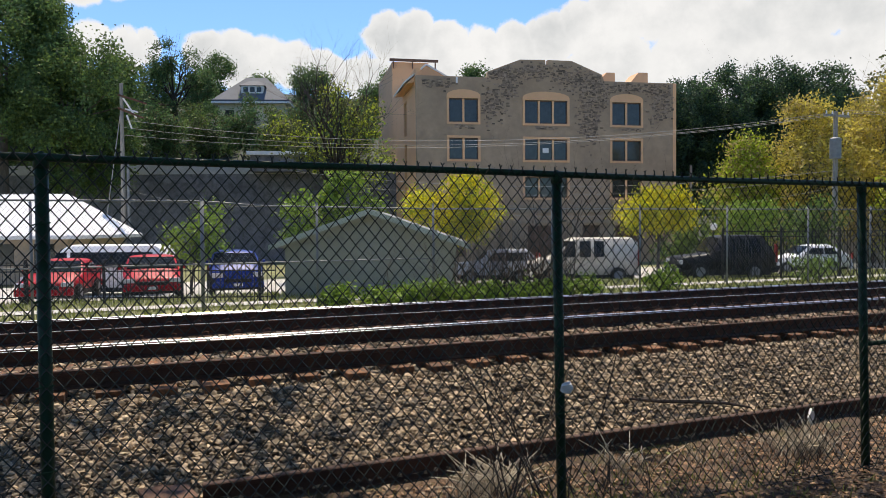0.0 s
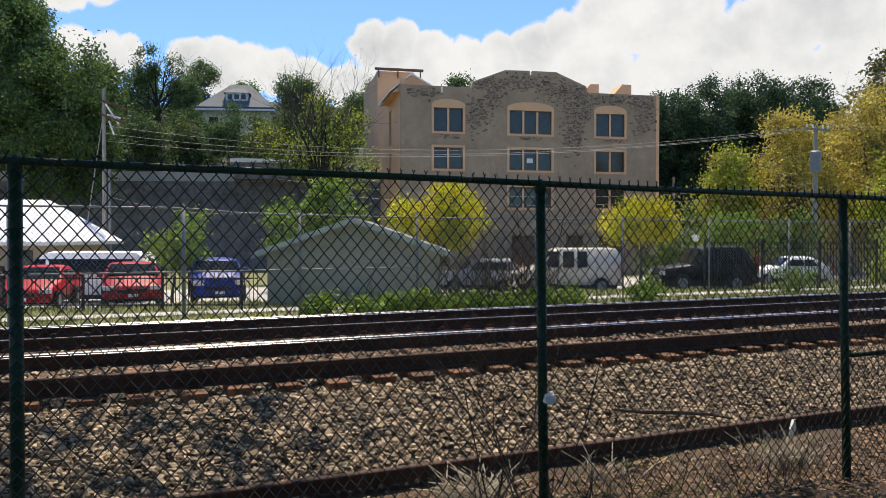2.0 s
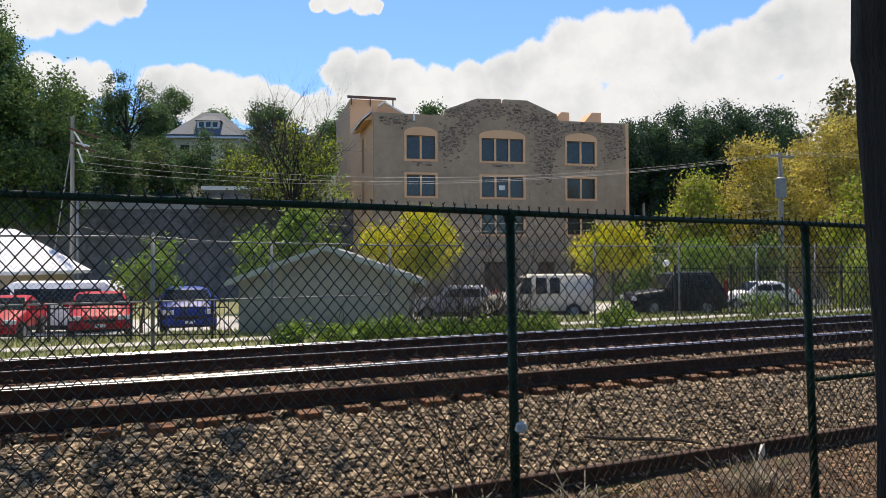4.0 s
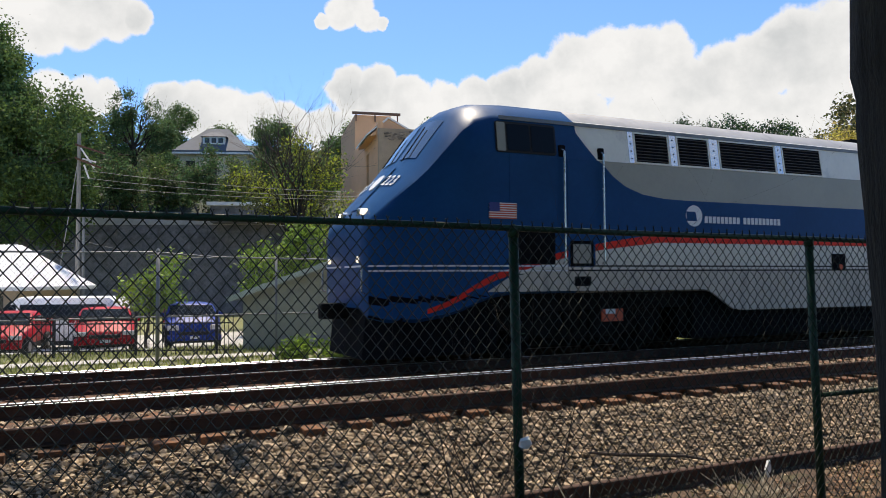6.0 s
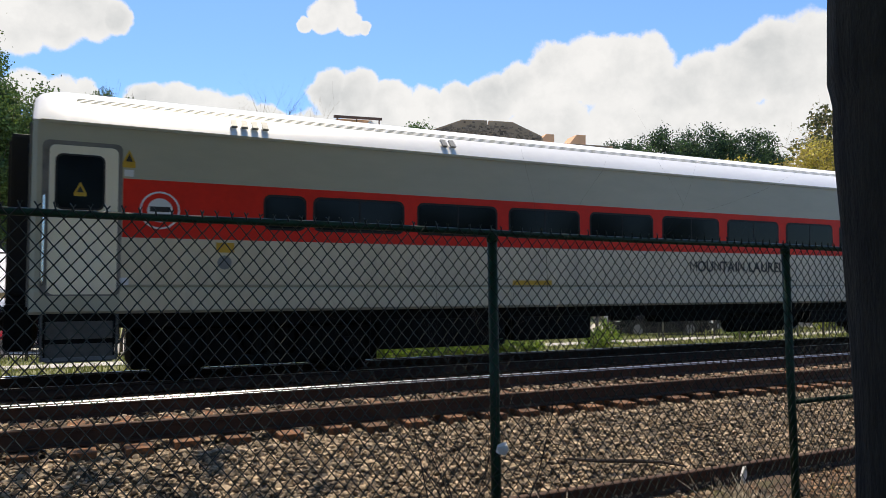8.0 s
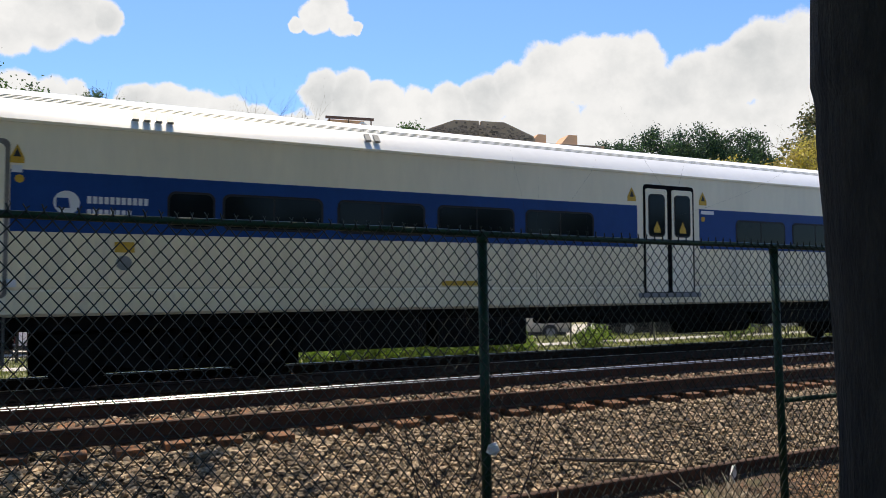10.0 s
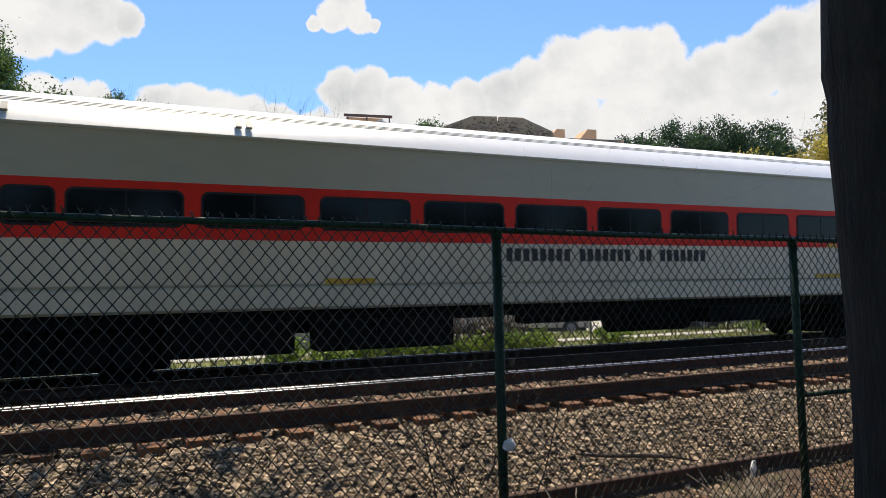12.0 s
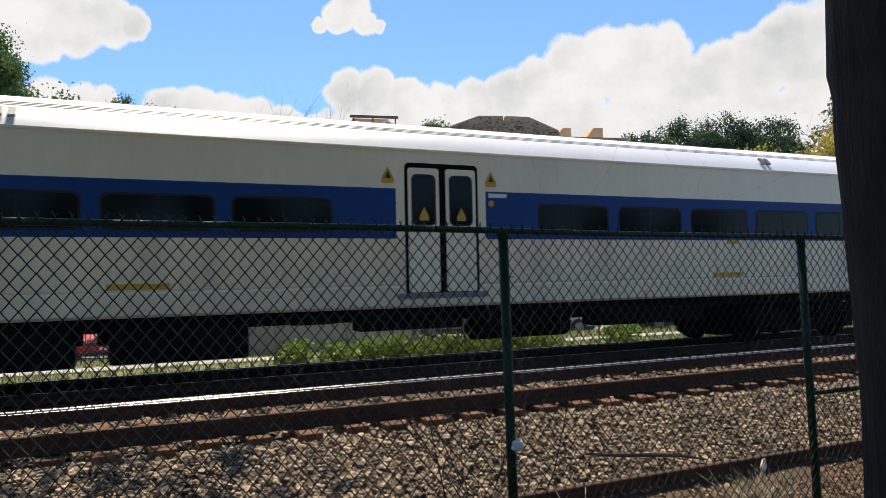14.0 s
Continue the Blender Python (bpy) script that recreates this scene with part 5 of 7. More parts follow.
def build_hill():
    xs, ys = np.arange(-160, 321, 12.0), np.arange(0, 241, 10.0)
    v = []
    for t in ys:
        for x in xs:
            y = 86 - 0.43 * (x + 11) * (1 if x < 60 else 0) - (30.5 if x >= 60 else 0) + t
            z = 8.0 + 0.27 * t - 0.0004 * t * t if x < 34 else 0.2 + min(1, t / 60) * (7 + 0.2 * t)
            v.append((x, y + 1.0, z + 1.2 * noise.noise((x * .03, t * .03, 3))))
    n = len(xs)
    f = [(j * n + i, j * n + i + 1, (j + 1) * n + i + 1, (j + 1) * n + i) for j in range(len(ys) - 1) for i in range(n - 1)]
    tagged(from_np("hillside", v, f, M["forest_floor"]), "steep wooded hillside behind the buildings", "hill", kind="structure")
    m, ln = wall_frame((-70, 112), (26, 70.6))
    w = thing("retaining_wall", m)
    part("wall", boxed((0, 0, -2.5), (ln, .9, 8.3)), M["rubble"], w)
    part("coping", boxed((0, -.12, 8.3), (ln, 1.0, 9.25), .04), M["coping"], w, "pale coping course")
    # coarse courses of stone proud of the wall face
    rng = np.random.default_rng(2)
    bm = bmesh.new()
    z = -.6
    while z < 8.0:
        h = rng.uniform(.35, .6)
        x = 48 + rng.uniform(0, .5)
        while x < ln - 1:
            wd = rng.uniform(.5, 1.3)
            dz = rng.uniform(.02, .10)
            box(bm, (x + .04, -dz, z + .03), (x + wd - .03, .05, z + h - .03))
            x += wd
        z += h
    part("stones", bm, M["rubble"], w)["kind"] = "stuff"
    tagged(w, "long dark rubble retaining wall with pale coping", "retaining wall", kind="structure")


settle(build_hill)

# ---- stone and stucco building ----
M["stucco_front"] = surface("weathered grey brown stucco", (0.40, 0.285, 0.195), 0.95, vary=0.16, scale=0.35, fine=2.2, bump=0.4, dirt=(0.31, 0.22, 0.155), dirt_amount=0.4)
M["stucco_peach"] = surface("peach stucco", (0.74, 0.43, 0.245), 0.9, vary=0.06, scale=0.3, fine=3)
M["exposed_stone"] = surface("dark exposed rubble", (0.25, 0.185, 0.14), 0.95, vary=0.3, scale=1.0, fine=4, bump=0.6, island=0.5)
M["brown_frame"] = surface("brown window frame", (0.13, 0.07, 0.045), 0.6, vary=0.1)
M["window_glass"] = surface("reflecting window glass", (0.04, 0.045, 0.042), 0.06, vary=0.2, spec=0.5)
M["white_trim"] = surface("white trim", (0.75, 0.74, 0.72), 0.6, vary=0.05)
M["stone_band"] = surface("tan stone band", (0.36, 0.28, 0.2), 0.9, vary=0.15, scale=0.6, fine=4)
M["dark_room"] = surface("unlit room backing", (0.03, 0.028, 0.025), 0.9, vary=0.1)


def wall_with_openings(u0, u1, z0, z1, y0, y1, holes):
    """A thick wall built round its openings."""
    us, zs = sorted({u0, u1, *(v for h in holes for v in (h[0], h[2]))}), sorted({z0, z1, *(v for h in holes for v in (h[1], h[3]))})
    bm = bmesh.new()
    for zi in range(len(zs) - 1):
        for ui in range(len(us) - 1):
            cu, cz = (us[ui] + us[ui + 1]) / 2, (zs[zi] + zs[zi + 1]) / 2
            if not any(h[0] < cu < h[2] and h[1] < cz < h[3] for h in holes):
                box(bm, (us[ui], y0, zs[zi]), (us[ui + 1], y1, zs[zi + 1]))
    bmesh.ops.remove_doubles(bm, verts=bm.verts, dist=1e-4)
    return bm


def build_apartment():
    m = pose(21.55, 58.6, .12, 0, 0, -11)
    ob = thing("apartment_building", m)
    tagged(ob, "four-storey stucco building with bared stone and peach trim", "building")
    W, Dp, TOP, BASE = 23.4, 29.0, 14.55, -2.2
    cols = [(2.76, 5.26, 2), (9.38, 13.2, 3), (17.35, 20.05, 2)]
    rows = [(10.75, 12.75), (7.62, 9.42), (4.40, 6.18)]
    holes = [(a, z0, b, z1) for a, b, _ in cols for z0, z1 in rows]
    holes += [(2.4, -.6, 4.2, 2.0), (9.6, -.6, 12.6, 2.0), (14.6, -.6, 16.2, 2.0), (17.6, -.6, 20.2, 2.0)]
    part("front_wall", wall_with_openings(0, W, BASE, TOP, 0, .45, holes), M["stucco_front"], ob, "weathered stucco front with bared stone")
    part("parapet", prism([(6.0, TOP), (6.12, 15.05), (8.98, 16.15), (11.2, 16.2), (11.25, 15.7), (11.4, 15.7), (11.45, 16.2), (13.6, 16.2), (16.4, 15.1), (16.6, TOP)], "y", 0, .45), M["stucco_front"], ob)
    part("parapet_slit", boxed((3.36, -.01, 13.9), (3.52, .1, 14.5)), M["white_trim"], ob)
    # bared stones: irregular patches of rubble proud of the stucco
    rng = np.random.default_rng(5)
    bm = bmesh.new()
    patches = [(7.5, 15.0, 2.2, .6), (10.5, 15.2, 3, .8), (14.5, 14.6, 2.8, 1.0), (16.0, 13.2, 2.2, 1.5), (21.8, 12.9, 1.3, 1.9), (19.5, 14.0, 3.5, .55), (6.4, 12.6, 1.1, 1.8), (4.0, 10.2, 1.2, .45), (11.3, 10.2, 1.3, .45), (18.8, 10.3, 1.3, .4), (1.6, 14.0, 1.6, .5), (15.2, 11.0, 1.2, 2.2), (8.0, 13.8, 1.0, 1.4)]
    for cu, cz, ru, rz in patches:
        for _ in range(int(85 * ru * rz)):
            uu, zz = rng.normal(cu, ru * .5), rng.normal(cz, rz * .5)
            if any(h[0] - .35 < uu < h[2] + .35 and h[1] - .25 < zz < h[3] + .8 for h in holes) or not (.3 < uu < W - .3) or zz > (TOP if not 6.2 < uu < 16.3 else min(16.1, 15.0 + min(uu - 6.1, 16.4 - uu) * .38)) - .1:
                continue
            w, h = rng.uniform(.05, .17), rng.uniform(.035, .085)
            box(bm, (uu - w, -.025 - rng.random() * .03, zz - h), (uu + w, .02, zz + h))
    part("bared_stone", bm, M["exposed_stone"], ob, "dark bared rubble stones")["kind"] = "stuff"
    part("side_wall", wall_with_openings(-Dp, -.45, BASE, 15.2, 0, .45, [(-7.0, 10.2, -5.6, 13.3), (-7.0, 6.4, -5.6, 9.5), (-7.0, 2.4, -5.6, 5.6)]), M["stucco_peach"], ob, "smooth peach stucco side wall").matrix_local = pose(0, 0, 0, 0, 0, -90) @ pose(0, 0, 0)
    side_open = [(10.2, 13.3), (6.4, 9.5), (2.4, 5.6)]
    for z0, z1 in side_open:
        part("side_window", boxed((.25, 5.6, z0), (.3, 7.0, z1)), M["brown_frame"], ob)
    part("stair_tower", boxed((.1, 16.0, 15.2), (3.9, Dp, 19.1)), M["stucco_peach"], ob)
    part("east_wall", boxed((W - .4, .45, BASE), (W, Dp, TOP)), M["stucco_peach"], ob)
    part("rear_wall", boxed((.45, Dp - .4, BASE), (W - .4, Dp, TOP)), M["stucco_peach"], ob)
    part("roof", boxed((.45, .45, 14.0), (W - .4, Dp - .4, 14.25)), M["coping"], ob)
    part("corner_trim", boxed((W - .28, -.03, BASE), (W + .02, .0, TOP)), M["stucco_peach"], ob)
    # upright near-black sheet stands in for the darkness of unlit rooms
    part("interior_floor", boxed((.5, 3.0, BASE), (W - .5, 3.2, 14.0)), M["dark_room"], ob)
    # gabled dormer roof on the side, flat parapets at the far end
    part("gable_roof", loft([[(-.7, 1.0, 14.0), (2.7, 1.0, 14.7), (1.0, 1.0, 15.55)], [(-.7, 8.0, 14.0), (2.7, 8.0, 14.7), (1.0, 8.0, 15.55)]], closed=True), M["stucco_peach"], ob)
    part("gable_trim", loft([[(-.85, .9, 14.05), (-.85, .9, 14.2), (1.0, .9, 15.75), (1.0, .9, 15.55)], [(-.85, 8.0, 14.05), (-.85, 8.0, 14.2), (1.0, 8.0, 15.75), (1.0, 8.0, 15.55)]], closed=True), M["white_trim"], ob)
    part("gable_trim", loft([[(2.85, .9, 14.6), (2.85, .9, 14.75), (1.0, .9, 15.75), (1.0, .9, 15.6)], [(2.85, 2.0, 14.6), (2.85, 2.0, 14.75), (1.0, 2.0, 15.75), (1.0, 2.0, 15.6)]], closed=True), M["white_trim"], ob)
    rail_ = bmesh.new()
    box(rail_, (-.2, 15.7, 19.15), (4.9, 15.95, 19.4))
    for x in (.2, 2.2, 4.6):
        box(rail_, (x - .06, 15.75, 18.4), (x + .06, 15.9, 19.2))
    part("roof_canopy", rail_, M["brown_frame"], ob)
    for u, w, z in ((17.7, .8, 15.75), (20.8, .9, 15.85)):
        part("chimney", loft([[(u - 1.4, 2, 14.2), (u + w, 2, 14.2), (u + w, 2, z), (u, 2, z)], [(u - 1.4, 4, 14.2), (u + w, 4, 14.2), (u + w, 4, z), (u, 4, z)]], closed=True), M["stucco_peach"], ob)
    # windows with arched peach surrounds
    for ci, (a, b, lights) in enumerate(cols):
        for ri, (z0, z1) in enumerate(rows):
            w = thing("window")
            w.parent = ob
            su = bmesh.new()
            box(su, (a - .2, -.05, z0 - .18), (b + .2, .03, z0))
            box(su, (a - .2, -.05, z0), (a, .03, z1))
            box(su, (b, -.05, z0), (b + .2, .03, z1))
            if ri == 0:
                cx, hw = (a + b) / 2, (b - a) / 2 + .2
                prism([(cx - hw, z1)] + [(cx + hw, z1)] + [(cx + hw * math.cos(t * math.pi / 10), z1 + .22 + .52 * math.sin(t * math.pi / 10)) for t in range(11)], "y", -.05, .03, su)
            else:
                box(su, (a - .2, -.05, z1), (b + .2, .03, z1 + .2))
            part("surround", su, M["stucco_peach"], w)
            fr = bmesh.new()
            box(fr, (a, .10, z0), (b, .2, z0 + .09))
            box(fr, (a, .10, z1 - .09), (b, .2, z1))
            for k in range(lights + 1):
                x = a + (b - a) * k / lights
                box(fr, (max(a, x - .06), .09, z0), (min(b, x + .06), .19, z1))
            part("frame", fr, M["brown_frame"], w)
            for k in range(1, lights):
                x = a + (b - a) * k / lights
                part("mullion", boxed((x - .09, .05, z0 + .02), (x + .09, .12, z1 - .02)), M["stucco_peach"], w)
            for k in range(lights):
                x0, x1 = a + (b - a) * k / lights, a + (b - a) * (k + 1) / lights
                part("pane", boxed((x0 + .05, .16, z0 + .05), (x1 - .05, .17, z1 - .05)), M["window_glass"], w)
            if ci == 1 and ri == 1:
                part("notice", boxed((11.0, .12, z0 + .65), (11.55, .13, z0 + 1.05)), M["white_trim"], w)
    # ground floor: bands, piers and dark shop openings
    for z in (2.2, 3.1, 3.55):
        part("string_course", boxed((0, -.18, z), (W, .0, z + .22), .02), M["stone_band"], ob)
    for u in (0.6, 5.0, 8.2, 13.6, 16.9, 21.2):
        part("pier", boxed((u, -.15, BASE), (u + .7, .0, 2.2), .03), M["stone_band"], ob)
    for a, z0, b, z1 in holes[9:]:
        part("shop_window", boxed((a, .3, z0), (b, .36, z1)), M["brown_frame"], ob)


build_apartment()

# ---- other buildings ----
M["shed_green"] = surface("grey green board siding", (0.27, 0.285, 0.215), 0.85, vary=0.12, scale=0.7, fine=6, bump=0.2, dirt=(0.16, 0.17, 0.15), dirt_amount=0.3)
M["shed_trim"] = surface("pale green trim", (0.34, 0.40, 0.33), 0.8, vary=0.1)
M["shingle"] = surface("grey roof shingles", (0.20, 0.21, 0.205), 0.9, vary=0.2, scale=1, fine=8, bump=0.4)
M["white_roof"] = surface("white standing seam roof", (0.74, 0.74, 0.75), 0.55, vary=0.05)
M["cream"] = surface("cream house wall", (0.50, 0.46, 0.33), 0.8, vary=0.1)
M["slate"] = surface("grey slate", (0.085, 0.10, 0.12), 0.8, vary=0.15, scale=0.4, fine=3)


def build_shed():
    m, w = wall_frame((4.75, 24.05), (9.80, 21.85))
    ob = thing("shed", m)
    g = .08
    part("wall", prism([(0, g - .2), (w, g - .2), (w, 1.72), (w / 2, 2.68), (0, 1.72)], "y", 0, 6.5), M["shed_green"], ob)
    bm = bmesh.new()
    z = g
    while z < 2.6:
        x0 = 0 if z < 1.7 else (z - 1.72) / .96 * w / 2
        if w - 2 * x0 > .3:
            box(bm, (x0 + .02, -.022, z), (w - x0 - .02, .0, z + .19))
        z += .205
    part("siding", bm, M["shed_green"], ob)
    for s in (-1, 1):
        c = w / 2
        a, b = (c, 2.80), (c + s * (c + .42), 1.72 - .05)
        part("roof_slope", prism([a, b, (b[0], b[1] - .13), (a[0], a[1] - .14)], "y", -.35, 6.8), M["shingle"], ob)
        part("fascia", prism([(a[0], a[1] + .01), (b[0] + s * .02, b[1] + .01), (b[0] + s * .02, b[1] - .17), (a[0], a[1] - .16)], "y", -.39, -.355), M["shed_trim"], ob, "pale green barge board")
    part("base_patch", boxed((1.2, -.03, g), (3.6, -.024, .45)), M["galv_wire"], ob, "stained lower boards")
    tagged(ob, "low grey-green shed with a shallow gable roof", "shed")


def build_station():
    m, w = wall_frame((-13.4, 49.0), (-2.3, 44.3))
    ob = thing("depot", m)
    part("wall", boxed((.8, .8, -.6), (w - .8, 8, 2.0)), M["stone_band"], ob)
    part("eave", boxed((0, 0, 1.85), (w, 9, 2.05), .02), M["white_trim"], ob)
    part("roof", loft([[(0, 0, 2.05), (w, 0, 2.05), (w, 9, 2.05), (0, 9, 2.05)], [(2.6, 4.2, 4.45), (w - 2.6, 4.2, 4.45), (w - 2.6, 4.8, 4.45), (2.6, 4.8, 4.45)]], closed=True), M["white_roof"], ob, "bright white hipped metal roof")
    for k in range(30):
        x = .4 + k * (w - .8) / 29
        xt = 2.6 + k * (w - 5.2) / 29
        part("seam", tubed([(x, 0.02, 2.07), (xt, 4.2, 4.47)], .03, 4), M["white_roof"], ob)
    part("vent_pipe", boxed((5.1, 1.9, 2.9), (5.35, 2.15, 4.6), .02), M["rubber"], ob)
    part("dormer", boxed((1.6, .5, 2.1), (3.2, 2.5, 3.2), .03), M["cream"], ob)
    for x in (2, 4.6, 7.2, 9.4):
        part("window", boxed((x, .76, .5), (x + 1.1, .82, 1.6)), M["window_glass"], ob)
    tagged(ob, "low depot building with a bright white hipped roof", "building")


def build_house():
    ob = thing("house", pose(12.9, 111.2, 0, 0, 0, -20))
    part("wall", boxed((0, 0, 10.0), (9.5, 9, 20.8)), M["cream"], ob)
    part("roof", loft([[(-.7, -.7, 20.7), (10.2, -.7, 20.7), (10.2, 9.7, 20.7), (-.7, 9.7, 20.7)], [(-.7, -.7, 21.0), (10.2, -.7, 21.0), (10.2, 9.7, 21.0), (-.7, 9.7, 21.0)], [(3.3, 4, 25.0), (6.2, 4, 25.0), (6.2, 5, 25.0), (3.3, 5, 25.0)]], closed=True), M["slate"], ob, "grey hipped slate roof")
    d = part("dormer", boxed((3.2, .6, 22.0), (6.3, 3.5, 23.2)), M["white_trim"], ob)
    part("dormer_roof", loft([[(2.9, .3, 23.2), (6.6, .3, 23.2), (6.6, 4, 23.2), (2.9, 4, 23.2)], [(4, 2, 24.1), (5.5, 2, 24.1), (5.5, 4, 24.1), (4, 4, 24.1)]], closed=True), M["slate"], ob)
    for k in range(3):
        part("dormer_window", boxed((3.5 + k * .95, .55, 22.3), (4.15 + k * .95, .6, 23.0)), M["window_glass"], d)
    part("eave", boxed((-.75, -.75, 20.5), (10.25, 9.75, 20.75)), M["white_trim"], ob)
    for x in (1, 4, 7.2):
        part("window", boxed((x, -.05, 17.5), (x + 1.3, .02, 19.6)), M["window_glass"], ob)
    tagged(ob, "cream hillside house with a grey hipped roof and dormer", "house")
    # low white building on the slope and a long low wall at the other end
    b = thing("hillside_garage", pose(11.5, 74, 0, 0, 0, -18))
    part("wall", boxed((0, 0, 8.0), (8.0, 5, 9.6)), M["rubble"], b)
    part("roof", boxed((-.3, -.3, 9.6), (8.3, 5.3, 9.95)), M["white_roof"], b)
    tagged(b, "low dark garage with a pale flat roof", "building")
    w = thing("boundary_wall", pose(38.5, 43.2, 0, 0, 0, -23))
    part("wall", boxed((0, 0, -.6), (22, .4, 2.9)), M["concrete"], w)
    part("cap", boxed((0, -.08, 2.9), (22, .48, 3.05), .02), M["coping"], w)
    tagged(w, "plain pale wall at the edge of the car park", "wall", kind="structure")


settle(build_shed)
settle(build_station)
settle(build_house)

# ---- vehicles ----
CAR_PAINT = {k: surface(k + " car paint", c, 0.45, vary=0.05, scale=1, fine=10, spec=0.16) for k, c in dict(red=(0.40, 0.010, 0.020), blue=(0.012, 0.045, 0.26), white=(0.84, 0.84, 0.84), beige=(0.60, 0.55, 0.46), black=(0.010, 0.012, 0.016), silver=(0.42, 0.43, 0.44)).items()}
M["car_glass"] = surface("car glass", (0.012, 0.015, 0.018), 0.05, vary=0.1, spec=0.16)
M["lamp_glass"] = surface("headlamp glass", (0.6, 0.6, 0.6), 0.15, vary=0.1)
M["tail_red"] = surface("tail lamp red", (0.35, 0.01, 0.01), 0.3, vary=0.1)


def car(name, m, paint, label, L_=4.5, W=1.75, H=1.42, kind="sedan"):
    """A vehicle whose front points to -x, standing on z = 0."""
    ob = thing(name, m)
    hw = W / 2
    if kind in ("van", "cargo"):
        side = [(0, .38), (0.02, .85), (.12, 1.0), (.95, 1.18), (1.75, H - .12), (2.0, H), (L_ - .25, H), (L_ - .03, H - .2), (L_, .9), (L_, .35)]
        belt, gx = 1.12, (1.05, L_ - .2)
    elif kind == "suv":
        side = [(0, .40), (.03, .85), (.15, .98), (1.25, 1.10), (1.72, H - .08), (2.0, H), (L_ - .55, H), (L_ - .15, 1.2), (L_, 1.05), (L_, .4)]
        belt, gx = 1.08, (1.3, L_ - .2)
    else:
        side = [(0, .32), (.03, .62), (.2, .74), (1.4, .93), (1.93, H - .05), (2.25, H), (3.1, H), (3.75, 1.02), (L_ - .15, .95), (L_, .8), (L_, .35)]
        belt, gx = .92, (1.35, 3.7)

    def half(z, x=None):
        ends = 0.0 if x is None else .14 * max(0.0, 1 - x / .55) ** 2 + .10 * max(0.0, 1 - (L_ - x) / .45) ** 2
        return (1 - ends) * hw * (1 - max(0.0, z - belt) / max(.01, H - belt) * (.17 if kind != "cargo" else .09)) - (.03 if z < .45 else 0)
    body = loft([[(x, k * half(z, x), z - (.05 if abs(k) == 1 and z > .7 else 0) + (.03 if abs(k) < .6 and z > .6 else 0)) for x, z in side] for k in (-1, -.88, -.5, .5, .88, 1)], closed=True)
    bmesh.ops.bevel(body, geom=[e for e in body.edges if e.calc_length() > .25], offset=.025, segments=2, affect="EDGES")
    part("body", body, CAR_PAINT[paint], ob, smooth=True)
    # glass
    top = H - .12
    if kind == "cargo":
        cuts = [(1.3, 1.95), (2.15, 2.65), (2.8, 3.25)]
    elif kind == "van":
        cuts = [(1.25, 1.95), (2.1, L_ - .35)]
    elif kind == "suv":
        cuts = [(1.7, 2.5), (2.56, 3.4), (3.46, L_ - .65)]
    else:
        cuts = [(1.75, 2.6), (2.66, 3.3)]
    for s in (-1, 1):
        for i, (a, b) in enumerate(cuts):
            z0, z1 = belt + (.14 if kind == "van" else .06), top - (.16 if kind == "van" else 0)
            lean = (.32 if i == 0 else .0)
            pts = [(a, z0), (b, z0), (b - (.2 if i == len(cuts) - 1 and kind == "sedan" else .0), z1), (a + lean, z1)]
            part("side_window", loft([[(x, s * (half(z) + .006), z) for x, z in pts], [(x, s * (half(z) - .03), z) for x, z in pts]], closed=True), M["car_glass"], ob)
        part("mirror", boxed((gx[0] + .25, min(s * hw, s * (hw + .18)), belt + .02), (gx[0] + .4, max(s * hw, s * (hw + .18)), belt + .17), .03), CAR_PAINT[paint], ob)
        part("headlight", boxed((-.02, min(s * hw * .55, s * hw * .95), .58 if kind == "sedan" else .68), (.12, max(s * hw * .55, s * hw * .95), .72 if kind == "sedan" else .86), .03), M["lamp_glass"], ob)
        part("tail_light", boxed((L_ - .05, min(s * hw * .72, s * hw * .97), .75), (L_ + .02, max(s * hw * .72, s * hw * .97), 1.05 if kind == "sedan" else 1.5), .02), M["tail_red"], ob)
    (xa, za), (xb, zb) = side[3], side[4]
    dx, dz = xb - xa, zb - za
    f0, f1 = .06, .92
    p = [(xa + dx * f0, za + dz * f0), (xa + dx * f1, za + dz * f1)]
    part("windscreen", loft([[(p[0][0] - .012, -half(p[0][1]) * .88, p[0][1] + .06), (p[0][0] - .012, half(p[0][1]) * .88, p[0][1] + .06), (p[1][0] - .012, half(p[1][1]) * .88, p[1][1] + .065), (p[1][0] - .012, -half(p[1][1]) * .88, p[1][1] + .065)], [(p[0][0] + .03, -half(p[0][1]) * .88, p[0][1] - .02), (p[0][0] + .03, half(p[0][1]) * .88, p[0][1] - .02), (p[1][0] + .03, half(p[1][1]) * .88, p[1][1] - .02), (p[1][0] + .03, -half(p[1][1]) * .88, p[1][1] - .02)]], closed=True), M["car_glass"], ob)
    part("bumper", boxed((-.07, -hw * .96, .3), (.1, hw * .96, .52), .05), CAR_PAINT[paint], ob)
    part("bumper", boxed((L_ - .1, -hw * .96, .32), (L_ + .06, hw * .96, .55), .05), CAR_PAINT[paint], ob)
    part("grille", boxed((-.085, -hw * .5, .50), (.02, hw * .5, .62), .03), M["rubber"], ob)
    part("number_plate", boxed((-.095, -.16, .36), (-.075, .16, .46)), M["lettering"], ob)
    r = .31 if kind == "sedan" else .36
    for wx in (.85, L_ - .95):
        for s in (-1, 1):
            y0, y1 = s * (hw - .2), s * (hw + .012)
            t = part("tyre", tubed([(wx, y0, r), (wx, y1 - s * .03, r), (wx, y1, r)], [r, r, r * .9], 22), M["rubber"], ob)
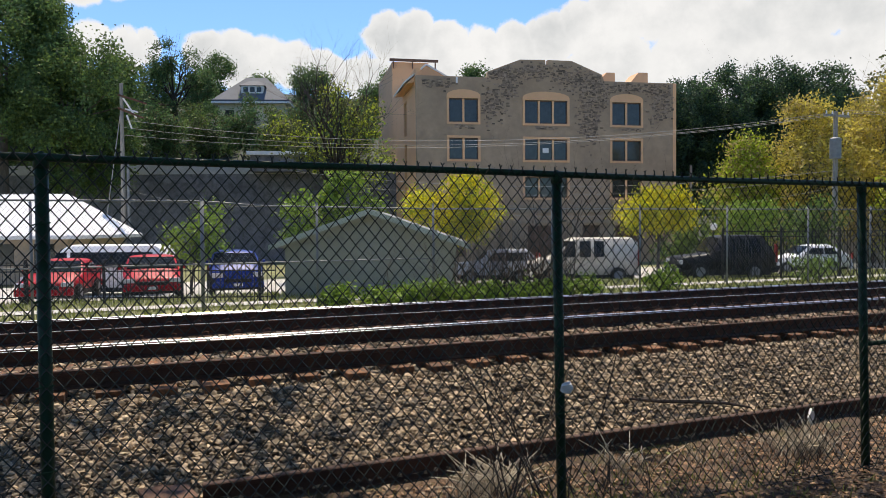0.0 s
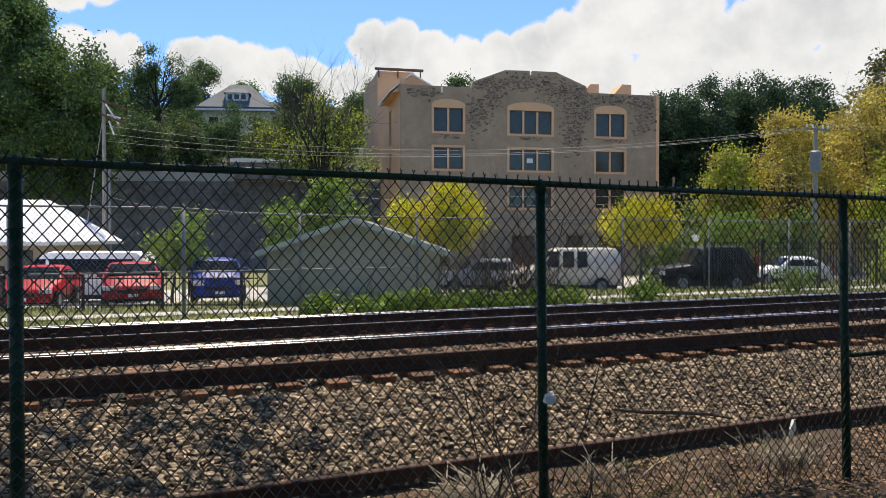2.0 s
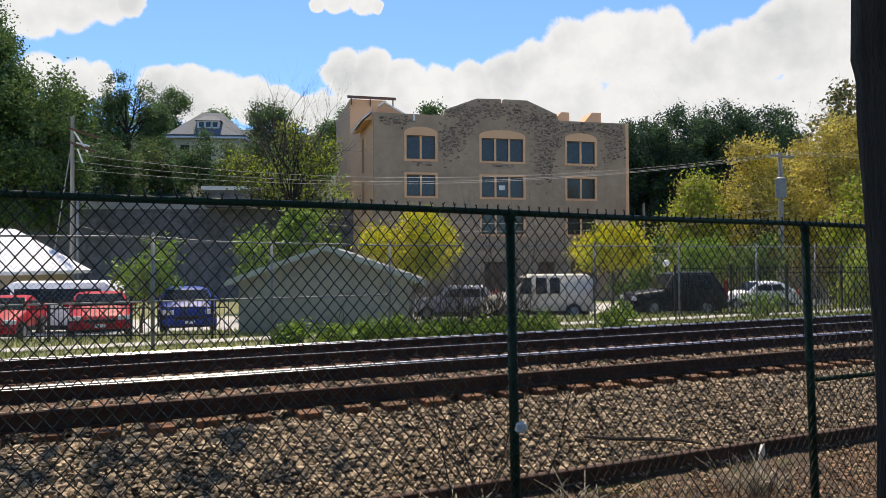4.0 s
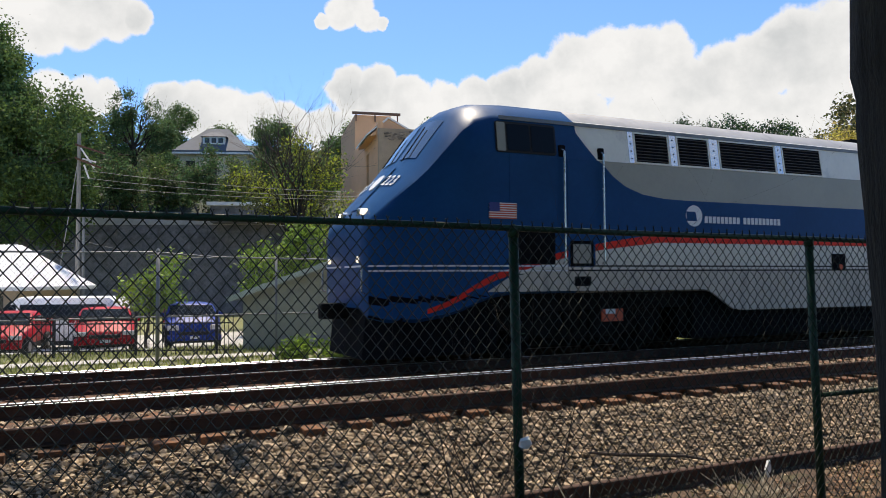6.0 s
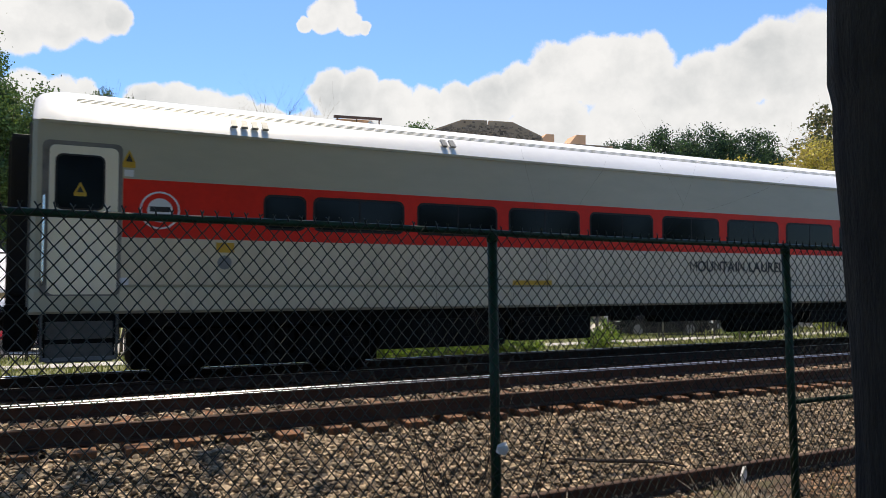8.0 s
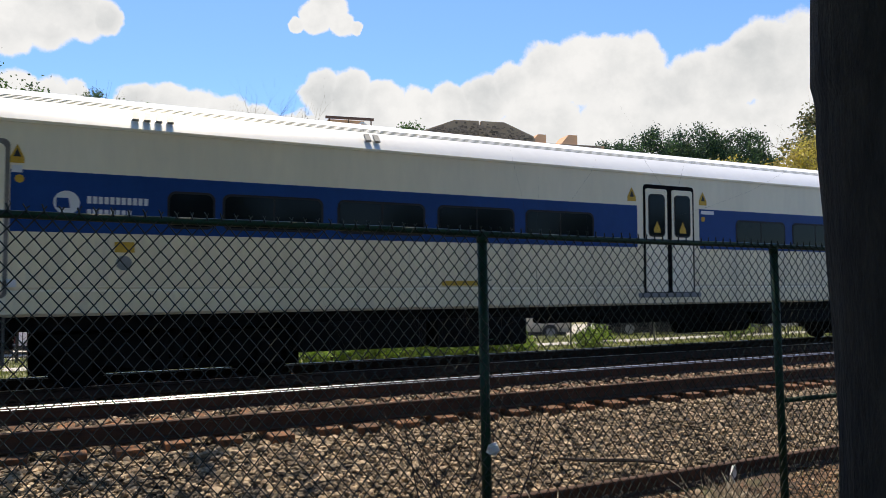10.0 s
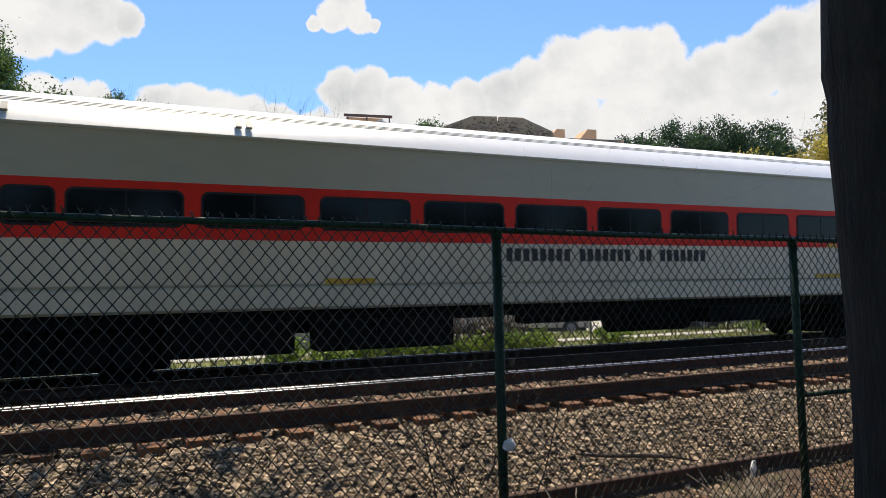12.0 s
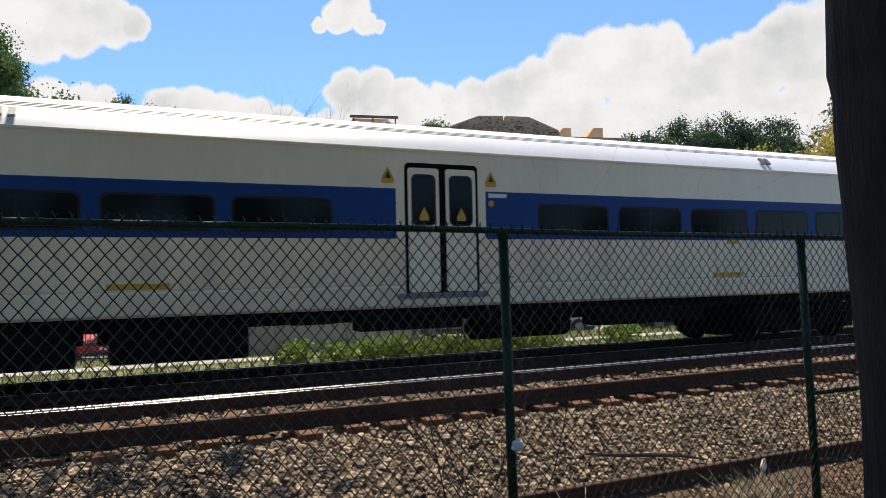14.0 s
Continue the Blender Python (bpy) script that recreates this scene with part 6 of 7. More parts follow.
            part("rim", tubed([(wx, y1 - s * .03, r), (wx, y1 + s * .012, r)], [r * .68, r * .55], 14), M["galv"], t)
    part("chassis", boxed((.2, -hw * .85, .2), (L_ - .2, hw * .85, .45)), M["rubber"], ob)
    tagged(ob, label, "van" if kind in ("van", "cargo") else "car")
    return ob


def build_cars():
    g = ground_z
    car("sedan", pose(0.84, 26.2, g(27), 0, 0, 88), "red", "red sedan parked nose to the iron fence", kind="sedan", W=1.85, H=1.38)
    car("sedan", pose(-2.35, 26.7, g(28), 0, 0, 80), "red", "red sedan parked beside another red car", kind="sedan", W=1.8, H=1.36)
    car("hatchback", pose(3.85, 28.2, g(29), 0, 0, 86), "blue", "blue hatchback parked in the sun", kind="suv", L_=4.3, W=1.95, H=1.57)
    car("passenger_van", pose(-3.6, 36.6, g(36), 0, 0, -24), "white", "long white passenger van with dark windows", kind="van", L_=5.9, W=2.0, H=2.15)
    car("cargo_van", pose(17.05, 29.9, g(30), 0, 0, -21), "beige", "cream cargo van with a dusty flank", kind="cargo", L_=4.85, W=2.0, H=2.02)
    car("off_roader", pose(21.7, 25.6, g(26), 0, 0, -22), "black", "black off-road car with a roof rack", kind="suv", L_=4.1, W=1.9, H=1.86)
    car("sedan", pose(28.9, 27.6, g(27), 0, 0, -24), "white", "white car behind the iron fence", kind="sedan", H=1.4, L_=4.0)
    car("minivan", pose(14.9, 33.6, g(33), 0, 0, -25), "silver", "silver minivan behind bare brambles", kind="suv", L_=4.2, H=1.65)


settle(build_cars)

# ---- fences, poles and wires behind the track ----
M["iron"] = surface("black iron", (0.010, 0.010, 0.011), 0.6, vary=0.2)
M["pole_wood"] = surface("grey utility pole", (0.27, 0.25, 0.22), 0.9, vary=0.25, scale=3, fine=12, bump=0.4, stretch=(3, 3, 0.3))
M["wire"] = surface("overhead wire", (0.30, 0.29, 0.28), 0.6, vary=0.1)


def build_grey_fence():
    f = thing("chain_link_fence")
    y = 18.2
    xs = [-8.9, -5.35, -1.84, 1.67, 4.38, 7.49, 11.12, 14.17, 17.56, 21.09, 24.1, 27.4, 30.8]
    for i, x in enumerate(xs):
        big = abs(x - 1.67) < .1
        p = part("post", tubed([(x, y, .1), (x, y, 2.86 if big else 2.76)], .045 if big else .03, 10), M["galv"], f, smooth=True)
        part("post_cap", tubed([(x, y, 2.86 if big else 2.76), (x, y, 2.93 if big else 2.82)], [.055 if big else .035, .01], 10), M["galv"], p)
    part("top_rail", tubed([(-8.9, y, 2.80), (1.67, y, 2.82)], .022, 8), M["galv"], f)
    part("top_rail", tubed([(1.67, y, 2.82), (3.0, y, 2.72), (4.38, y, 2.70), (7.49, y, 2.66), (14, y, 2.68), (30.8, y, 2.70)], .019, 8), M["galv"], f)
    part("middle_rail", tubed([(-8.9, y, 1.34), (7.49, y, 1.36)], .018, 8), M["galv"], f)
    chain_link("wire_mesh", -8.9, 30.8, y, .25, 2.80, .105, .0026, M["galv_wire"], f)
    tagged(f, "grey galvanised chain-link fence behind the far track", "fence")


def picket_fence(p0, p1, z0, z1, label):
    m, ln = wall_frame(p0, p1)
    f = thing("iron_fence", m)
    pm = tubed([(0, 0, z0), (0, 0, z1 - .06), (0, 0, z1)], [.012, .012, .002], 4)
    me = bpy.data.meshes.new("picket")
    pm.to_mesh(me)
    pm.free()
    me.materials.append(M["iron"])
    n = int(ln / .125)
    for k in range(n + 1):
        o = new("picket", me)
        o.parent = f
        o.matrix_local = pose(k * ln / n, 0, 0)
    for z in (z0 + .15, z1 - .32, z1 - .12):
        part("fence_rail", boxed((0, -.018, z), (ln, .018, z + .035)), M["iron"], f)
    for k in range(int(ln / 2.3) + 1):
        part("post", boxed((k * 2.3 - .035, -.035, z0 - .2), (k * 2.3 + .035, .035, z1 + .05), .008), M["iron"], f)
    tagged(f, label, "fence")


def utility_pole(name, x, y, h, arms, label, twin=False):
    ob = thing(name, pose(x, y, ground_z(y)))
    part("pole", tubed([(0, 0, -.2), (0, 0, h * .5), (0, 0, h)], [.17, .145, .12], 10), M["pole_wood"], ob)
    if twin:
        part("riser_pipe", tubed([(.32, -.1, 0), (.32, -.1, h * .62)], .10, 8), M["galv"], ob)
    for z, w in arms:
        part("crossarm", boxed((-w, -.2, z), (w * .9, -.08, z + .13), .01), M["pole_wood"], ob)
        for k in (-.85, -.4, .4, .8):
            part("insulator", tubed([(k * w, -.14, z + .13), (k * w, -.14, z + .34)], [.05, .03], 8), M["white_trim"], ob)
    tagged(ob, label, "utility pole")
    return ob


def wires(name, pairs, label):
    ob = thing(name)
    for a, b, sag in pairs:
        pts = []
        for k in range(17):
            u = k / 16
            p = Vector(a).lerp(Vector(b), u)
            p.z -= sag * 4 * u * (1 - u)
            pts.append(tuple(p))
        part("wire", tubed(pts, .010, 4), M["wire"], ob)
    tagged(ob, label, "cable")


def build_lines():
    build_grey_fence()
    picket_fence((-6.9, 26.9), (4.1, 22.2), .05, 1.30, "low black iron picket fence by the parked cars")
    picket_fence((21.6, 22.6), (29.5, 19.3), .05, 2.10, "tall black iron picket fence on the grass bank")
    p = utility_pole("utility_pole", .1, 54.4, 12.9, [], "grey timber utility pole with leaning crossarms", True)
    for z, w, tilt in ((12.0, .9, 18), (11.1, .8, 22)):
        o = part("crossarm", boxed((-.2, -.2, 0), (w * 2, -.08, .13), .01), M["rust"], p)
        o.matrix_local = pose(0, 0, z, 0, tilt, -25)
    for a, b in (((.1, -.1, 11.9), (.9, -.3, 10.6)), ((.2, -.1, 11.2), (1.0, -.3, 11.0)), ((.3, -.1, 10.8), (.6, -.2, 9.9))):
        part("strut", tubed([a, b], .06, 6), M["white_trim"], p)
    part("guy_wire", tubed([(0, 0, 11.5), (-1.6, .5, 0)], .03, 4), M["wire"], p)
    q = utility_pole("utility_pole", 39.5, 32.15, 9.6, [(9.25, 1.1)], "timber utility pole carrying a grey transformer")
    part("transformer", tubed([(-.42, -.35, 6.7), (-.42, -.35, 6.75), (-.42, -.35, 7.9), (-.42, -.35, 7.98)], [.28, .32, .32, .2], 16), M["galv"], q, "grey drum transformer")
    for z in (6.9, 7.7):
        part("bracket", boxed((-.25, -.3, z), (.05, -.05, z + .08)), M["galv"], q)
    wires("power_line", [((38.6, 32.2, 8.95), (0.3, 54.2, 9.6), 1.5), ((39.3, 32.0, 8.95), (0.2, 54.2, 9.1), 1.5), ((40.2, 31.7, 9.0), (0.2, 54.2, 8.6), 1.4), ((39.5, 32, 5.6), (10.0, 48.0, 6.0), 1.0), ((39.5, 32, 5.2), (12.0, 48.0, 5.2), .9), ((39.5, 32, 9.2), (75, 12, 9.4), .9), ((40.2, 31.7, 9.0), (75, 11.4, 9.2), .9)], "thin grey overhead wires sagging between poles")
    wires("service_line", [((39.5, 32, 4.6), (18.5, 43.0, 3.4), 1.0), ((.2, 54.3, 5.0), (8.6, 40, 3.6), .5)], "thin drooping service wire")
    s = utility_pole("utility_pole", 53.2, 60.0, 9.5, [], "distant bare pole among trees")
    lamp = thing("street_lamp", pose(29.0, 31.0, ground_z(31)))
    part("pole", tubed([(0, 0, 0), (0, 0, 2.5)], [.06, .045], 8), M["iron"], lamp)
    part("globe", tubed([(0, 0, 2.42), (0, 0, 2.5), (0, 0, 2.62), (0, 0, 2.75), (0, 0, 2.8)], [.08, .16, .2, .15, .04], 14), M["white_trim"], lamp, "white globe shade")
    tagged(lamp, "small street lamp with a white globe", "street lamp")


settle(build_lines)


# ---- trees and shrubs ----
def build_plants():
    rng = random.Random(21)
    # dark wood on the slope, left of the house
    big = [(-15, 72, 7, 17), (-8.5, 68, 5.5, 18), (-3.6, 66, 4, 16), (-1.2, 70, 6, 11), (-22, 76, 8, 17), (-30, 84, 8, 18), (-5.5, 76, 8, 16)]
    for i, (x, y, z, h) in enumerate(big):
        bl = [(rng.uniform(-1.6, 1.6), rng.uniform(-1.5, 1.5), h * k, h * .22 * w, h * .22 * w, h * .17) for k, w in ((.30, 1.0), (.45, 1.15), (.6, 1.05), (.75, .85), (.9, .5))]
        # mid-green leaves mixed in stand in for sunlit highlights on the crowns
        tree("tree", (x, y, z - 1), h * .4, .35, bl, "dark", 22000, .21, .55, "large dark green broadleaf tree on the slope", 100 + i, 26, 5, 1, ("mid", .7), group="wood on the left slope")
    # open-crowned tree in front of the sky
    tree("tree", (6.2, 95.5, 13), 5.5, .35, [(-3.0, 0, 7.2, 1.9, 1.8, 1.5), (0, 0, 10.3, 2.6, 2.2, 1.7), (2.8, 0, 8.6, 1.7, 1.6, 1.5), (-1.6, 0, 9.2, 1.6, 1.5, 1.2), (3.4, 0, 6.4, 1.4, 1.3, 1.0), (-3.4, 0, 4.4, 1.6, 1.5, 1.8), (1.2, 0, 4.0, 2.0, 1.6, 1.7)], "dark", 9000, .21, .36, "open-crowned tree with visible limbs against the sky", 131, 15, 10, 2, ("olive", .3), "bark_dark")
    tree("tree", (14.2, 118, 15.2), 4, .25, [(0, 0, 6.2, 2.2, 2, 1.6), (2, 0, 5.6, 1.8, 1.6, 1.2)], "dark", 1200, .45, .5, "small dark tree beside the hillside house", 132, 10, 4, 1)
    # scrub along the top of the retaining wall
    for i in range(17):
        x = -16 + i * 2.35 + rng.uniform(-.6, .6)
        y = 86 - 0.43 * (x + 11) + rng.uniform(3, 9)
        h = rng.uniform(6.4, 8.4) if x > 2 else rng.uniform(5, 8)
        shrub("shrub", (x, y, 8.6), [(0, 0, h * .35, 2.2, 1.8, h * .35), (rng.uniform(-1, 1), 0, h * .62, 1.6, 1.5, h * .32)], "mid" if i % 3 == 1 else "dark", 3600, .24, .45, "leafy green scrub above the retaining wall", 150 + i, 14, ("olive", .3))
    # wood closing the hilltop
    for i in range(16):
        x, t = -34 + i * 5.6 + rng.uniform(-1.5, 1.5), rng.uniform(28, 52)
        y = 87 - 0.43 * (x + 11) + t
        if 8 < x < 28 and y < 124:
            y += 18
            t += 18
        h = rng.uniform(6.5, 9.5)
        tree("tree", (x, y, 8.0 + .27 * t - 1.2), h * .4, .3, [(rng.uniform(-1, 1), 0, h * k, h * .32, h * .3, h * .2) for k in (.25, .5, .78)], "dark", 8000, .29, .6, "dark tree in the hilltop wood", 170 + i, 22, 3, 1, ("mid", .3), group="hilltop wood")
    # budding tree with a bare top
    bt = tree("tree", (13.9, 50.7, -.5), 6.8, .28, [(0, 0, 8.6, 2.5, 2.2, 2.0), (-2.6, 0, 8.2, 1.5, 1.4, 1.0), (1.7, 0, 10.4, 1.5, 1.4, 1.7), (-.4, 0, 11.2, 1.4, 1.3, 1.2), (2.2, 0, 7.6, 1.4, 1.2, 1.6), (-3.4, 0, 9.5, 1.2, 1.0, .7)], "olive", 4800, .17, .42, "budding tree with bare top twigs and yellow-green leaves", 201, 20, 14, 3, ("lime", .55), "bark_dark")
    bm, tips, r = bmesh.new(), [], random.Random(8)
    for k in range(24):
        limb(bm, r, (r.uniform(-1.6, 1.6), r.uniform(-.6, .6), r.uniform(8.5, 10.8)), Vector((r.gauss(0, .8), r.gauss(0, .3), 1)), r.uniform(2.2, 3.8), .05, 2, tips, .45, 3, .2)
    part("bare_twig", bm, M["twig_dark"], bt)["kind"] = "stuff"
    tree("tree", (17.2, 62, 0), 7, .3, [(0, 0, 8.5, 2.4, 2, 3.4), (1.0, 0, 11.0, 1.8, 1.6, 2.0)], "dark", 2600, .34, .45, "dark tree beside the peach wall", 205, 14, 5, 1, ("lime", .25))
    # bright shrubs and small yellow trees round the car park
    shrub("shrub", (10.3, 39.2, -.5), [(-1.3, 0, 3.2, 1.3, 1.2, 1.5), (.9, 0, 4.2, 1.5, 1.3, 1.5), (2.0, 0, 2.9, 1.0, 1.0, 1.4)], "fresh", 4200, .2, .3, "bright green leafy shrub", 211, 18, ("mid", .5))
    yel = [(14.6, 33.0, -.3, [(-1.3, 0, 3.4, 1.2, 1.0, .85), (.3, 0, 4.2, 1.6, 1.1, .9), (1.5, 0, 3.4, 1.1, .9, .8), (-.2, 0, 3.0, 1.5, 1.0, .9), (.9, 0, 2.6, 1.1, .9, .7)]), (26.3, 32.2, -.3, [(-1.3, 0, 3.2, 1.1, 1.0, .65), (.2, 0, 3.95, 1.5, 1.0, .7), (1.5, 0, 3.2, 1.05, .9, .65), (.1, 0, 3.0, 1.3, 1.0, .6)])]
    for i, (x, y, z, bl) in enumerate(yel):
        tree("tree", (x, y, z), 2.0, .09, bl, "yellow", 9500, .12, .26, "small ornamental tree in yellow spring leaf", 220 + i, 22, 7, 2, ("lime", .55), group="yellow trees by the car park")
    tree("tree", (2.4, 30.5, -.1), 1.2, .05, [(-.3, 0, 2.0, .6, .5, .8), (.6, 0, 2.7, .6, .5, .8), (.5, 0, 1.6, .6, .5, .6)], "fresh", 1500, .15, .25, "thin young tree with pale green leaves", 230, 12, 5, 2)
    # dark wood behind the building
    for i, (x, y, h) in enumerate([(60, 76, 18), (64, 72, 19), (68.5, 70, 20.5), (73, 68, 21), (77.5, 65, 20), (82, 66, 18), (70, 80, 19), (58, 82, 17), (88, 60, 18), (95, 56, 18), (66, 74, 18.6), (75.5, 72, 20), (79.5, 70, 19)]):
        bl = [(rng.uniform(-1, 1), 0, h * k, h * .24 * w, h * .24 * w, h * .16) for k, w in ((.22, 1.0), (.4, 1.15), (.58, 1.2), (.74, 1.1), (.85, .85))]
        tree("tree", (x, y, 1.2), h * .35, .4, bl, "deep", 26000, .25, .45, "dense dark green tree behind the building", 240 + i, 64, 4, 1, ("dark", .5), "bark_dark", group="dark wood behind the building")
    # golden trees at the far end
    gold = [(43.5, 37.0, 11.0, "gold"), (48.0, 34.8, 12.0, "gold"), (40.0, 39.5, 8.2, "lime"), (52.5, 32.5, 12.5, "ochre"), (46.0, 31.0, 7.5, "lime"), (57, 30, 12.5, "gold"), (50.5, 38.0, 12.8, "gold")]
    for i, (x, y, h, mt) in enumerate(gold):
        bl = [(rng.uniform(-.8, .8), rng.uniform(-.8, .8), h * k, h * .26 * w, h * .24 * w, h * .15) for k, w in ((.25, .9), (.42, 1.15), (.58, 1.1), (.74, .9), (.9, .55))]
        tree("tree", (x, y, -.4), h * .38, .2, bl, mt, 10000, .19, .45, "broad tree in golden green spring leaf", 260 + i, 18, 7, 2, ("ochre" if mt != "ochre" else "gold", .5), group="golden trees at the car park's end")
    tree("tree", (62.5, 44.5, .4), 11.5, .25, [(-1.2, 0, 14.6, 1.7, 1.5, 1.4), (1.2, 0, 16.8, 1.5, 1.4, 1.4), (.4, 0, 12.6, 2.2, 2, 1.6), (2.6, 0, 15, 1.5, 1.3, 1.5)], "olive", 1700, .36, .5, "tall thin-crowned tree above the golden trees", 281, 14, 8, 2, ("ochre", .4))
    for i, (x, y, w, h, mt) in enumerate([(33.5, 33.5, 2.4, 4.6, "fresh"), (36.5, 31.5, 2.2, 4.3, "mid"), (31.5, 36, 2.0, 4.5, "mid"), (34.5, 23.0, 1.8, 3.6, "lime"), (37.5, 24.0, 2.2, 4.6, "fresh"), (40.5, 25.5, 2.2, 5.2, "lime"), (42.5, 27.5, 2.2, 6.0, "gold")]):
        shrub("shrub", (x, y, -.1), [(-w * .4, 0, h * .4, w * .6, w * .5, h * .38), (w * .4, 0, h * .55, w * .6, w * .5, h * .38)], mt, 2600, .19, .3, "fresh green shrub behind the car park", 290 + i, 16, ("fresh", .3))
    # low growth along the track edge
    low = [(5.9, 17.0, .8, .35), (6.8, 17.1, .9, .42), (7.9, 16.9, .8, .36), (8.9, 17.2, .9, .34), (10.1, 17.0, .9, .38), (11.2, 17.1, .8, .42), (14.3, 17.3, .6, .52), (4.6, 17.3, .3, .35), (22.2, 18.9, .9, .75)]
    for i, (x, y, w, h) in enumerate(low):
        shrub("weed_clump", (x, y, ground_z(y)), [(-w * .4, 0, h * .6, w * .55, .4, h * .5), (w * .4, 0, h * .7, w * .55, .4, h * .55)], "fresh", 750, .085, .11, "low bright green weeds beside the track", 310 + i, 12, ("mid", .5))


def brambles(name, base, n, h, spread, r0, label, seed, mat="twig_dark", depth=2):
    r = random.Random(seed)
    bm, tips = bmesh.new(), []
    for _ in range(n):
        limb(bm, r, (r.gauss(0, spread), r.gauss(0, .12), 0), Vector((r.gauss(0, .35), r.gauss(0, .1), 1)), h * r.uniform(.35, .6), r0, depth, tips, .5, 3, .1)
    ob = part(name, bm, M[mat])
    ob.matrix_world = pose(*base)
    return tagged(ob, label, "dead plant", kind="stuff")


def build_dead_growth():
    brambles("bramble_thicket", (8.7, 17.7, .15), 75, 2.3, 1.0, .017, "tangle of bare brown brambles by the grey fence", 41, "twig")
    brambles("bramble_thicket", (10.0, 17.6, .15), 34, 2.8, .7, .015, "tall bare stems standing in the verge", 42)
    brambles("bare_sapling", (10.45, 18.0, .3), 2, 5.0, .12, .020, "tall bare sapling beside the grey fence", 43, "twig_dark", 2)
    brambles("bare_sapling", (9.4, 18.1, .3), 1, 5.4, .05, .016, "tall bare sapling beside the grey fence", 44, "twig_dark", 1)
    # thin stems growing through the near fence
    for i, (x, h, n, sp) in enumerate([(2.62, 2.9, 1, .03), (2.5, 1.45, 4, .15), (2.15, .8, 6, .25), (2.3, 3.1, 1, .02), (3.0, .7, 3, .08), (3.8, .55, 4, .3), (4.95, .5, 7, .2)]):
        brambles("dead_stem", (x, FENCE_Y + .12 + .03 * i, .02), n + 2, h, sp + .04, .0062, "thin bare stems leaning on the fence", 60 + i, "twig_dark", 2 if h > 1 else 1)
    # dry grass tufts
    rng = np.random.default_rng(9)
    for x, y, n, h in ((5.45, 4.95, 220, .34), (2.25, 5.0, 200, .26), (2.0, 4.7, 120, .2), (4.4, 5.0, 60, .25), (0.6, 4.7, 50, .2), (3.6, 5.1, 60, .18), (1.2, 4.8, 60, .16), (5.6, 5.1, 60, .2)):
        nn = n
        tufts("dry_grass", x + rng.normal(0, .16, nn), y + rng.normal(0, .12, nn), np.zeros(nn) + .04, rng, .06, h, .004, M["dry_grass"], "bleached dry grass tuft by the disused rail")
    r = random.Random(31)
    for x, y, n in ((2.5, 5.2, 70), (5.42, 4.95, 50), (3.7, 5.2, 16)):
        bm = bmesh.new()
        for _ in range(n):
            a, ln, up = r.uniform(0, math.tau), r.uniform(.15, .42), r.uniform(.1, .9)
            p = Vector((r.gauss(0, .16), r.gauss(0, .07), .06))
            d = Vector((math.cos(a), math.sin(a) * .6, up)).normalized()
            tube(bm, [tuple(p), tuple(p + d * ln * .5 + Vector((0, 0, .02))), tuple(p + d * ln)], [.007, .006, .003], 4)
        ob = part("dry_stalk", bm, M["dry_grass"])
        ob.matrix_world = pose(x, y, .0)
        tagged(ob, "heap of bleached dead stalks by the disused rail", "dead plant", kind="stuff")
    b = part("fallen_branch", tubed([(-.62, .08, .06), (-.3, .02, .05), (.05, -.03, .06), (.4, -.05, .05), (.62, -.16, .03)], [.012, .018, .02, .016, .008], 6), M["twig_dark"])
    b.matrix_world = pose(5.05, 6.0, .25, 0, 4, -8)
    tagged(b, "dark fallen branch lying on the ballast", "branch")
    bag = part("plastic_scrap", loft([[(.03, 0, -.05), (.05, -.02, .0), (.02, -.03, .05), (-.03, -.01, .03), (-.04, 0, -.02)], [(.02, -.03, -.04), (.03, -.06, .0), (.01, -.06, .03), (-.05, -.04, .02), (-.03, -.03, -.03)]], closed=True), M["white_trim"])
    bag.matrix_world = pose(2.60, FENCE_Y - .035, .99)
    tagged(bag, "white scrap of plastic tied to a fence post", "litter")
    tag = part("plastic_scrap", loft([[(.05, 0, -.07), (.06, -.01, .02), (0, -.02, .09), (-.05, -.01, .0)], [(.04, .012, -.06), (.05, .012, .02), (0, .012, .08), (-.04, .012, .0)]], closed=True), M["white_trim"])
    tag.matrix_world = pose(5.3, FENCE_Y + .37, .41, 0, 12, 20)
    tagged(tag, "pale scrap of plastic caught in dry grass", "litter")
    # fallen dry leaves along the fence foot
    rng = np.random.default_rng(17)
    n = 21000
    p = np.c_[rng.uniform(-2.5, 10, n), rng.uniform(3.3, 5.55, n), rng.uniform(.03, .07, n)]
    v, f = leaf_cloud(rng, p, .005, n, .05)
    v[:, 2] = .052 + (v[:, 2] - .03) * .35
    tagged(from_np("leaf_litter", v, f, M["litter"]), "scattered dry leaves and straw on the soil", "leaf litter", kind="stuff")


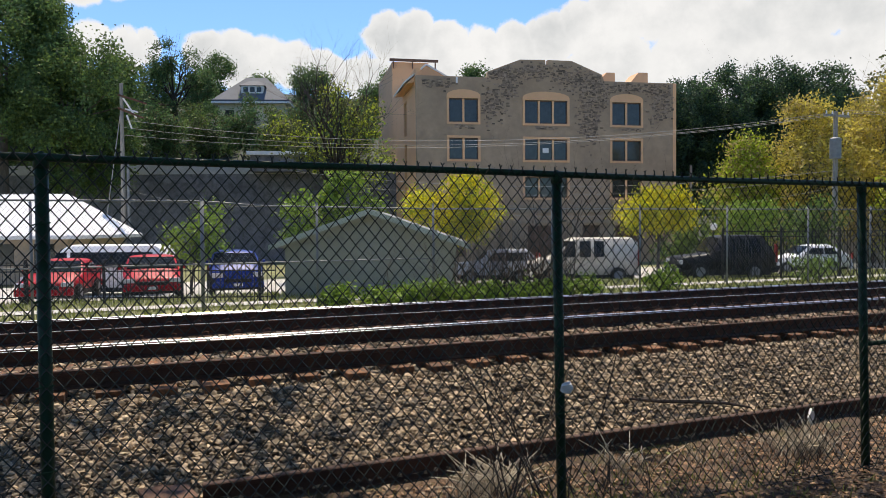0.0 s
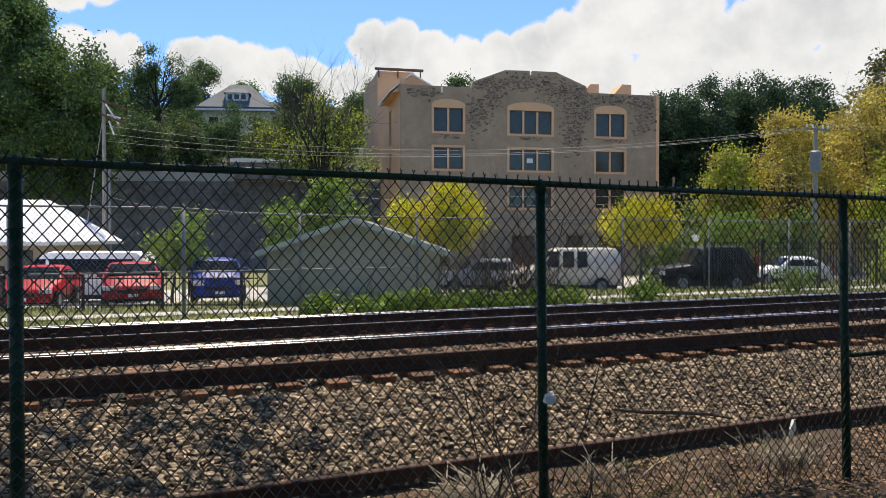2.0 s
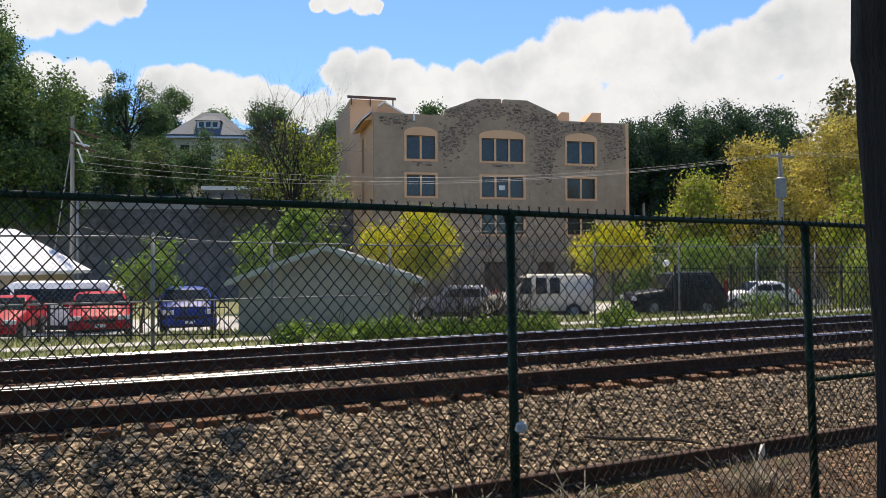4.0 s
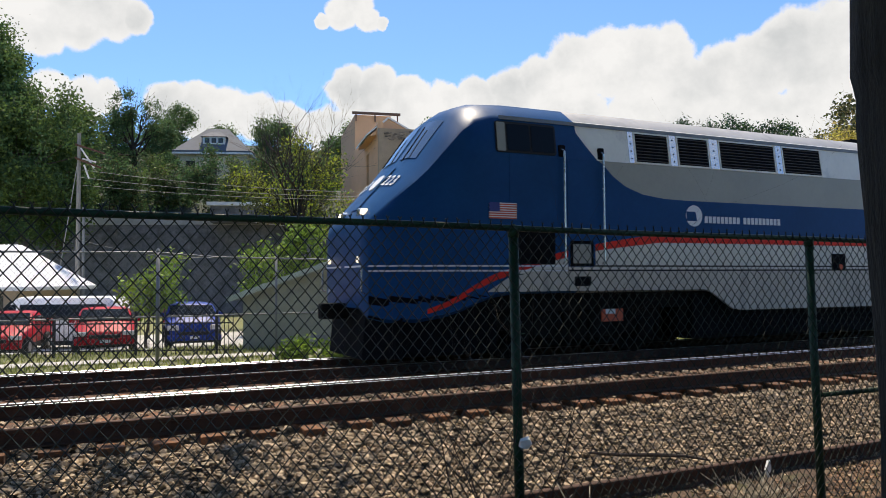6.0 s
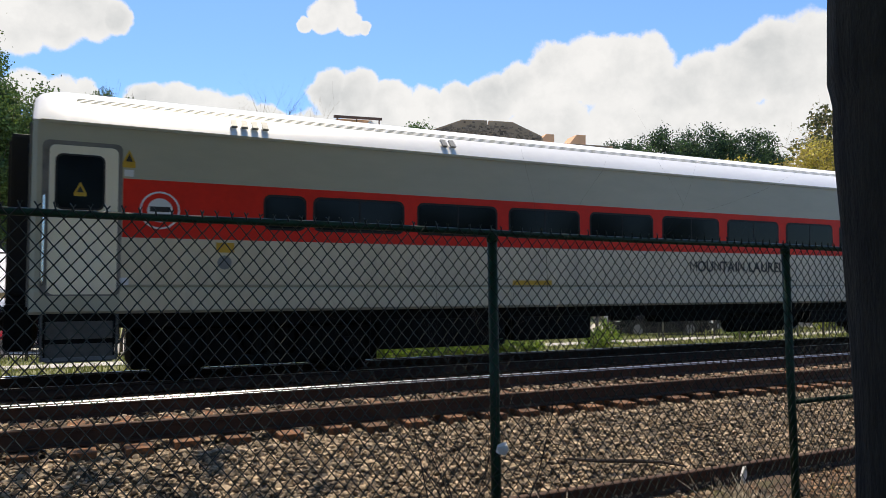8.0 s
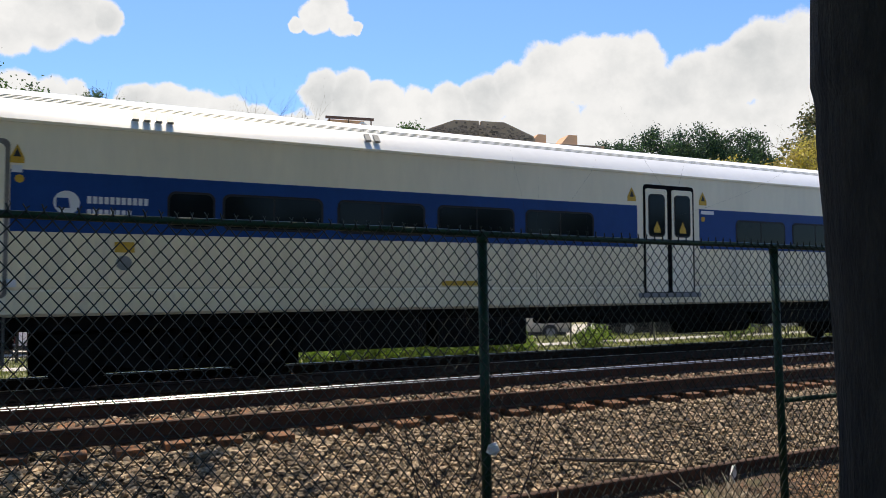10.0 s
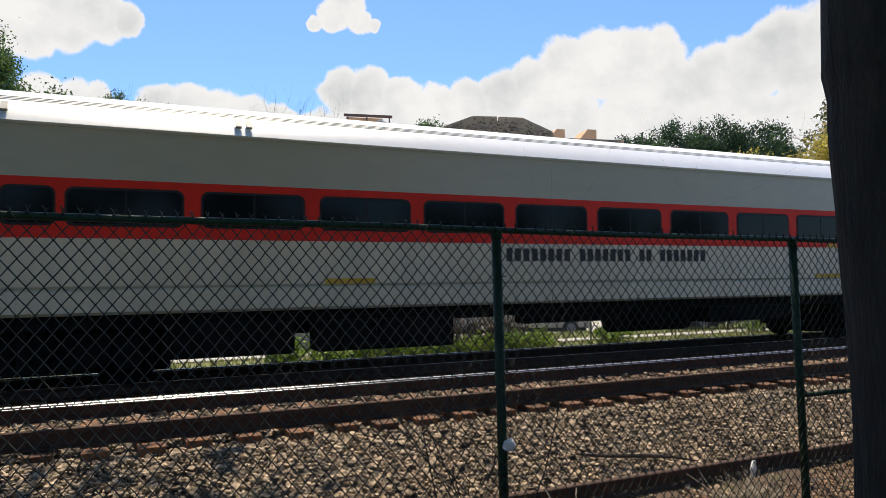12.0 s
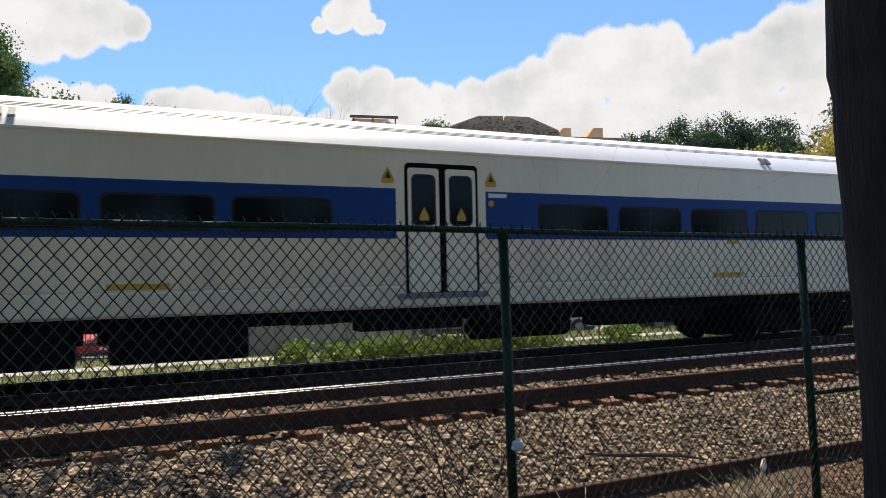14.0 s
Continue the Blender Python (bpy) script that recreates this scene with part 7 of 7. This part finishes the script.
def near_trunk():
    """The furrowed trunk beside the camera."""
    bm = bmesh.new()
    rings = []
    sides, cx, cy = 40, 2.495, 1.50
    for k in range(60):
        z = -.1 + k * .09
        lean = .024 * (2.1 - z)
        r = .225 + .05 * max(0, .5 - z) ** 2 + .012 * math.sin(z * 3.1) + (.02 if z > 2.75 else 0)
        ring = []
        for s in range(sides):
            a = 2 * math.pi * s / sides
            f = 1 + .055 * noise.noise((math.cos(a) * 5, math.sin(a) * 5, z * 1.4)) + .03 * noise.noise((math.cos(a) * 13, math.sin(a) * 13, z * 3.0))
            ring.append(bm.verts.new((cx + lean + r * f * math.cos(a), cy + r * f * math.sin(a), z)))
        rings.append(ring)
    for a, b in zip(rings[:-1], rings[1:]):
        for s in range(sides):
            bm.faces.new((a[s], a[(s + 1) % sides], b[(s + 1) % sides], b[s]))
    ob = thing("tree", pose(0, 0, 0))
    part("trunk", bm, M["bark_dark"], ob, "dark furrowed bark", smooth=True)
    # its crown spreads overhead and behind, out of view
    r, rng = random.Random(5), np.random.default_rng(5)
    bm, bm2, tips = bmesh.new(), bmesh.new(), []
    for k in range(6):
        limb(bm, r, (cx, cy, 5.1), Vector((r.gauss(0, .8), -.6 + r.gauss(0, .4), .8)), 3.0, .10, 2, tips)
    part("limbs", bm, M["bark_dark"], ob)
    for k in range(4):
        limb(bm2, r, (cx, cy, 5.0), Vector((-.5 + .35 * k, .45, 1.9)), 3.0, .10, 2, tips)
    part("limbs", bm2, M["bark_dark"], ob)
    # unseen boughs added above the view to shade the fence and trunk
    bc = clump_centres(rng, [(-6.0, 6.2, 8.6, 3.2, 1.9, 1.2), (-2.5, 6.0, 8.4, 3.0, 2.0, 1.2), (0.5, 5.8, 8.2, 3.0, 2.1, 1.2), (3.5, 5.9, 8.4, 3.0, 2.0, 1.2), (6.0, 5.8, 8.7, 3.0, 2.0, 1.2), (0, 3.2, 8.5, 4.5, 2.0, 1.3), (4.5, 3.0, 8.6, 3.5, 2.0, 1.3), (-4.5, 3.2, 8.8, 3.5, 2.0, 1.3)], 50)
    v, f = leaf_cloud(rng, bc, .42, 26000, .24)
    from_np("boughs", v, f, LEAF["mid"], ob)["kind"] = "stuff"
    # sparse unseen leaves added only to dapple the ballast on the left
    tc = clump_centres(rng, [(-1.6, 9.9, 8.7, 2.6, 1.3, .5), (1.0, 9.9, 8.7, 1.8, 1.2, .5)], 60)
    v, f = leaf_cloud(rng, tc, .35, 620, .22)
    from_np("thin_bough", v, f, LEAF["mid"], ob)["kind"] = "stuff"
    cc = clump_centres(rng, [(cx, cy - 1.5, 8.0, 4.5, 3.0, 2.2), (cx - 4, cy - 3, 7.6, 4, 3.5, 2.0), (cx + 4, cy - 2, 7.8, 4, 3, 2.0), (cx, cy - 5, 7, 5, 3, 2.5)], 60)
    v, f = leaf_cloud(rng, cc, .5, 11000, .26)
    from_np("crown", v, f, LEAF["mid"], ob)
    tagged(ob, "dark furrowed tree trunk close to the camera", "tree")
    # unseen tree row added behind the camera to darken reflections and fill light
    rr = random.Random(77)
    for i in range(13):
        x = -36 + i * 6.0 + rr.uniform(-1.2, 1.2)
        h = rr.uniform(5.2, 6.6)
        tree("tree", (x, -15 - rr.uniform(0, 3), 0), h * .35, .28, [(0, 0, h * k, h * .24, h * .2, h * .16) for k in (.14, .3, .46, .62, .8)], "dark", 5000, .5, .6, "unseen tree added behind the viewpoint to block skylight", 400 + i, 22, 3, 1, None, group="trees behind the viewpoint")


settle(build_plants)
build_dead_growth()
near_trunk()


# ---- what moves ----
def motions():
    times = [0.5 * k for k in range(29)]
    for ob, x in TRAIN:
        walk(ob, [(t, pose(x - 0.25 - train_shift(t), TRACK2_Y, TRACK2_Z)) for t in times])
    # wheels roll with the distance run
    steps = [k / FPS for k in range(int(14 * FPS) + 1)]
    for ws, x, r in WHEELSETS:
        walk(ws, [(t, pose(x, 0, r, 0, -math.degrees(train_shift(t) / r) % 360, 0)) for t in steps])


motions()
